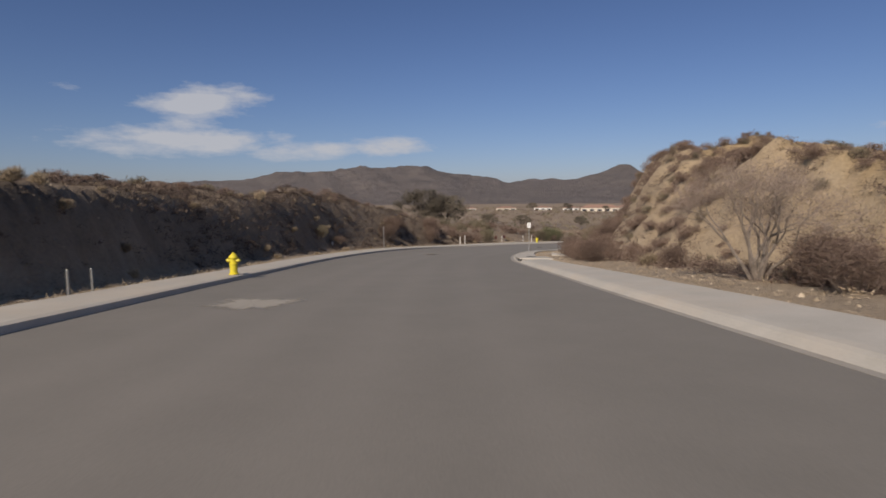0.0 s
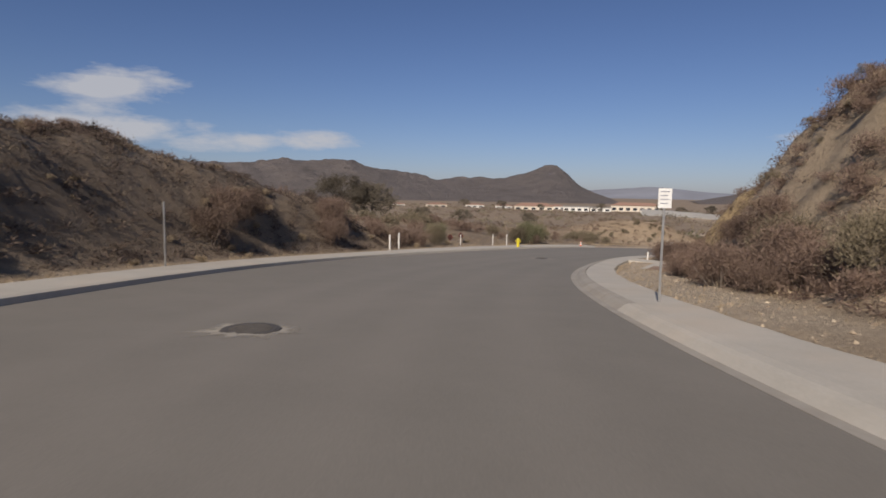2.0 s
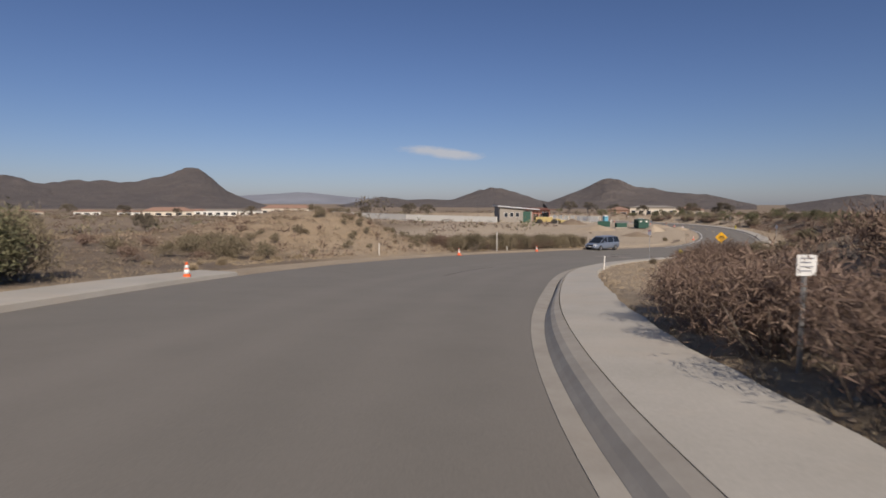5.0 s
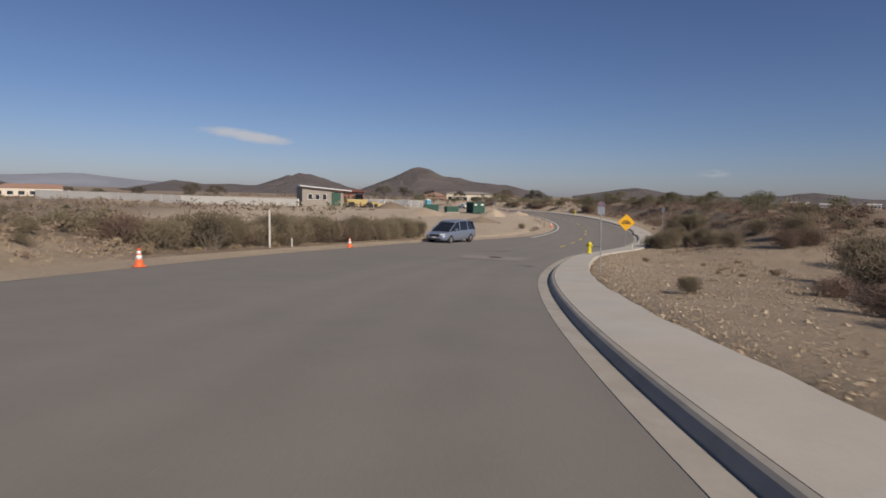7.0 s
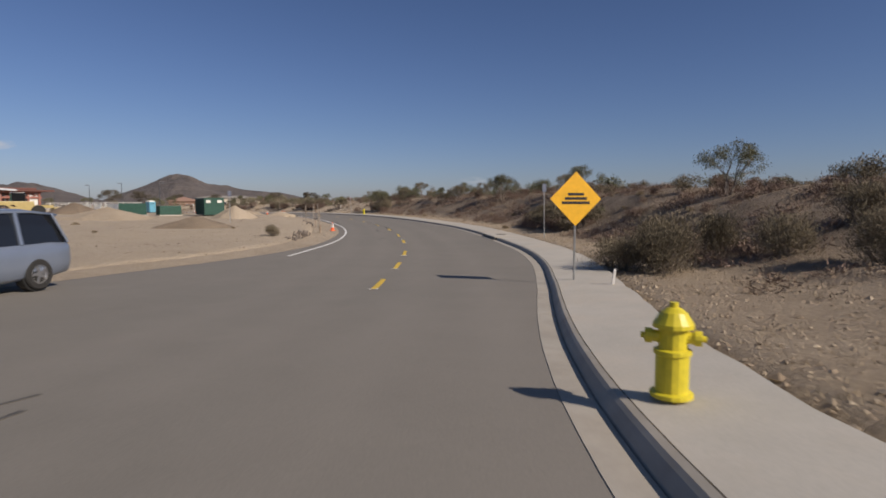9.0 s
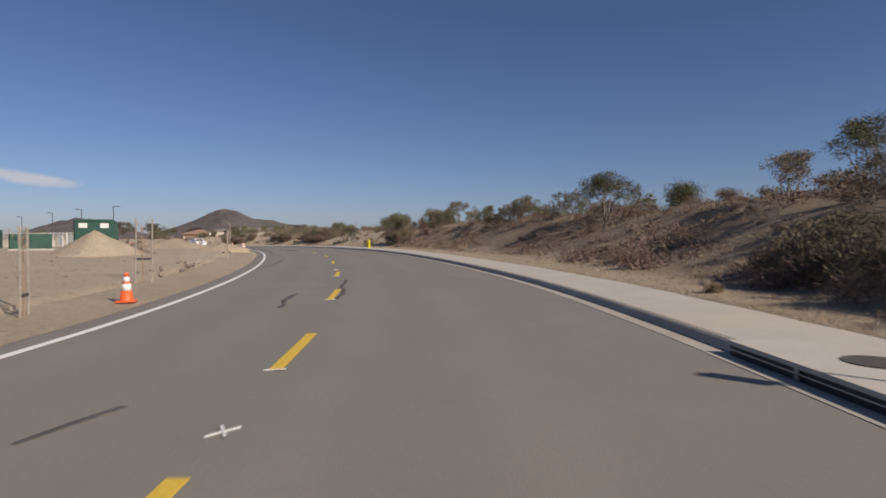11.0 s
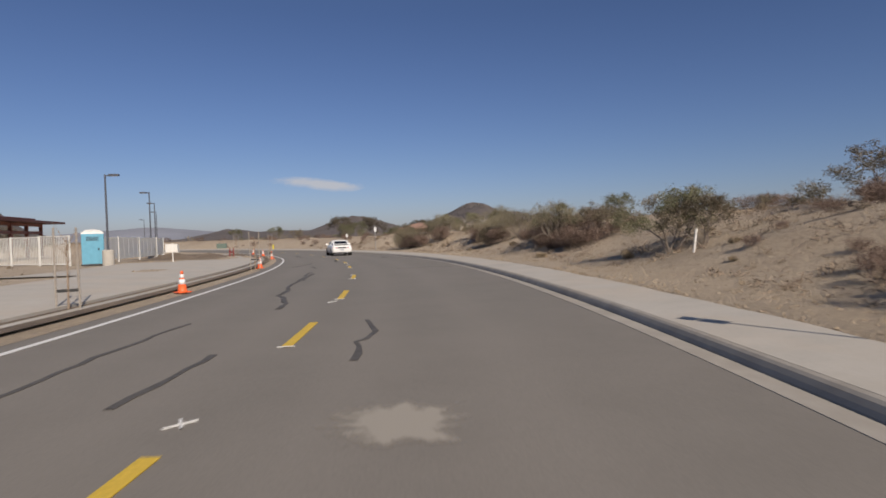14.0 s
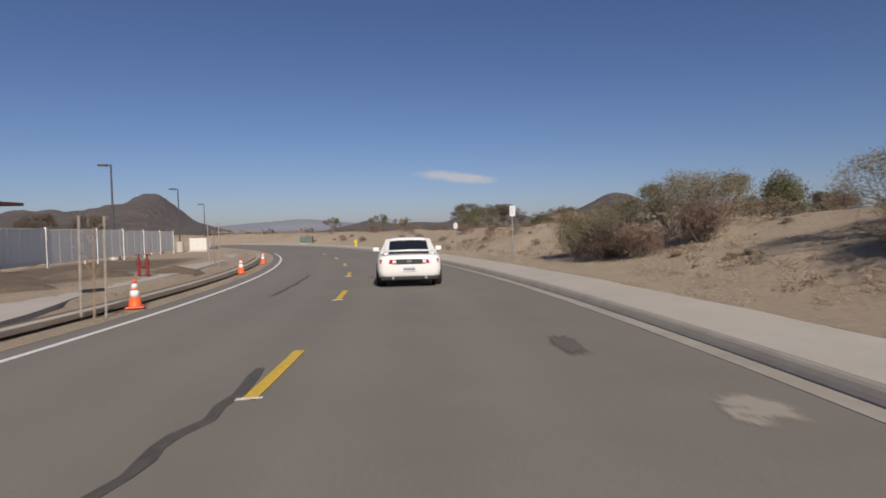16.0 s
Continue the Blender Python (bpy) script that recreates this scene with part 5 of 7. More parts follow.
def roll_off(x, y, turn):
    root = empty("waste_container", spot(x, y, turn), "dark green ribbed steel waste container with white labels", "container")
    L, W, Hh = 5.4, 1.9, 1.8
    bm = bmesh.new()
    add_box(bm, -W / 2, W / 2, -L / 2, L / 2, 0.12, 0.2)
    for s in (-1, 1):
        add_box(bm, s * W / 2 - 0.03, s * W / 2 + 0.03, -L / 2, L / 2, 0.12, Hh)
    for s in (-1, 1):
        add_box(bm, -W / 2 + 0.03, W / 2 - 0.03, s * L / 2 - 0.03, s * L / 2 + 0.03, 0.2, Hh)
    part("shell", bm, SITE_GREEN, root)
    bm = bmesh.new()
    for s in (-1, 1):
        add_box(bm, s * W / 2 - 0.07, s * W / 2 + 0.07, -L / 2, L / 2, Hh - 0.02, Hh + 0.1, bevel=0.02)
        add_box(bm, -W / 2 + 0.07, W / 2 - 0.07, s * L / 2 - 0.07, s * L / 2 + 0.07, Hh - 0.02, Hh + 0.1, bevel=0.02)
    part("rim", bm, SITE_GREEN, root)
    for s in (-1, 1):
        for k in range(11):
            bm = bmesh.new()
            yk = -L / 2 + L * (k + 0.5) / 11
            add_box(bm, s * (W / 2 + 0.06) - 0.04, s * (W / 2 + 0.06) + 0.04, yk - 0.05, yk + 0.05, 0.15, Hh, bevel=0.015)
            part("rib", bm, SITE_GREEN, root)
    for k in (-1, 1):
        bm = bmesh.new()
        add_box(bm, k * 0.55 - 0.22, k * 0.55 + 0.22, -L / 2 - 0.05, -L / 2 - 0.034, Hh - 0.42, Hh - 0.14)
        part("label_plate", bm, SITE_WHITE, root, "white label")
        bm = bmesh.new()
        add_lathe(bm, [(0.12, -0.1), (0.12, 0.1)], 12, pose(k * 0.9, -L / 2 + 0.3, 0.12, 0, 90, 0))
        part("roller", bm, IRON, root)


roll_off(1.55, 182.2, -7)


def heap(name, x, y, r, h, mat_kind, label, seed, squash=1.0):
    rng = random.Random(seed)
    n, m = 34, 12
    verts, faces = [], []
    for j in range(m):
        f = j / (m - 1)
        for i in range(n):
            a = 2 * math.pi * i / n
            rr = r * (1 - f) * (1 + 0.10 * math.sin(3 * a + seed) + 0.06 * math.sin(7 * a + seed * 2) + rng.uniform(-0.03, 0.03))
            px, py = x + rr * math.cos(a), y + rr * math.sin(a) * squash
            z = h * f ** 0.92 * (1 + rng.uniform(-0.04, 0.04))
            verts.append((px, py, on_ground(px, py) - 0.05 + z if f < 0.25 else on_ground(x, y) - 0.05 + z))
    for j in range(m - 1):
        for i in range(n):
            faces.append((j * n + i, j * n + (i + 1) % n, (j + 1) * n + (i + 1) % n, (j + 1) * n + i))
    ob = mesh_object(name, verts, faces, SOIL, smooth=True)
    c = ob.data.color_attributes.new("kind", "FLOAT_COLOR", "POINT")
    c.data.foreach_set("color", list(mat_kind) * len(ob.data.vertices))
    return tagged(ob, label, "heap")


heap("sand_heap", 0.9, 172.3, 2.1, 1.25, (0, 1, 0, 1), "conical heap of pale sand on the site", 1)
heap("earth_mound", 2.9, 174.0, 0.95, 0.42, (0, 0, 1, 1), "small dark heap of soil", 2)
heap("earth_mound", 7.2, 190.0, 3.2, 0.75, (0, 0.6, 0, 1), "low mound of tan earth", 3)
heap("earth_mound", 9.2, 181.5, 2.2, 0.55, (0, 0.8, 0, 1), "low mound of tan earth", 4)
heap("earth_mound", -9.0, 176.0, 4.0, 1.1, (0, 0.8, 0, 1), "low mound of tan earth", 6)
heap("earth_mound", -6.5, 158.0, 2.6, 0.8, (0, 0.2, 0.8, 1), "dark heap of soil and rubble", 5)


def rubble(u0, u1, off, n, seed, size, label, category="rubble"):
    """A heap of broken lumps."""
    rng = random.Random(seed)
    bm = bmesh.new()
    for _ in range(n):
        p = at(rng.uniform(u0, u1), off + rng.gauss(0, 0.35), 0)
        z = on_ground(p.x, p.y)
        s = size * rng.uniform(0.4, 1.3)
        r = bmesh.ops.create_icosphere(bm, subdivisions=1, radius=1.0)
        for v in r["verts"]:
            v.co *= rng.uniform(0.75, 1.15)
        bmesh.ops.transform(bm, matrix=Matrix.Translation((p.x, p.y, z + s * 0.3 + rng.uniform(0, 0.14))) @ pose(0, 0, 0, rng.uniform(0, 90), rng.uniform(0, 90), rng.uniform(0, 360)) @ Matrix.Diagonal((s, s * 0.8, s * 0.45, 1)), verts=r["verts"])
    ob = part("rubble_heap", bm, simple("broken_asphalt", (0.17, 0.14, 0.115), 0.9, 0, 0.3, 6))
    return tagged(ob, label, category)


rubble(11.16, 11.46, -6.6, 260, 4, 0.10, "heap of broken asphalt lumps at the roadside")
rubble(12.05, 12.4, -6.6, 40, 5, 0.10, "scattered lumps of broken asphalt")
rubble(14.5, 14.75, -17.3, 160, 8, 0.32, "heap of broken concrete and earth on the site")
rubble(13.0, 13.25, -6.9, 30, 6, 0.12, "broken roots and lumps of earth")


GREY_WOOD = simple("grey_wood", (0.30, 0.265, 0.225), 0.85, 0, 0.25, 14)


def sapling(u, off, h, seed):
    rng = random.Random(seed)
    p = at(u, off)
    root = empty("staked_sapling", spot(p.x, p.y, rng.uniform(0, 90), -0.03), "bare young tree tied between two wooden stakes", "sapling", "staked saplings")
    for s in (-1, 1):
        bm = bmesh.new()
        add_lathe(bm, [(0.02, -0.05), (0.02, h * 1.08), (0.014, h * 1.09)], 8, pose(s * 0.2, 0, 0, 0, rng.uniform(-2, 2), 0))
        part("stake", bm, GREY_WOOD, root)
    bm = bmesh.new()
    add_box(bm, -0.2, 0.2, -0.012, 0.012, h * 0.45, h * 0.48)
    part("tie", bm, BLACK, root)
    bm = bmesh.new()
    add_lathe(bm, [(0.022, 0), (0.016, h * 0.6), (0.006, h)], 6, pose(0, 0, 0, 0, rng.uniform(-2, 2), 0))
    trunk = part("trunk", bm, WOOD, root)
    for k in range(9):
        bm = bmesh.new()
        add_lathe(bm, [(0.008, -0.01), (0.003, h * 0.22)], 4, pose(0, 0, h * rng.uniform(0.5, 0.95), rng.uniform(20, 45), 0, rng.uniform(0, 360)))
        part("twig", bm, WOOD, trunk)


for i, (u, o, h) in enumerate(((11.6, -6.2, 1.75), (11.95, -6.6, 1.7), (13.66, -7.4, 2.0), (14.76, -6.9, 2.0), (15.74, -5.95, 2.1), (16.62, -5.7, 2.1), (12.7, -6.8, 1.7), (17.6, -7.4, 1.8))):
    sapling(u, o, h, i)
marker_post(11.53, -6.1, 0.5, 6, 20, w=0.05, mat=WOOD)
marker_post(16.35, -11.4, 1.2, 0, 0, w=0.05)

# red standpipe, white cabinet, green cabinet
pipe = empty("standpipe", spot(9.2, 238.2) @ Matrix.Scale(0.72, 4), "red painted double standpipe valve on the verge", "standpipe")
for s in (-1, 1):
    bm = bmesh.new()
    add_lathe(bm, [(0.07, -0.1), (0.07, 0.55), (0.11, 0.55), (0.11, 0.62), (0.07, 0.62), (0.07, 0.8), (0.03, 0.85), (0.03, 0.98)], 12, pose(s * 0.2, 0, 0))
    part("riser", bm, PIPE_RED, pipe)
    bm = bmesh.new()
    add_lathe(bm, [(0.14, 0), (0.14, 0.03)], 14, pose(s * 0.2, 0, 0.97))
    part("handwheel", bm, PIPE_RED, pipe)
bm = bmesh.new()
add_lathe(bm, [(0.07, -0.2), (0.07, 0.2)], 12, pose(0, 0, 0.45, 0, 90, 0))
part("crosspipe", bm, PIPE_RED, pipe)


def cabinet(x, y, w, d, h, mat, label, turn=0):
    root = empty("utility_cabinet", spot(x, y, turn), label, "utility cabinet")
    bm = bmesh.new()
    add_box(bm, -w / 2 - 0.1, w / 2 + 0.1, -d / 2 - 0.1, d / 2 + 0.1, -0.1, 0.1, bevel=0.01)
    part("plinth", bm, CONCRETE, root)
    bm = bmesh.new()
    add_box(bm, -w / 2, w / 2, -d / 2, d / 2, 0.1, h, bevel=0.02)
    part("housing", bm, mat, root)
    for s in (-1, 1):
        bm = bmesh.new()
        add_box(bm, s * w / 4 - w / 4 + 0.02, s * w / 4 + w / 4 - 0.02, -d / 2 - 0.025, -d / 2 + 0.005, 0.16, h - 0.08, bevel=0.008)
        part("door", bm, mat, root)


cabinet(-3.7, 268.0, 1.5, 0.8, 1.15, SITE_WHITE, "pale utility cabinet on a concrete plinth")
cabinet(-3.35, 297.5, 1.7, 0.9, 1.0, simple("faded_green", (0.10, 0.14, 0.115), 0.6, 0, 0.15, 4), "green utility cabinet on the verge", 5)
cabinet(-5.0, 187.0, 2.6, 1.4, 1.3, SITE_GREEN, "green site tool chest on the sand", -12)
cabinet(-2.0, 184.5, 2.2, 1.2, 1.05, SITE_GREEN, "green site tool chest on the sand", 5)

# pavement and driveway on the site's side

def outer(u):
    """The new pavement's far edge: wider before the gate."""
    return 3.9 + (EDGE(u) + 7.2) * bump1(u, 14.6, 14.9, 16.4, 16.62)


def inner(u):
    """How far the new pavement's near edge lies behind the asphalt: up to the kerb by the gate."""
    return 2.3 - 1.2 * bump1(u, 14.2, 14.6, 16.5, 16.9)


path_l = ribbon("pavement", np.linspace(13.4, 18.6, 110), [lambda u: (EDGE(u) - inner(u), -0.3), lambda u: (EDGE(u) - inner(u), 0.155), lambda u: (EDGE(u) - outer(u), 0.19 + 0.1 * bump1(u, 14.6, 14.9, 16.4, 16.62)), lambda u: (EDGE(u) - outer(u), -0.3)], CONCRETE, "new pale concrete pavement along the site")
kerb_new = ribbon("kerb", np.linspace(14.2, 18.6, 100), [lambda u: (EDGE(u) - 0.75, -0.2), lambda u: (EDGE(u) - 0.78, 0.085), lambda u: (EDGE(u) - 0.93, 0.095), lambda u: (EDGE(u) - 0.95, -0.2)], CONCRETE, "new concrete kerb along the site")
for o0, o1, zz in ((0.40, 0.73, 0.075), (0.97, 1.08, 0.09)):
    trench = ribbon("kerb_trench", np.linspace(14.2, 18.2, 90), [lambda u: (EDGE(u) - o0, zz), lambda u: (EDGE(u) - o1, zz + 0.01)], SOIL, "strip of dark loose soil along the new kerb")
    tc = trench.data.color_attributes.new("kind", "FLOAT_COLOR", "POINT")
    tc.data.foreach_set("color", [0, 0, 1, 1] * len(trench.data.vertices))
apron = ribbon("driveway", np.linspace(15.4, 16.3, 24), [lambda u: (EDGE(u) - outer(u) - 0.02, 0.28), lambda u: (EDGE(u) - outer(u) - 1.5, 0.29), lambda u: (EDGE(u) - outer(u) - 2.8, 0.29), lambda u: (EDGE(u) - outer(u) - 2.9, -0.3)], CONCRETE, "concrete driveway apron to the site gate")
for hx, hy, hr, hh, hs in ((6.6, 232.6, 1.6, 0.4, 5), (8.6, 233.2, 1.3, 0.3, 6), (7.4, 238.0, 1.5, 0.35, 7), (5.2, 236.0, 1.9, 0.5, 8), (9.0, 240.5, 1.2, 0.3, 9)):
    heap("earth_mound", hx, hy, hr, hh, (0, 0, 1, 1), "low heap of dark dug soil by the fence", hs)


# ---- site shelter, workshop and houses ----
def windows_on(root, x0, x1, y, z0, z1, n, mat=None):
    for k in range(n):
        c = x0 + (x1 - x0) * (k + 0.5) / n
        hw = (x1 - x0) / n * 0.28
        bm = bmesh.new()
        add_box(bm, c - hw - 0.08, c + hw + 0.08, y - 0.06, y + 0.02, z0 - 0.08, z1 + 0.08)
        fr = part("window", bm, SITE_WHITE, root)
        bm = bmesh.new()
        add_box(bm, c - hw, c + hw, y - 0.08, y - 0.05, z0, z1)
        part("pane", bm, WINDOW_DARK, fr)


def house(name, x, y, z, w, d, h, roof_h, wall, roof, label, turn=0.0, n=4, hip=True, eave=0.5):
    root = empty(name, pose(x, y, z, 0, 0, turn), label, "house")
    bm = bmesh.new()
    add_box(bm, -w / 2, w / 2, 0, d, -1, h)
    part("wall", bm, wall, root)
    bm = bmesh.new()
    e = eave
    b = [bm.verts.new(q) for q in ((-w / 2 - e, -e, h), (w / 2 + e, -e, h), (w / 2 + e, d + e, h), (-w / 2 - e, d + e, h))]
    low = [bm.verts.new((v.co.x, v.co.y, h - 0.2)) for v in b]
    i = d / 2 if hip else 0.0
    t = [bm.verts.new((-w / 2 - e + i, d / 2, h + roof_h)), bm.verts.new((w / 2 + e - i, d / 2, h + roof_h))]
    for f in ((b[0], b[1], t[1], t[0]), (b[1], b[2], t[1]), (b[2], b[3], t[0], t[1]), (b[3], b[0], t[0])):
        bm.faces.new(f)
    for k in range(4):
        bm.faces.new((b[k], low[k], low[(k + 1) % 4], b[(k + 1) % 4]))
    bm.faces.new(low)
    part("roof", bm, roof, root)
    windows_on(root, -w / 2, w / 2, 0, h * 0.35, h * 0.7, n)
    return root


def workshop():
    root = empty("workshop", pose(-25, 228, -9.1, 0, 0, 3), "grey block workshop with a metal mono-pitch roof", "workshop")
    bm = bmesh.new()
    vs = [(0, 0, 4.5), (9.5, 0, 3.7), (9.5, 14, 3.7), (0, 14, 4.5)]
    base = [bm.verts.new((x, y, 0)) for x, y, _ in vs]
    top = [bm.verts.new(v) for v in vs]
    for k in range(4):
        bm.faces.new((base[k], base[(k + 1) % 4], top[(k + 1) % 4], top[k]))
    bm.faces.new(top)
    part("wall", bm, BLOCK, root)
    bm = bmesh.new()
    vs = [(-0.6, -0.8, 4.6), (11.5, -0.8, 3.6), (11.5, 15, 3.6), (-0.6, 15, 4.6)]
    a = [bm.verts.new(v) for v in vs] + [bm.verts.new((x, y, z + 0.3)) for x, y, z in vs]
    for f in ((0, 1, 2, 3), (4, 5, 6, 7), (0, 1, 5, 4), (1, 2, 6, 5), (2, 3, 7, 6), (3, 0, 4, 7)):
        bm.faces.new([a[k] for k in f])
    part("roof", bm, ROOF_METAL, root)
    windows_on(root, 1, 6, 0, 1.6, 2.8, 3)
    bm = bmesh.new()
    add_box(bm, 6.8, 9.0, -0.06, 0.05, 0, 3.2)
    part("door", bm, SITE_GREEN, root, "tall dark green door")


workshop()


def steel_frame():
    root = empty("steel_frame_building", pose(-17.2, 228.5, -9.1, 0, 0, 8), "unfinished building of red primed steel with a dark red roof", "building")
    W, D, Hh = 7.0, 29.0, 3.6
    for i in range(8):
        for xx in (0.3, W - 0.3):
            bm = bmesh.new()
            add_box(bm, xx - 0.15, xx + 0.15, i * D / 7 - 0.15, i * D / 7 + 0.15, 0, Hh)
            part("column", bm, STEEL_RED, root)
    for k in range(3):
        bm = bmesh.new()
        add_box(bm, 1.75 + 1.75 * k - 0.12, 1.75 + 1.75 * k + 0.12, -0.12, 0.12, 0, Hh)
        part("column", bm, STEEL_RED, root)
    for z in (2.5, Hh - 0.3):
        bm = bmesh.new()
        add_box(bm, 0, W, -0.1, 0.1, z, z + 0.3)
        part("beam", bm, STEEL_RED, root)
        for xx in (0.3, W - 0.3):
            bm = bmesh.new()
            add_box(bm, xx - 0.1, xx + 0.1, 0.2, D, z, z + 0.3)
            part("beam", bm, STEEL_RED, root)
    for k in range(4):
        bm = bmesh.new()
        d = Vector((1.65 if k % 2 else -1.65, 0, 0.9))
        add_box(bm, -0.06, 0.06, -0.06, 0.06, -d.length / 2, d.length / 2, Matrix.Translation((0.95 + 1.7 * k, 0, 2.95)) @ d.to_track_quat("Z", "Y").to_matrix().to_4x4())
        part("brace", bm, STEEL_RED, root)
    bm = bmesh.new()
    add_box(bm, -0.5, W + 1.6, -0.8, D + 1.8, Hh, Hh + 0.22)
    add_box(bm, 0.8, W - 0.4, 1.0, D - 1.0, Hh + 0.22, Hh + 0.6, bevel=0.1)
    part("roof", bm, ROOF_RED, root, "dark red overhanging roof")
    bm = bmesh.new()
    add_box(bm, W - 1.9, W - 0.5, 0.12, 0.3, 0, 3.0)
    part("wall_panel", bm, SITE_WHITE, root)
    bm = bmesh.new()
    add_box(bm, 1.2, 1.5, 3, D - 3, 0, 2.8)
    part("wall_panel", bm, STUCCO, root)


steel_frame()


def boundary(name, pts, h, z, mat, label):
    root = empty(name, pose(pts[0][0], pts[0][1], z), label, "wall", kind="structure")
    for a, b in zip(pts, pts[1:]):
        d = Vector((b[0] - a[0], b[1] - a[1], 0))
        n = max(1, int(d.length / 6))
        for k in range(n):
            p = Vector((a[0] - pts[0][0], a[1] - pts[0][1], 0)) + d * (k / n)
            m = Matrix.Translation(p) @ pose(0, 0, 0, 0, 0, math.degrees(math.atan2(d.y, d.x)))
            bm = bmesh.new()
            add_box(bm, 0, d.length / n - 0.03, -0.12, 0.12, -1.5, h, m)
            add_box(bm, -0.2, 0.2, -0.16, 0.16, -1.5, h + 0.06, m)
            part("wall_bay", bm, mat, root)


boundary("boundary_wall", [(-26, 228), (-55, 258), (-82, 300), (-120, 350)], 2.1, -9.6, SITE_WHITE, "long pale block boundary wall")


def loader(x, y, z, turn):
    root = empty("loader", pose(x, y, z, 0, 0, turn), "yellow wheel loader parked on the site", "loader")
    bm = bmesh.new()
    add_box(bm, -1.1, 1.1, -1.2, 3.2, 0.8, 2.2, bevel=0.1)
    part("body", bm, LOADER_YELLOW, root)
    bm = bmesh.new()
    add_box(bm, -0.8, 0.8, -0.3, 1.2, 2.1, 3.4, bevel=0.1)
    part("cab", bm, GLASS_DARK, root)
    bm = bmesh.new()
    add_box(bm, -0.7, -0.45, -3.4, 0, 1.3, 1.7)
    add_box(bm, 0.45, 0.7, -3.4, 0, 1.3, 1.7)
    part("boom", bm, LOADER_YELLOW, root)
    bm = bmesh.new()
    add_box(bm, -1.4, 1.4, -4.6, -3.3, 0.3, 1.4, bevel=0.15)
    part("bucket", bm, LOADER_YELLOW, root)
    for s in (-1, 1):
        for yy in (-1.6, 2.2):
            bm = bmesh.new()
            add_lathe(bm, [(0.45, -0.3), (0.8, -0.3), (0.85, 0), (0.8, 0.3), (0.45, 0.3)], 18, pose(s * 1.1, yy, 0.85, 0, 90, 0))
            part("wheel", bm, RUBBER, root)


loader(-13.5, 213, -9.3, 95)
heap("earth_mound", -8.5, 205, 3.6, 1.5, (0, 0, 1, 1), "dark brown heap of soil", 9)
house("office_building", 52, 330, -10.4, 20, 10, 5.2, 0.8, STUCCO, BLOCK, "pale two-storey office building with a flat roof", -18, 6)
house("office_building", 70, 333, -10.4, 12, 10, 4.2, 1.4, STUCCO, ROOF_TILE, "pale building with a red-brown roof", -18, 3)
house("office_building", 37, 332, -10.4, 9, 9, 4.0, 1.4, ROOF_TILE, ROOF_TILE, "red-brown building with a tiled roof", -18, 2)
for az, dist, w, h, rh, wall, roof, n, lab in ((26.9, 430, 30, 4.2, 2.4, STUCCO, ROOF_TILE, 5, "beige house with a terracotta tiled roof"), (22.6, 420, 19, 4.6, 0.6, SITE_WHITE, BLOCK, 4, "white house with a flat roof"),
                                               (20.2, 426, 15, 4.2, 0.6, SITE_WHITE, BLOCK, 3, "white house with a flat roof"), (16.9, 440, 36, 6.0, 2.2, STUCCO, ROOF_TILE, 7, "long beige house with a terracotta tiled roof"),
                                               (14.8, 405, 22, 3.2, 0.6, SITE_WHITE, BLOCK, 4, "low white house with a flat roof"), (12.2, 395, 20, 2.6, 0.5, SITE_WHITE, BLOCK, 4, "low white outbuilding with a flat roof"),
                                               (24.6, 455, 14, 4.0, 1.4, SITE_WHITE, ROOF_TILE, 3, "white house with a tiled roof"), (37.0, 470, 18, 3.4, 1.4, STUCCO, ROOF_TILE, 3, "beige house standing among dark trees"),
                                               (33.0, 480, 16, 3.4, 1.2, SITE_WHITE, ROOF_TILE, 3, "white house standing among dark trees"), (30.0, 470, 14, 3.2, 1.2, SITE_WHITE, ROOF_TILE, 3, "white house standing among dark trees"), (41.0, 480, 12, 3.0, 1.2, SITE_WHITE, ROOF_TILE, 2, "small white house standing among dark trees")):
    a = radians(az)
    house("house", -31.9 - math.sin(a) * dist, 43.2 + math.cos(a) * dist, -13.4, w, 12, h, rh, wall, roof, lab, az, n, rh > 1)
for az, w, h in ((-49.3, 12, 4.0), (-51.2, 7, 3.4), (-54.5, 9, 4.0), (-57.2, 26, 5.0)):
    a = radians(az)
    house("warehouse", -25 - math.sin(a) * 520, 105 + math.cos(a) * 520, -10.5, w, 12, h, 0.5, SITE_WHITE, SITE_WHITE, "white warehouse far off on the plain", az, 4, False)


# ---- rock showing in the cut of the hill ----
def rock_build(nt, bsdf):
    crack = tex(nt, "noise", 2.2, 7.0, 0.75, "World", (1.8, 1.8, 0.3))
    mid = tex(nt, "noise", 2.2, 6.0, 0.65, "World")
    c = ramp(nt, crack, [(0.34, (0.075, 0.052, 0.034)), (0.48, (0.24, 0.175, 0.095)), (0.7, (0.40, 0.31, 0.18))])
    c = mixc(nt, 0.45, c, ramp(nt, mid, [(0.3, (0.13, 0.095, 0.065)), (0.55, (0.27, 0.205, 0.12)), (0.7, (0.38, 0.30, 0.19))]))
    nt.links.new(c, bsdf.inputs["Base Color"])
    bsdf.inputs["Roughness"].default_value = 0.95
    bump(nt, bsdf, crack, 1.0, 0.15)


ROCK = material("ochre_rock", rock_build)


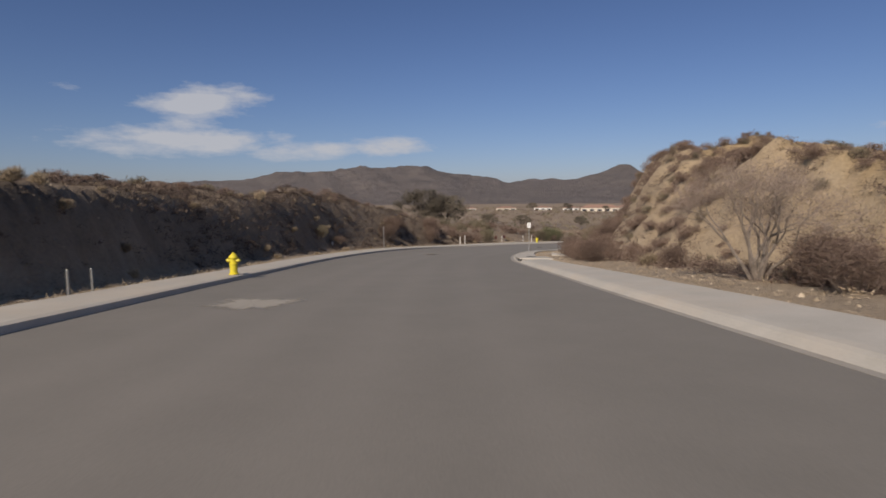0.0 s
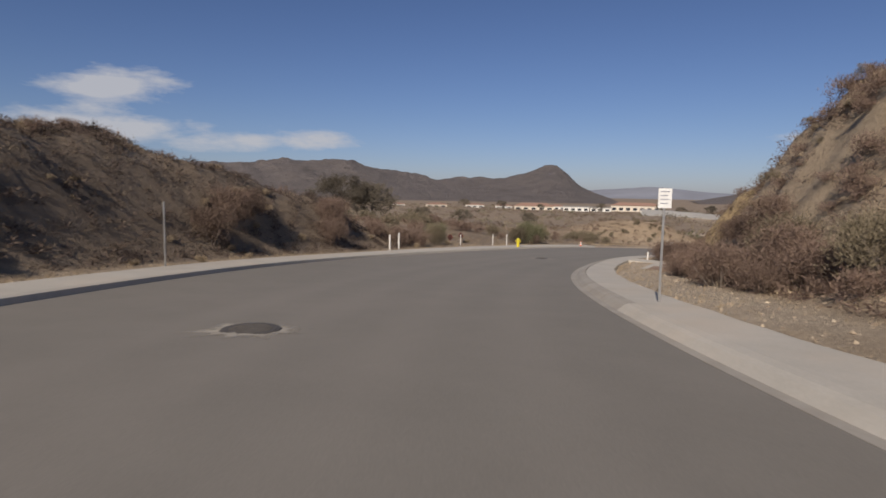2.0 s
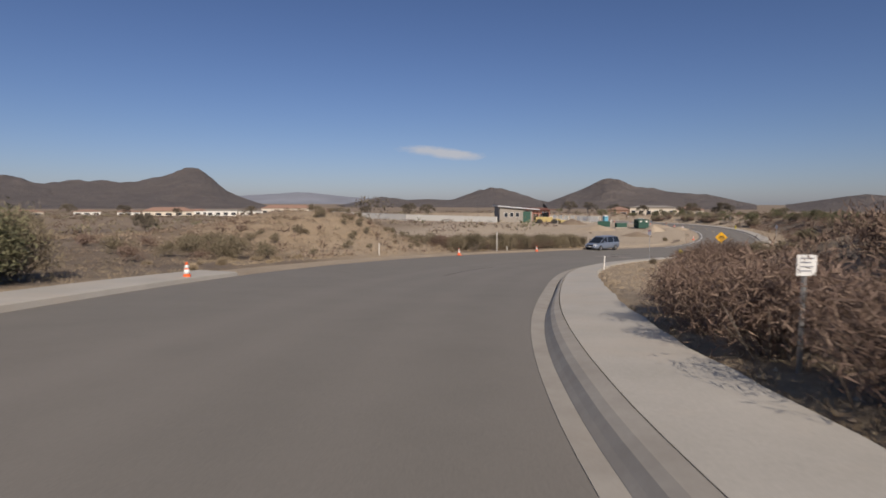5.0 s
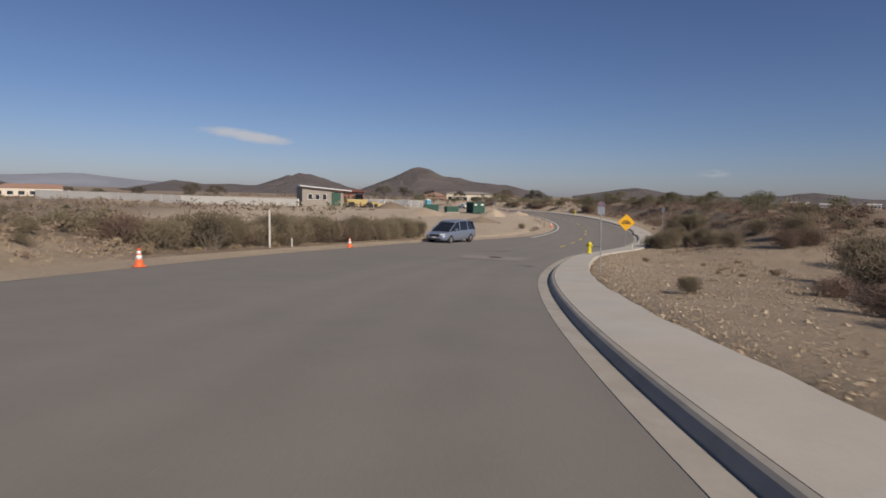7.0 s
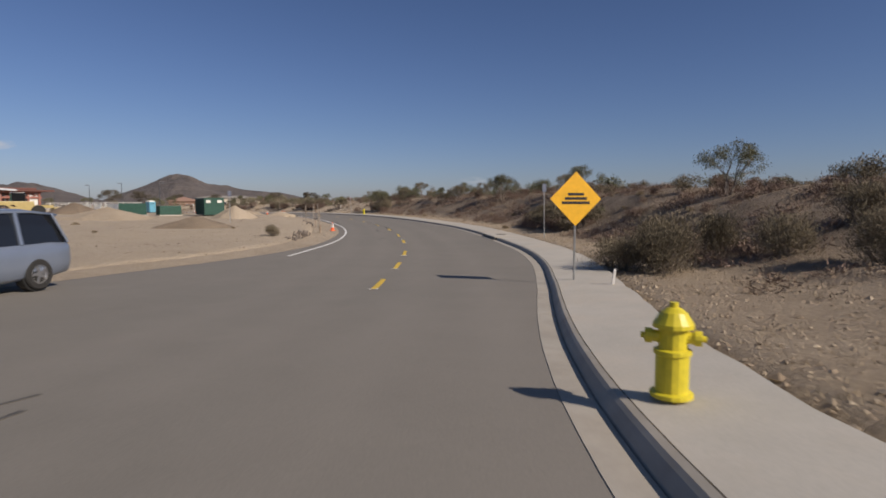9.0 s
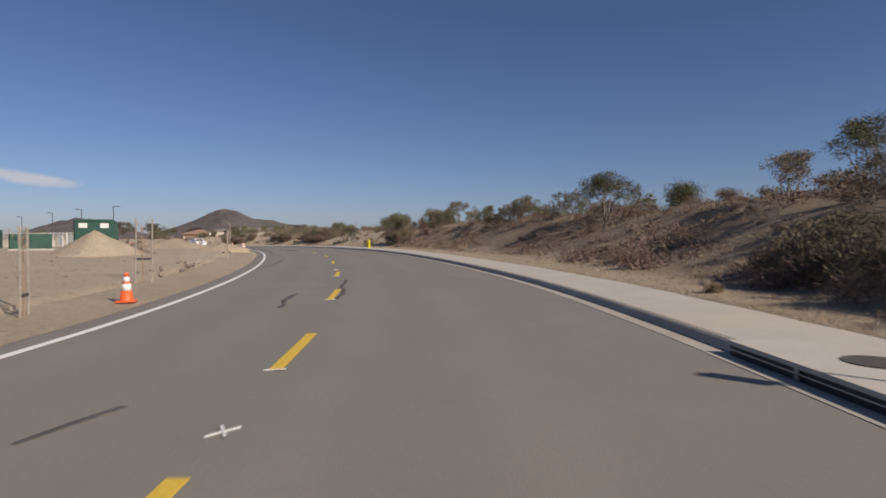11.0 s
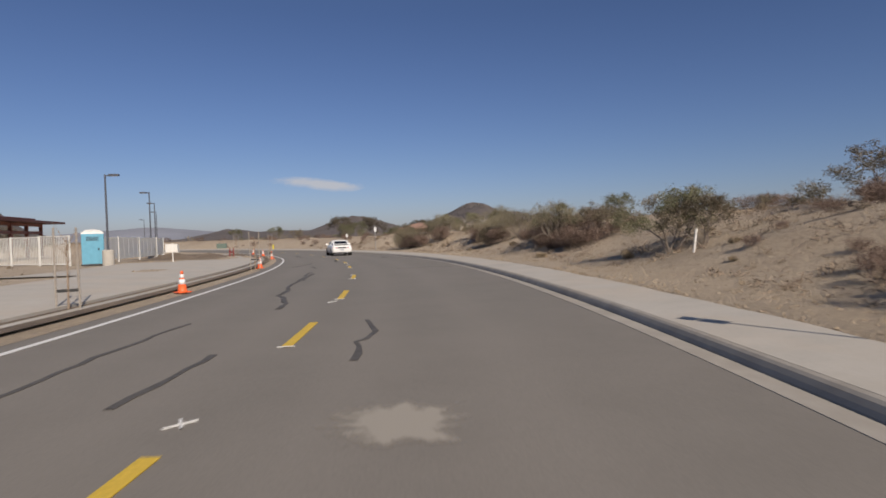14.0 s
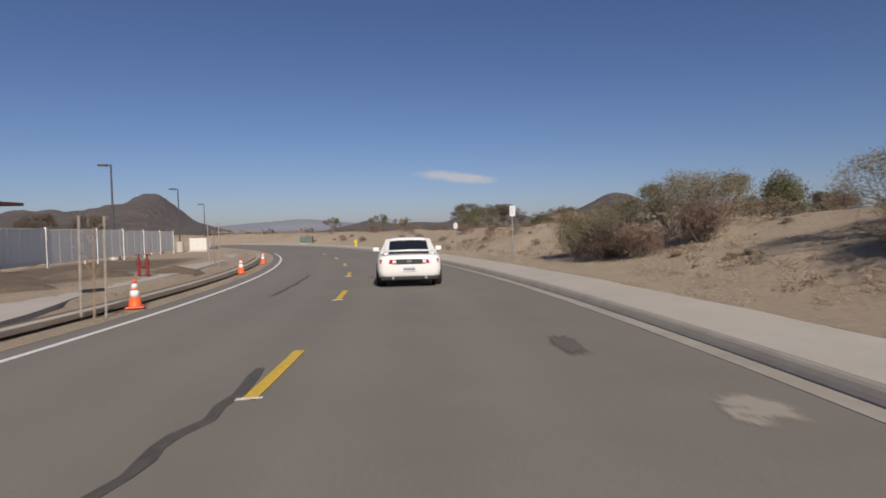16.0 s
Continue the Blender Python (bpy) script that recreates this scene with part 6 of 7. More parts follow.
def rock_face(u0, u1, lo, hi):
    """A cracked, upright skin of rock standing a little proud of the hillside."""
    nu, nh = 190, 44
    U, H = np.meshgrid(np.linspace(u0, u1, nu), np.linspace(0, 1, nh))
    off = KERB(U) + WALK(U) + lo + (hi - lo) * H
    px = np.interp(U, US, LINE[:, 0]) + np.interp(U, US, RIGHT[:, 0]) * off
    py = np.interp(U, US, LINE[:, 1]) + np.interp(U, US, RIGHT[:, 1]) * off
    z = relief(px.ravel(), py.ravel())[0].reshape(px.shape)
    along = U * 15.5
    p = along * 2.1 + 0.35 * np.sin(z * 1.9 + along * 0.6) + 0.2 * np.sin(z * 4.3)
    a = np.floor(p)
    q = z * 0.55 + 0.45 * np.sin(a * 2.7) + 0.25 * np.sin(along * 1.4)
    b = np.floor(q)
    lot_of = np.modf(np.abs(np.sin(a * 12.99 + b * 78.23) * 4375.85))[0]
    crack = np.minimum(np.minimum(p - a, 1 - p + a), 1.4 * np.minimum(q - b, 1 - q + b))
    blocks = 1.1 * lot_of + 0.7 * smooth01(crack / 0.13) + 0.5 * (lot_of - 0.5) * (p - a)
    rim = np.clip(np.minimum(np.minimum(H, 1 - H) * 5, np.minimum(U - u0, u1 - U) * 7), 0, 1)
    ragged = 0.25 * wobble(px, py, 1.3, 3.0)
    out = rim * (0.26 * blocks + ragged) - 0.14 * (1 - rim)
    px -= np.interp(U, US, RIGHT[:, 0]) * out
    py -= np.interp(U, US, RIGHT[:, 1]) * out
    z = z + 0.1 * out
    i = (np.arange(nh - 1)[:, None] * nu + np.arange(nu - 1)[None]).ravel()
    ob = mesh_object("rock_face", np.stack([px.ravel(), py.ravel(), z.ravel()], 1), np.stack([i, i + 1, i + nu + 1, i + nu], 1), ROCK)
    return tagged(ob, "yellow-brown cracked rock showing in the cut hillside", "rock face", kind="structure")


rock_face(4.28, 5.0, 3.6, 6.7)


# ---- plants ----
def leaf_material(name, cols, rough=0.75, through_light=0.25):
    def build(nt, bsdf):
        g = nt.nodes.new("ShaderNodeNewGeometry")
        o = nt.nodes.new("ShaderNodeObjectInfo")
        c = ramp(nt, g.outputs["Random Per Island"], [(i / (len(cols) - 1), k) for i, k in enumerate(cols)])
        hsv = nt.nodes.new("ShaderNodeHueSaturation")
        mr = nt.nodes.new("ShaderNodeMapRange")
        mr.inputs["To Min"].default_value, mr.inputs["To Max"].default_value = 0.7, 1.3
        nt.links.new(o.outputs["Random"], mr.inputs["Value"])
        nt.links.new(mr.outputs[0], hsv.inputs["Value"])
        nt.links.new(c, hsv.inputs["Color"])
        nt.links.new(hsv.outputs[0], bsdf.inputs["Base Color"])
        bsdf.inputs["Roughness"].default_value = rough
        bsdf.inputs["Specular IOR Level"].default_value = 0.2
    return material(name, build)


BROWN = leaf_material("dry_brown_twigs", [(0.095, 0.064, 0.052), (0.150, 0.104, 0.082), (0.235, 0.172, 0.132), (0.12, 0.080, 0.066)])
OLIVE = leaf_material("grey_olive_leaves", [(0.100, 0.085, 0.055), (0.165, 0.138, 0.092), (0.24, 0.20, 0.14), (0.13, 0.107, 0.072)])
GREEN = leaf_material("green_leaves", [(0.075, 0.078, 0.046), (0.125, 0.124, 0.070), (0.19, 0.18, 0.105), (0.10, 0.095, 0.058)])
# darker copy of the brown twigs: the left bank's shade put into colour
SHADE_CHAPARRAL = leaf_material("chaparral_shade_dark", [(0.055, 0.040, 0.034), (0.085, 0.062, 0.052), (0.13, 0.098, 0.08), (0.068, 0.049, 0.041)])
DRY = leaf_material("dry_brush", [(0.15, 0.112, 0.082), (0.21, 0.160, 0.117), (0.29, 0.228, 0.168), (0.18, 0.135, 0.098)])
STRAW = leaf_material("dry_grass", [(0.22, 0.168, 0.112), (0.31, 0.245, 0.165), (0.40, 0.325, 0.225), (0.25, 0.19, 0.128)])
BARK = simple("grey_bark", (0.20, 0.165, 0.135), 0.9, 0, 0.3, 9)


def quads_mesh(name, centres, ax1, ax2, mat):
    """Small pointed leaves about centres, spanned by two half axes."""
    n = len(centres)
    v = np.empty((n, 3, 3))
    v[:, 0], v[:, 1], v[:, 2] = centres - ax1 - ax2, centres - ax1 * 0.6 + ax2, centres + ax1
    me = bpy.data.meshes.new(name)
    me.vertices.add(3 * n)
    me.vertices.foreach_set("co", v.reshape(-1))
    me.loops.add(3 * n)
    me.loops.foreach_set("vertex_index", np.arange(3 * n, dtype=np.int32))
    me.polygons.add(n)
    me.polygons.foreach_set("loop_start", np.arange(0, 3 * n, 3, dtype=np.int32))
    me.update(calc_edges=True)
    me.materials.append(mat)
    return me


def rand_dirs(rng, n):
    d = rng.normal(size=(n, 3))
    return d / np.linalg.norm(d, axis=1)[:, None]


def crown_points(rng, n, lobes):
    """Points in and near the skin of lobes: (x, y, z, radius, squash)."""
    wts = np.array([l[3] ** 2 for l in lobes])
    pick = rng.choice(len(lobes), n, p=wts / wts.sum())
    d = rand_dirs(rng, n)
    L = np.array(lobes)[pick]
    r = L[:, 3] * (0.3 + 0.85 * rng.random(n) ** 0.75 + 0.25 * rng.random(n) ** 5) * (1 + 0.16 * np.sin(5 * d[:, 0] + 3 * d[:, 2] + pick) + 0.12 * np.sin(9 * d[:, 1] - 4 * d[:, 2]))
    return L[:, :3] + d * r[:, None] * np.stack([np.ones(n), np.ones(n), L[:, 4]], 1), d


def twigs_mesh(name, rng, n, spread_w, h, mat, thick=0.012):
    """Upright branching sticks from the root."""
    bm = bmesh.new()
    for _ in range(n):
        a, lean = rng.uniform(0, 6.28), rng.uniform(5, 48)
        ln = h * rng.uniform(0.55, 1.0)
        m = pose(rng.normal() * spread_w * 0.06, rng.normal() * spread_w * 0.06, -0.05) @ Matrix.Rotation(a, 4, "Z") @ Matrix.Rotation(radians(lean), 4, "X")
        add_lathe(bm, [(thick, 0), (thick * 0.7, ln * 0.5), (thick * 0.25, ln)], 4, m)
        for _ in range(2):
            m2 = m @ pose(0, 0, ln * rng.uniform(0.35, 0.7)) @ Matrix.Rotation(rng.uniform(0, 6.28), 4, "Z") @ Matrix.Rotation(radians(rng.uniform(15, 40)), 4, "X")
            add_lathe(bm, [(thick * 0.5, 0), (thick * 0.15, ln * 0.45)], 3, m2)
    me = bpy.data.meshes.new(name)
    bm.to_mesh(me)
    bm.free()
    me.materials.append(mat)
    return me


def shrub_variant(seed, mat, n, leaf, w, h, upright=0.5, lobes_n=7, twigs=16, thin=0.4):
    """Meshes of one shrub about w wide and h high: stems and foliage."""
    rng = np.random.default_rng(seed)
    lobes = []
    for _ in range(lobes_n):
        a, r = rng.uniform(0, 6.28), w * 0.28 * rng.random() ** 0.5
        rad = w * rng.uniform(0.16, 0.27)
        lobes.append((r * math.cos(a), r * math.sin(a), h * rng.uniform(0.28, 0.72), rad, min(1.3, h / w * rng.uniform(0.9, 1.3))))
    c, d = crown_points(rng, n, lobes)
    c[:, 2] = np.maximum(c[:, 2], 0.02 + 0.1 * rng.random(n))
    ax = rand_dirs(rng, n) * (1 - upright) + d * upright * 0.6 + np.array([0, 0, upright])
    ax /= np.linalg.norm(ax, axis=1)[:, None]
    side = np.cross(ax, rand_dirs(rng, n))
    side /= np.linalg.norm(side, axis=1)[:, None]
    s = leaf * rng.uniform(0.6, 1.5, n)[:, None]
    return twigs_mesh("stem", rng, twigs, w, h * 0.8, BARK), quads_mesh("foliage", c, ax * s * 1.5, side * s * thin, mat)


SHRUBS = {
    "brown": [shrub_variant(s, BROWN, 7600, 0.033, 1.6, 1.05, 0.35, 20, 26, 0.15) for s in (1, 2, 3, 11)],
    "olive": [shrub_variant(s, OLIVE, 11000, 0.022, 1.6, 1.25, 0.6, 20, 34, 0.30) for s in (4, 5, 6)],
    "green": [shrub_variant(s, GREEN, 9500, 0.026, 1.8, 1.6, 0.4, 18, 20, 0.45) for s in (7, 8)],
    "straw": [shrub_variant(s, STRAW, 1500, 0.05, 0.9, 0.5, 0.75, 8, 8, 0.18) for s in (9, 10)],
}
FEW = {k: [shrub_variant(40 + s, m, n, lf, w, h, 0.5, 12, 0, th)[1] for s in range(2)] for k, m, n, lf, w, h, th in (
    ("brown", BROWN, 1300, 0.038, 1.6, 1.0, 0.25), ("olive", OLIVE, 1300, 0.036, 1.6, 1.2, 0.36), ("green", GREEN, 1200, 0.042, 1.8, 1.6, 0.5), ("straw", STRAW, 320, 0.08, 0.9, 0.5, 0.2))}
FAR = {k: [shrub_variant(60 + s, m, n, lf, w, h, 0.2, 12, 0, th)[1] for s in range(2)] for k, m, n, lf, w, h, th in (
    ("brown", BROWN, 650, 0.052, 1.6, 1.0, 0.40), ("olive", OLIVE, 650, 0.052, 1.6, 1.2, 0.45), ("green", GREEN, 650, 0.058, 1.8, 1.6, 0.6), ("straw", STRAW, 160, 0.10, 0.9, 0.5, 0.2))}
LABELS = {"brown": "dry reddish-brown scrub bush on the bare earth", "olive": "grey-olive sagebrush on the bare earth", "green": "dark green leafy bush on the slope", "straw": "tuft of dry straw-coloured brush"}
shrub_first = {}
prng = random.Random(11)


def shrub(kind, x, y, size, flat=1.0, sink=0.06):
    key = (kind, prng.randrange(len(SHRUBS[kind])))
    m = Matrix.Translation((x, y, on_ground(x, y) - sink * size)) @ pose(0, 0, 0, prng.uniform(-6, 6), prng.uniform(-6, 6), prng.uniform(0, 360))
    root = new("shrub")
    root.empty_display_size = 0.2
    root.matrix_basis = m @ Matrix.Diagonal((size, size * prng.uniform(0.85, 1.15), size * flat * prng.uniform(0.8, 1.15), 1))
    tagged(root, LABELS[kind], "shrub", kind + " shrubs")
    for nm, me in zip(("stem", "foliage"), SHRUBS[kind][key[1]]):
        new(nm, me).parent = root
    return root


def shrub_at(kind, u, off, size, flat=1.0):
    p = at(u, off)
    return shrub(kind, p.x, p.y, size, flat)


# bushes that stand out one by one: kind, station, offset, size
for k, u, o, s in (("brown", 2.09, 6.6, 1.25), ("brown", 2.25, 7.1, 1.35), ("brown", 1.94, 7.3, 1.1), ("straw", 1.45, 8.3, 1.4), ("brown", 1.35, 8.7, 1.0), ("brown", 2.19, 8.1, 1.5), ("brown", 1.79, 7.3, 1.2),
                   ("brown", 3.6, 6.3, 1.1), ("brown", 3.7, 6.0, 1.1), ("brown", 3.8, 6.6, 1.3), ("brown", 3.93, 7.1, 1.3), ("brown", 4.14, 7.2, 0.85), ("brown", 4.28, 7.2, 0.8), ("brown", 4.4, 7.2, 0.75), ("brown", 4.52, 7.0, 0.8), ("brown", 4.62, 6.8, 0.8), ("brown", 3.55, 8.4, 1.2), ("brown", 3.72, 8.4, 1.2), ("brown", 3.9, 8.5, 1.0), ("olive", 3.31, 8.3, 1.5), ("brown", 3.6, 8.8, 1.5), ("brown", 4.05, 8.2, 0.9),
                   ("brown", 5.2, 3.7, 1.2), ("brown", 5.05, 4.0, 1.3), ("brown", 4.95, 4.5, 1.3), ("brown", 4.9, 5.1, 1.0), ("brown", 4.8, 5.8, 0.9), ("brown", 5.35, 3.5, 1.2), ("brown", 5.5, 3.4, 1.2), ("brown", 5.65, 3.4, 1.1), ("brown", 5.8, 3.5, 1.0), ("brown", 5.1, 5.0, 1.3), ("brown", 5.3, 4.5, 1.3), ("brown", 5.5, 4.4, 1.3), ("brown", 5.7, 4.4, 1.2), ("brown", 5.95, 4.4, 1.1), ("brown", 4.62, 6.1, 0.9),
                   ("brown", 3.3, 7.4, 1.5), ("brown", 3.18, 7.8, 1.6), ("brown", 3.05, 8.2, 1.6), ("olive", 2.9, 8.5, 1.4), ("brown", 2.75, 8.8, 1.5), ("brown", 2.6, 9.2, 1.4), ("brown", 3.2, 6.3, 1.2), ("brown", 3.35, 6.9, 1.2), ("brown", 3.05, 6.8, 1.0), ("brown", 1.81, 6.4, 1.1), ("brown", 1.68, 6.6, 1.0), ("olive", 10.15, 4.8, 1.1), ("olive", 10.1, 5.6, 1.2), ("olive", 10.2, 6.3, 1.3),
                   ("olive", 2.53, -11.6, 0.8), ("brown", 2.7, -11.4, 0.8), ("brown", 3.38, -12.2, 1.5), ("brown", 3.5, -12.8, 1.5), ("brown", 3.62, -13.1, 1.4), ("brown", 4.09, -13.3, 1.5), ("brown", 4.2, -13.9, 1.4), ("brown", 4.0, -12.2, 1.5), ("brown", 4.1, -13.0, 1.5),
                   ("brown", 4.42, -13.2, 1.4), ("brown", 4.5, -12.0, 1.4), ("brown", 4.6, -11.4, 1.3), ("olive", 4.85, -12.2, 1.4), ("green", 4.95, -12.8, 1.2), ("olive", 5.68, -11.6, 1.5), ("green", 5.78, -11.6, 1.5), ("green", 5.9, -12.2, 1.7), ("olive", 6.0, -12.6, 1.6), ("brown", 5.85, -11.3, 0.9),
                   ("olive", 7.84, 4.8, 0.45), ("olive", 8.25, 11.2, 1.4), ("olive", 8.0, 10.4, 1.3), ("brown", 8.3, 12.6, 1.6), ("brown", 8.05, 11.8, 1.5), ("brown", 7.8, 9.6, 1.3),
                   ("olive", 10.4, 7.4, 1.1), ("olive", 10.28, 8.4, 1.2), ("olive", 10.1, 9.0, 1.2), ("olive", 9.95, 10.0, 1.15), ("olive", 10.2, 12.0, 1.2), ("olive", 9.94, 14.0, 1.5), ("brown", 9.72, 12.8, 1.3), ("brown", 9.8, 14.2, 1.5),
                   ("brown", 6.95, 7.2, 1.1), ("brown", 7.05, 8.2, 1.5), ("brown", 7.12, 6.9, 1.1), ("brown", 7.2, 7.7, 1.5), ("brown", 7.35, 7.3, 1.4), ("brown", 7.3, 9.2, 1.7), ("brown", 7.45, 8.3, 1.6), ("brown", 7.6, 8.6, 1.4), ("brown", 7.5, 9.8, 1.7), ("brown", 7.75, 9.9, 1.2), ("brown", 7.9, 10.6, 1.5), ("brown", 8.1, 11.0, 1.5), ("brown", 7.85, 12.0, 1.6), ("brown", 7.9, 8.4, 0.7), ("brown", 7.68, 7.6, 0.8), ("olive", 11.28, -8.3, 0.55), ("brown", 9.3, -13.8, 1.2),
                   ("brown", 0.80, 8.9, 1.3), ("brown", 0.72, 8.5, 1.1), ("brown", 0.86, 9.4, 1.3), ("olive", 14.2, 8.8, 1.4), ("brown", 14.3, 9.1, 1.4), ("brown", 14.06, 8.5, 1.0), ("olive", 14.1, 9.3, 1.3), ("brown", 17.14, 7.4, 1.3), ("brown", 17.05, 7.9, 1.2), ("brown", 17.24, 8.4, 1.4), ("olive", 17.3, 7.6, 1.5), ("brown", 16.98, 9.4, 1.3),
                   ("brown", 16.62, 10.3, 1.3), ("olive", 16.45, 9.9, 1.4), ("brown", 16.32, 9.7, 1.3), ("brown", 15.94, 9.6, 1.1), ("brown", 15.88, 9.3, 1.15), ("brown", 15.8, 9.2, 1.1), ("brown", 15.72, 9.6, 1.2), ("brown", 15.64, 9.4, 1.1), ("olive", 15.9, 10.4, 1.1)):
    shrub_at(k, u, o, s)

LOOSE = []
# scatter: kind, stations, offsets, count, sizes
for k, u0, u1, o0, o1, n, s0, s1 in (
        ("brown", 1.3, 3.3, -26, -14.5, 80, 0.4, 0.8), ("brown", -1.0, 1.3, -26, -13.5, 22, 0.4, 0.8), ("olive", -0.5, 3.2, -30, -18, 26, 0.5, 1.1), ("straw", -0.5, 3.5, -14, -9.0, 60, 0.35, 0.9), ("straw", -0.5, 3.3, -27, -12, 50, 0.5, 1.1),
        ("brown", 3.3, 6.8, -60, -16, 90, 0.8, 2.0), ("olive", 3.3, 6.8, -60, -20, 50, 0.8, 2.0), ("straw", 3.6, 6.8, -18, -10.8, 40, 0.4, 0.9),
        ("olive", 6.7, 10.1, -20, -13.6, 130, 0.8, 1.4), ("olive", 8.15, 9.9, -16.5, -13.4, 70, 1.0, 1.5), ("brown", 8.15, 9.9, -17.0, -13.6, 50, 1.0, 1.5), ("green", 8.3, 10.0, -24, -14.0, 26, 0.5, 0.85), ("brown", 6.7, 10.1, -30, -13.8, 70, 0.6, 1.2), ("straw", 6.6, 9.9, -15, -12.6, 40, 0.4, 0.8),
        ("brown", -0.6, 6.0, 11, 38, 150, 0.5, 1.2), ("olive", 0.0, 5.0, 9.5, 26, 190, 0.22, 0.6), ("brown", 0.2, 4.2, 9, 22, 160, 0.2, 0.55), ("brown", 0.4, 3.4, 13, 19, 60, 0.5, 0.9), ("brown", 1.7, 3.9, 7.4, 15, 150, 0.45, 0.95), ("straw", -0.6, 6.0, 7.5, 30, 90, 0.5, 1.1), ("brown", 4.7, 6.1, 5.5, 9, 20, 0.7, 1.1),
        ("brown", 6.4, 9.6, 13, 60, 80, 0.7, 1.7), ("olive", 6.4, 9.8, 15, 70, 50, 0.7, 1.8), ("straw", 6.3, 9.8, 4.6, 24, 50, 0.25, 0.6),
        ("olive", 9.9, 12.3, 14, 24, 40, 0.6, 1.2), ("olive", 11.35, 11.75, 8.0, 10.6, 16, 0.7, 1.15), ("brown", 11.35, 11.8, 7.6, 10.5, 14, 0.6, 1.0), ("brown", 10.2, 15, 7.4, 15, 110, 0.35, 0.8), ("brown", 10.2, 17, 13, 26, 120, 0.6, 1.3), ("olive", 12, 17.5, 13.5, 28, 60, 0.6, 1.2), ("green", 12, 20, 16, 34, 40, 0.9, 1.5),
        ("straw", 10.5, 19, 6.2, 20, 90, 0.3, 0.8), ("olive", 15.7, 17.3, 11.5, 16, 16, 0.6, 1.0), ("brown", 15.6, 16.1, 9.4, 13, 20, 0.7, 1.2), ("brown", 17.3, 21.5, 7, 22, 40, 0.4, 1.0), ("straw", 11, 20, -24, -11, 18, 0.3, 0.6)):
    for _ in range(n):
        u, o, s = prng.uniform(u0, u1), prng.uniform(o0, o1), prng.uniform(s0, s1)
        if o < -11 and 7.0 < u < 8.1 and o > -26:
            s *= 0.45
        p = at(u, o)
        LOOSE.append((abs(o - (KERB(u) if o > 0 else EDGE(u))) / s, k, p.x, p.y, s))
LOOSE.sort()
count = dict.fromkeys(LABELS, 0)
REST = {k: [] for k in LABELS}
LIMIT = {"brown": 30, "olive": 32, "green": 20, "straw": 70}
for near, k, x, y, s in LOOSE:
    if count[k] < LIMIT[k]:
        count[k] += 1
        shrub(k, x, y, s)
    else:
        REST[k].append((x, y, s, near))


def joined(kind, places):
    """The scrub farther off, in one mesh."""
    rng = np.random.default_rng(77)
    xy = np.array([(x, y) for x, y, _, _ in places])
    z, _, _ = relief(xy[:, 0], xy[:, 1])
    out = []
    for (x, y, s, near), zz in zip(places, z):
        me = (FEW if near * s < 15 else FAR)[kind][rng.integers(2)]
        v = np.empty(len(me.vertices) * 3)
        me.vertices.foreach_get("co", v)
        v = v.reshape(-1, 3) * np.array([s, s, s * rng.uniform(0.75, 1.15)])
        a = rng.uniform(0, 6.28)
        out.append(np.stack([v[:, 0] * math.cos(a) - v[:, 1] * math.sin(a) + x, v[:, 0] * math.sin(a) + v[:, 1] * math.cos(a) + y, v[:, 2] + zz - 0.05 * s], 1))
    v = np.concatenate(out)
    return stuff("scrub", v, 3, {"brown": BROWN, "olive": OLIVE, "green": GREEN, "straw": STRAW}[kind], "spread of " + LABELS[kind])


def stuff(name, me_verts, faces_n, mat, label):
    n = len(me_verts) // faces_n
    me = bpy.data.meshes.new(name)
    me.vertices.add(len(me_verts))
    me.vertices.foreach_set("co", np.asarray(me_verts, np.float32).reshape(-1))
    me.loops.add(len(me_verts))
    me.loops.foreach_set("vertex_index", np.arange(len(me_verts), dtype=np.int32))
    me.polygons.add(n)
    me.polygons.foreach_set("loop_start", np.arange(0, len(me_verts), faces_n, dtype=np.int32))
    me.update(calc_edges=True)
    me.materials.append(mat)
    return tagged(new(name, me), label, name.replace("_", " "), kind="stuff")


for k in REST:
    joined(k, REST[k])


# ---- trees ----
def limb(bm, p, d, r, ln, depth, rng, tips):
    """A tapering branch that forks."""
    steps, q = 4, p.copy()
    ring_r = r
    for i in range(steps):
        nd = (d + Vector(rng.normal(size=3) * 0.16)).normalized()
        nq = q + nd * (ln / steps)
        m = Matrix.Translation(q) @ nd.to_track_quat("Z", "Y").to_matrix().to_4x4()
        add_lathe(bm, [(ring_r, -0.01), (ring_r * 0.88, ln / steps)], 5 if depth > 1 else 3, m)
        ring_r *= 0.86
        q, d = nq, nd
    if depth == 0:
        tips.append(q)
        return
    for _ in range(3 if depth > 1 else 2):
        nd = (d + Vector(rng.normal(size=3) * 0.55) + Vector((0, 0, 0.15))).normalized()
        limb(bm, q, nd, ring_r * 0.75, ln * 0.66, depth - 1, rng, tips)
    tips.append(q)


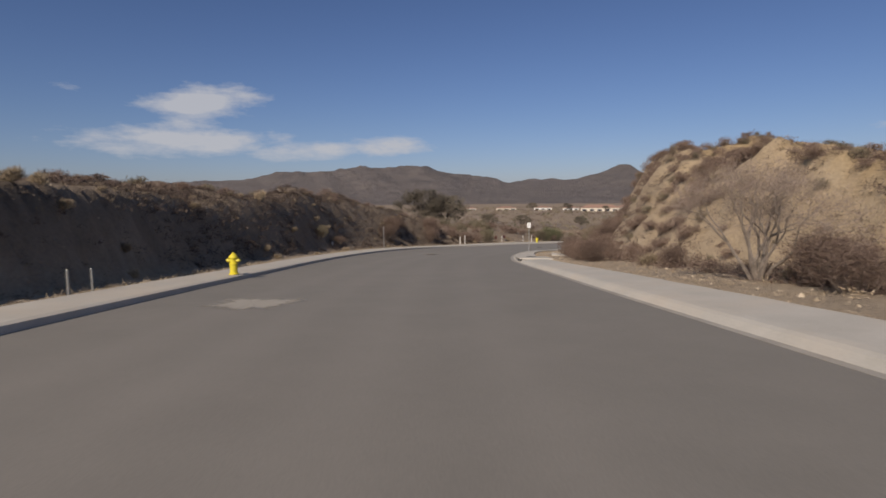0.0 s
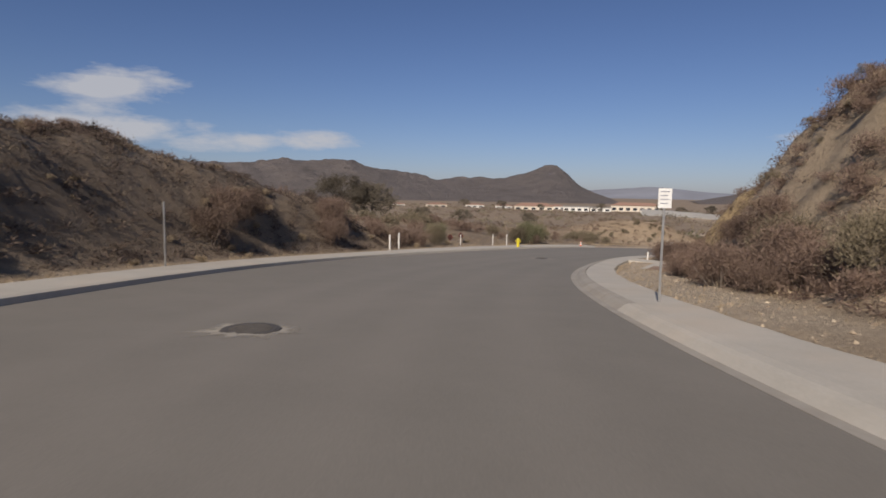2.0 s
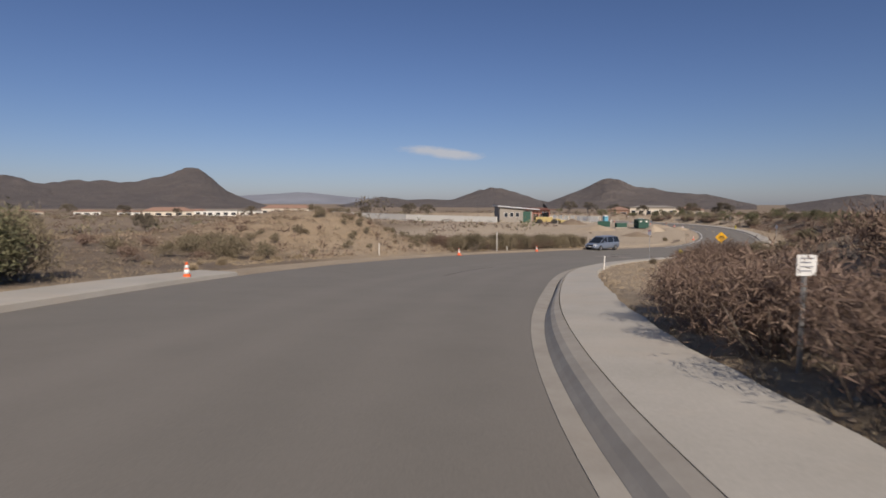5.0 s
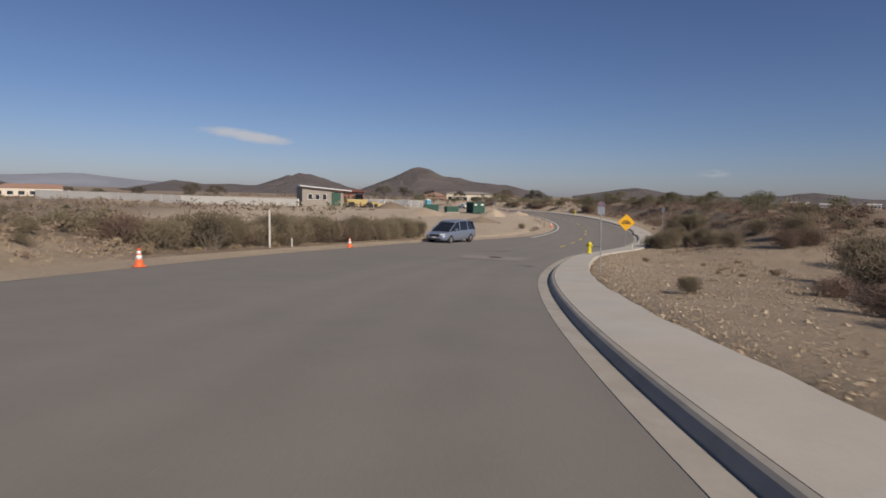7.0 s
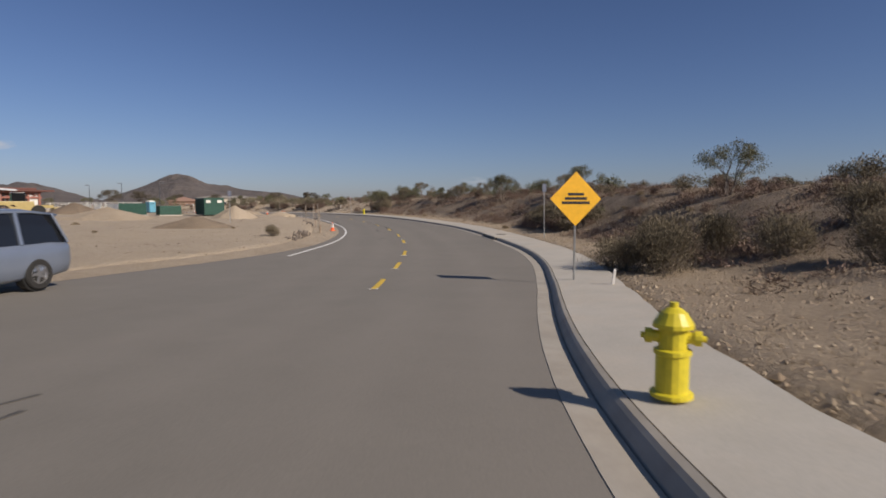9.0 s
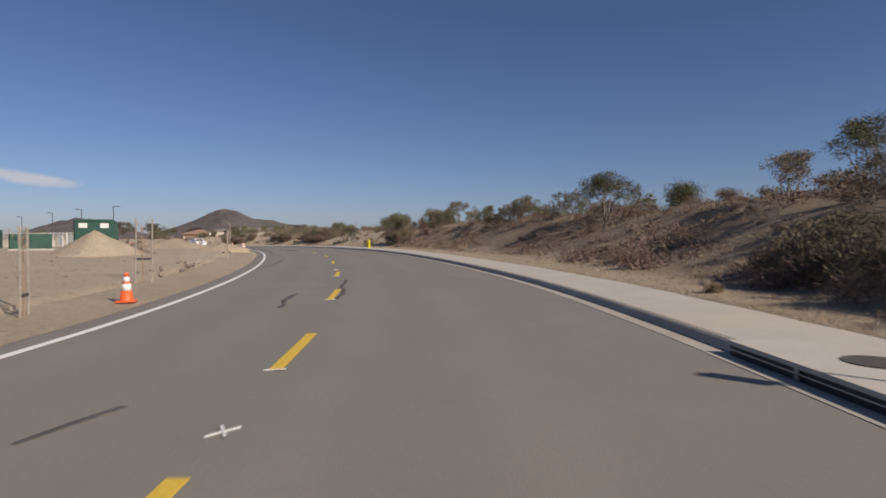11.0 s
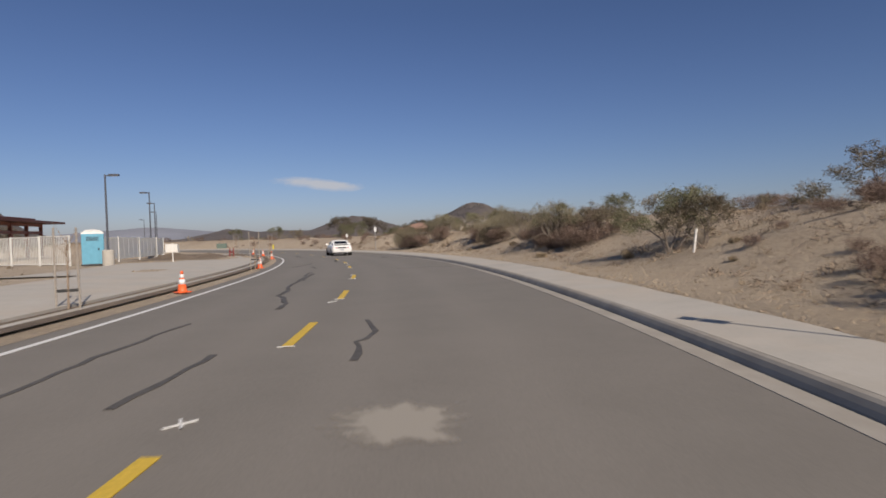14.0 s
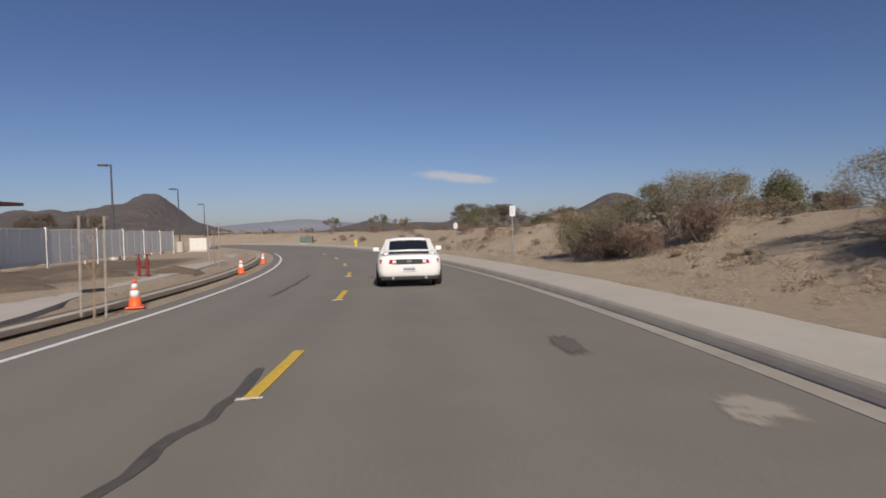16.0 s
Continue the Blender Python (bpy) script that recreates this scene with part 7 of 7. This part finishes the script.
def tree_variant(seed, mat, h, spread_w, leaves, leaf, stems=3, bare=0.35, thin=0.55, up=0.35):
    rng = np.random.default_rng(seed)
    bm = bmesh.new()
    tips = []
    for k in range(stems):
        a = 6.28 * k / stems + rng.uniform(0, 1)
        d = Vector((math.cos(a) * 0.35 * spread_w / h, math.sin(a) * 0.35 * spread_w / h, 1)).normalized()
        limb(bm, Vector((math.cos(a) * 0.08, math.sin(a) * 0.08, -0.1)), d, h * 0.02, h * 0.42, 3, rng, tips)
    trunk = bpy.data.meshes.new("trunk")
    bm.to_mesh(trunk)
    bm.free()
    trunk.materials.append(BARK)
    tips = [t for t in tips if t.z > h * bare]
    lobes = [(t.x, t.y, t.z, h * rng.uniform(0.05, 0.12), rng.uniform(0.6, 0.9)) for t in tips]
    c, d = crown_points(rng, leaves, lobes)
    ax = rand_dirs(rng, leaves) * 0.8 + np.array([0, 0, up]) + d * (up > 0.5)
    ax /= np.linalg.norm(ax, axis=1)[:, None]
    side = np.cross(ax, rand_dirs(rng, leaves))
    side /= np.linalg.norm(side, axis=1)[:, None]
    s = leaf * rng.uniform(0.6, 1.5, leaves)[:, None]
    return trunk, quads_mesh("crown", c, ax * s * 1.3, side * s * thin, mat)


TAUPE = leaf_material("bare_twigs", [(0.17, 0.13, 0.10), (0.23, 0.18, 0.145), (0.30, 0.24, 0.195), (0.20, 0.15, 0.12)])
DUSKY = leaf_material("dusky_leaves", [(0.080, 0.068, 0.052), (0.115, 0.098, 0.074), (0.165, 0.142, 0.108), (0.095, 0.080, 0.062)])
SAGE = leaf_material("sage_leaves", [(0.120, 0.108, 0.068), (0.185, 0.165, 0.105), (0.25, 0.225, 0.15), (0.155, 0.13, 0.09)])
TREES = {
    "sumac": [tree_variant(s, GREEN, 3.0, 3.0, 8500, 0.027, 4, 0.32) for s in (21, 22, 23)],
    "grey": [tree_variant(s, OLIVE, 2.6, 2.6, 4800, 0.033, 4, 0.30) for s in (24, 25)],
    "wispy": [tree_variant(s, SAGE, 2.9, 2.7, 6500, 0.032, 9, 0.12, 0.34, 0.6) for s in (31, 32, 33)],
    "bare": [tree_variant(s, TAUPE, 3.0, 3.6, 22000, 0.05, 9, 0.05, 0.06, 0.6) for s in (26,)],
    "sparse": [tree_variant(s, DUSKY, 3.0, 2.4, 260, 0.085, 2, 0.55) for s in (29, 30)],
    "tall": [tree_variant(s, DUSKY, 9.0, 7.6, 11000, 0.10, 4, 0.12) for s in (27, 28)],
}
TREE_LABELS = {"sumac": "dark green many-stemmed tree on the bank", "grey": "grey-green many-stemmed small tree", "bare": "dry brown leafless tree with many stems", "tall": "tall dusky green tree far off", "wispy": "open grey-green bush of many upright stems", "sparse": "thin wispy shrub with few leaves"}


def tree(kind, x, y, size, z=None, turn=None):
    v = prng.randrange(len(TREES[kind]))
    root = new("tree")
    root.empty_display_size = 0.3
    zz = on_ground(x, y) if z is None else z
    root.matrix_basis = pose(x, y, zz - 0.1, 0, 0, prng.uniform(0, 360) if turn is None else turn) @ Matrix.Diagonal((size, size, size, 1))
    tagged(root, TREE_LABELS[kind], "tree", kind + " trees")
    for nm, me in zip(("trunk", "crown"), TREES[kind][v]):
        new(nm, me).parent = root


for k, u, o, s in (("bare", 0.93, 8.3, 1.1), ("sumac", 12.6, 12.4, 0.95), ("grey", 12.66, 13.2, 0.9), ("grey", 12.9, 13.4, 0.75), ("sumac", 13.2, 13.4, 0.65), ("grey", 13.3, 14.0, 0.7), ("grey", 13.45, 14.6, 0.7), ("grey", 12.08, 13.8, 0.75), ("sumac", 11.9, 13.6, 0.85), ("grey", 11.8, 12.4, 0.7),
                   ("grey", 11.66, 9.0, 0.6), ("grey", 11.56, 9.2, 0.7), ("grey", 11.47, 8.8, 0.72), ("sumac", 11.42, 9.6, 0.7), ("grey", 11.36, 9.2, 0.78), ("grey", 11.74, 9.8, 0.55), ("sumac", 10.9, 13.6, 0.9), ("sumac", 14.15, 8.5, 1.05), ("sumac", 14.28, 9.3, 1.05), ("grey", 14.2, 9.2, 1.0), ("grey", 14.08, 8.3, 0.6), ("grey", 14.15, 12.8, 0.8), ("sumac", 13.42, 12.0, 0.6), ("grey", 13.34, 11.6, 0.55), ("sumac", 13.5, 12.6, 0.6), ("grey", 13.28, 12.4, 0.6), ("grey", 13.62, 12.2, 0.55), ("sumac", 13.88, 12.0, 0.65), ("grey", 14.0, 14.2, 0.95), ("grey", 13.1, 11.8, 0.7), ("sumac", 15.16, 9.2, 0.85), ("grey", 15.2, 10.0, 0.8), ("grey", 15.1, 9.8, 0.7),
                   ("wispy", 15.84, 9.7, 0.9), ("sumac", 15.9, 10.6, 0.7), ("grey", 15.66, 10.8, 0.8), ("sumac", 15.98, 15.2, 0.7), ("wispy", 17.2, 7.7, 0.63), ("wispy", 17.12, 8.3, 0.66), ("wispy", 17.3, 8.8, 0.70), ("wispy", 17.1, 9.6, 0.77), ("wispy", 17.02, 10.1, 0.77), ("wispy", 17.16, 11.0, 0.84), ("wispy", 16.66, 10.6, 0.76), ("wispy", 16.52, 10.6, 0.76), ("wispy", 16.6, 11.8, 0.79), ("wispy", 16.36, 10.2, 0.73), ("wispy", 16.26, 10.8, 0.73), ("grey", 15.0, 14.5, 0.8), ("sumac", 14.6, 16.5, 0.9),
                   ("sumac", 17.4, 16.0, 0.8), ("sumac", 17.9, 17.5, 0.9), ("grey", 18.4, 16.5, 0.8), ("grey", 18.0, 20.0, 0.9), ("sumac", 19.2, 17.0, 0.9), ("sumac", 19.6, 19.0, 1.0), ("grey", 20.2, 16.0, 0.9), ("sumac", 20.8, 18.0, 1.0), ("sumac", 21.3, 15.0, 0.9),
                   ("sparse", 7.86, -18.2, 1.0), ("sparse", 7.95, 15.0, 1.05), ("grey", 8.0, -17.0, 0.4)):
    p = at(u, o)
    tree(k, p.x, p.y, s)
for x, y, s in ((-131, 130, 1.5), (-128, 138, 1.3), (-126, 132, 1.2), (-120, 150, 0.6), (-140, 120, 0.7), (-112, 158, 0.55), (-100, 175, 0.5), (-150, 110, 0.8), (-165, 150, 0.7), (-60, 320, 0.7), (-52, 322, 0.65), (18, 352, 0.7), (26, 345, 0.65), (40, 352, 0.6),
                (45, 322, 0.5), (60, 405, 0.8), (62, 322, 0.45), (80, 328, 0.5), (70, 330, 0.7), (82, 325, 0.75), (-170, 420, 0.8), (-135, 440, 0.7), (-240, 400, 0.8), (-260, 380, 0.8), (-215, 415, 0.6), (-90, 380, 0.7), (-110, 395, 0.6)):
    tree("tall", x, y, s)


# ---- far scrub, dry grass and stones ----
def far_scrub(seed, mat, n, label, lo, hi):
    rng = np.random.default_rng(seed)
    x, y = rng.uniform(-420, 300, n * 3), rng.uniform(-20, 560, n * 3)
    z, u, off = relief(x, y)
    keep = (np.abs(off) > 34) & (rng.random(n * 3) < 0.9) & ~((y > 205) & (y < 262) & (x > -30) & (x < 5))
    x, y, z = x[keep][:n], y[keep][:n], z[keep][:n]
    m, k = len(x), 32
    s = rng.uniform(lo, hi, m)
    c = np.repeat(np.stack([x, y, z], 1), k, 0)
    d = rand_dirs(rng, m * k)
    d[:, 2] = np.abs(d[:, 2]) * 0.75
    ss = np.repeat(s, k)[:, None]
    c = c + d * ss * (0.5 + 0.5 * rng.random((m * k, 1)))
    a = rand_dirs(rng, m * k) * ss * 0.15
    b = rand_dirs(rng, m * k) * ss * 0.15
    v = np.stack([c - a, c + b, c + a], 1).reshape(-1, 3)
    return stuff("far_scrub", v, 3, mat, label)


far_scrub(31, BROWN, 3000, "dry brown scrub covering the plain", 0.8, 2.2)
far_scrub(32, OLIVE, 2200, "grey-olive scrub covering the plain", 0.8, 2.4)
far_scrub(33, GREEN, 420, "dark green bushes scattered over the plain", 1.2, 3.0)


def brush(seed, n, u0, u1, o0, o1, size, mat, label, cover=-0.2, tris=32, blade=0.045, length=0.19):
    """Low tufts of dry brush over a stretch of the verge, from o0 to o1 metres behind the pavement."""
    rng = np.random.default_rng(seed)
    u, o = rng.uniform(u0, u1, n), o0 + rng.random(n) * (abs(o1) - o0)
    off = (KERB(u) + WALK(u) + o) if o1 > 0 else (EDGE(u) - WALK_L - o)
    px = np.interp(u, US, LINE[:, 0]) + np.interp(u, US, RIGHT[:, 0]) * off
    py = np.interp(u, US, LINE[:, 1]) + np.interp(u, US, RIGHT[:, 1]) * off
    keep = wobble(px, py, 4.0, seed) > cover
    px, py = px[keep], py[keep]
    z, _, _ = relief(px, py)
    m, k = len(px), tris
    s = np.repeat(size * rng.uniform(0.35, 1.25, m) ** 1.3, k)[:, None]
    d = rand_dirs(rng, m * k)
    d[:, 2] = np.abs(d[:, 2]) * 0.8
    c = np.repeat(np.stack([px, py, z - 0.02], 1), k, 0) + d * s * (0.25 + 0.75 * rng.random((m * k, 1)))
    a = (rand_dirs(rng, m * k) * 0.5 + d * 0.6) * s * length
    b = rand_dirs(rng, m * k) * s * blade
    return stuff("low_brush", np.stack([c - a - b, c - a + b, c + a], 1).reshape(-1, 3), 3, mat, label)


brush(61, 6500, 1.2, 4.5, 1.4, -13, 0.40, SHADE_CHAPARRAL, "dry brush covering the cut bank, darkened for its shade", -0.85, 44, 0.05)
brush(74, 900, -1.5, 1.4, 1.6, -9, 0.30, SHADE_CHAPARRAL, "sparse brush on the shaded bank, darkened for its shade", 0.1, 40, 0.05)
brush(62, 3600, 0.6, 4.8, 0.4, -12, 0.24, DRY, "pale dry brush on the bank", -0.1)
brush(63, 6600, 0.0, 6.2, 2.6, 17, 0.55, BROWN, "brown brush over the hillside", -0.45, 56, 0.035, 0.14)
brush(64, 1800, -0.5, 6.2, 2.0, 20, 0.28, STRAW, "pale dry brush over the hillside", -0.2)
brush(65, 7000, 9.8, 18.5, 2.2, 16, 0.32, DRY, "brown brush over the road bank", -0.25, 34, 0.055)
brush(73, 6500, 9.9, 14.2, 2.6, 15, 0.44, BROWN, "dark brown brush over the road bank", 0.0, 38, 0.05)
brush(66, 4000, 9.8, 19.0, 1.2, 20, 0.22, STRAW, "pale dry brush over the road bank", -0.4)
brush(67, 2600, 6.2, 9.9, 3.0, 40, 0.34, DRY, "brown brush over the open field", 0.0)
brush(68, 1600, 6.2, 9.9, 1.0, 24, 0.20, STRAW, "pale dry brush over the open field", -0.3)
brush(69, 3600, 4.2, 10.1, 3.0, -40, 0.45, DRY, "brown brush behind the sandy verge", -0.2)
brush(71, 1700, 6.9, 8.3, 1.2, -22, 0.42, DRY, "dry brush over the low mound", -0.6, 20, 0.10)
brush(72, 700, 6.9, 8.3, 1.2, -20, 0.45, BROWN, "brown brush over the low mound", 0.1, 20, 0.12)
brush(70, 2600, 4.2, 10.1, 2.0, -40, 0.40, OLIVE, "grey-olive brush behind the sandy verge", -0.2)


def grass(seed, n, u0, u1, o0, o1, h, label):
    rng = np.random.default_rng(seed)
    u, o = rng.uniform(u0, u1, n), rng.uniform(0, 1, n) ** 1.5
    edge = (KERB(u) + WALK(u) + 0.1) if o1 > 0 else (EDGE(u) - WALK_L - 0.1)
    off = edge + (o0 + o * (abs(o1) - o0)) * (1 if o1 > 0 else -1)
    px = np.interp(u, US, LINE[:, 0]) + np.interp(u, US, RIGHT[:, 0]) * off
    py = np.interp(u, US, LINE[:, 1]) + np.interp(u, US, RIGHT[:, 1]) * off
    keep = wobble(px, py, 3.0, 4.0) > -0.25
    px, py = px[keep], py[keep]
    z, _, _ = relief(px, py)
    m, k = len(px), 5
    c = np.repeat(np.stack([px, py, z - 0.02], 1), k, 0) + rng.normal(size=(m * k, 3)) * np.array([0.05, 0.05, 0])
    d = rng.normal(size=(m * k, 3)) * 0.45 + np.array([0, 0, 1])
    d = d / np.linalg.norm(d, axis=1)[:, None] * (h * rng.uniform(0.4, 1.3, (m * k, 1)))
    s = np.cross(d, rand_dirs(rng, m * k))
    s = s / np.linalg.norm(s, axis=1)[:, None] * 0.008
    v = np.stack([c - s, c + s, c + d], 1).reshape(-1, 3)
    return stuff("dry_grass", v, 3, STRAW, label)


grass(41, 5000, -0.5, 6.2, 0.0, 9.0, 0.10, "short dry grass along the foot of the hill")
grass(42, 4500, -0.5, 6.4, 0.0, -6.0, 0.16, "short dry grass behind the pavement")
grass(43, 4000, 6.2, 9.9, 0.2, 14.0, 0.08, "short dry grass on the field")
grass(44, 6000, 9.9, 18.0, 0.2, 9.0, 0.09, "short dry grass on the bank")
grass(45, 2500, 6.6, 10.0, 0.6, -5.0, 0.18, "dry grass beside the sandy verge")


def stones(seed, n, u0, u1, right, reach, s0, s1, label):
    rng = np.random.default_rng(seed)
    u, o = rng.uniform(u0, u1, n), rng.random(n) ** 1.4 * reach
    off = (KERB(u) + WALK(u) - 0.1 + o) if right else (EDGE(u) - WALK_L - o)
    px = np.interp(u, US, LINE[:, 0]) + np.interp(u, US, RIGHT[:, 0]) * off
    py = np.interp(u, US, LINE[:, 1]) + np.interp(u, US, RIGHT[:, 1]) * off
    z, _, _ = relief(px, py)
    s = rng.uniform(s0, s1, n) * (1 + 0.8 * (rng.random(n) > 0.95))
    base = np.array([(1, 0, 0), (0, 1, 0), (-1, 0, 0), (0, -1, 0), (0, 0, 0.7), (0, 0, -0.5)], float)
    v = base[None] * s[:, None, None] * rng.uniform(0.6, 1.2, (n, 6, 1))
    a = rng.uniform(0, 6.28, n)
    ca, sa = np.cos(a)[:, None], np.sin(a)[:, None]
    v = np.stack([v[..., 0] * ca - v[..., 1] * sa, v[..., 0] * sa + v[..., 1] * ca, v[..., 2]], -1) + np.stack([px, py, z], 1)[:, None]
    tri = np.array([(0, 1, 4), (1, 2, 4), (2, 3, 4), (3, 0, 4), (1, 0, 5), (2, 1, 5), (3, 2, 5), (0, 3, 5)])
    return stuff("stones", v[:, tri].reshape(-1, 3), 3, STONE, label)


STONE = leaf_material("field_stone", [(0.17, 0.128, 0.09), (0.27, 0.21, 0.15), (0.40, 0.33, 0.245), (0.21, 0.16, 0.11)], 0.9)
stones(51, 1500, 0.5, 6.0, True, 5.0, 0.015, 0.06, "loose stones along the foot of the hill")
stones(52, 9000, 6.2, 9.9, True, 9.0, 0.014, 0.05, "loose stones on the field")
stones(53, 3500, 9.9, 15.0, True, 6.0, 0.012, 0.05, "loose stones on the bank")
stones(54, 1200, -0.5, 6.0, False, 4.0, 0.012, 0.05, "loose stones behind the pavement")
stones(55, 1500, 10.5, 17.5, False, 12.0, 0.012, 0.05, "loose stones on the site")
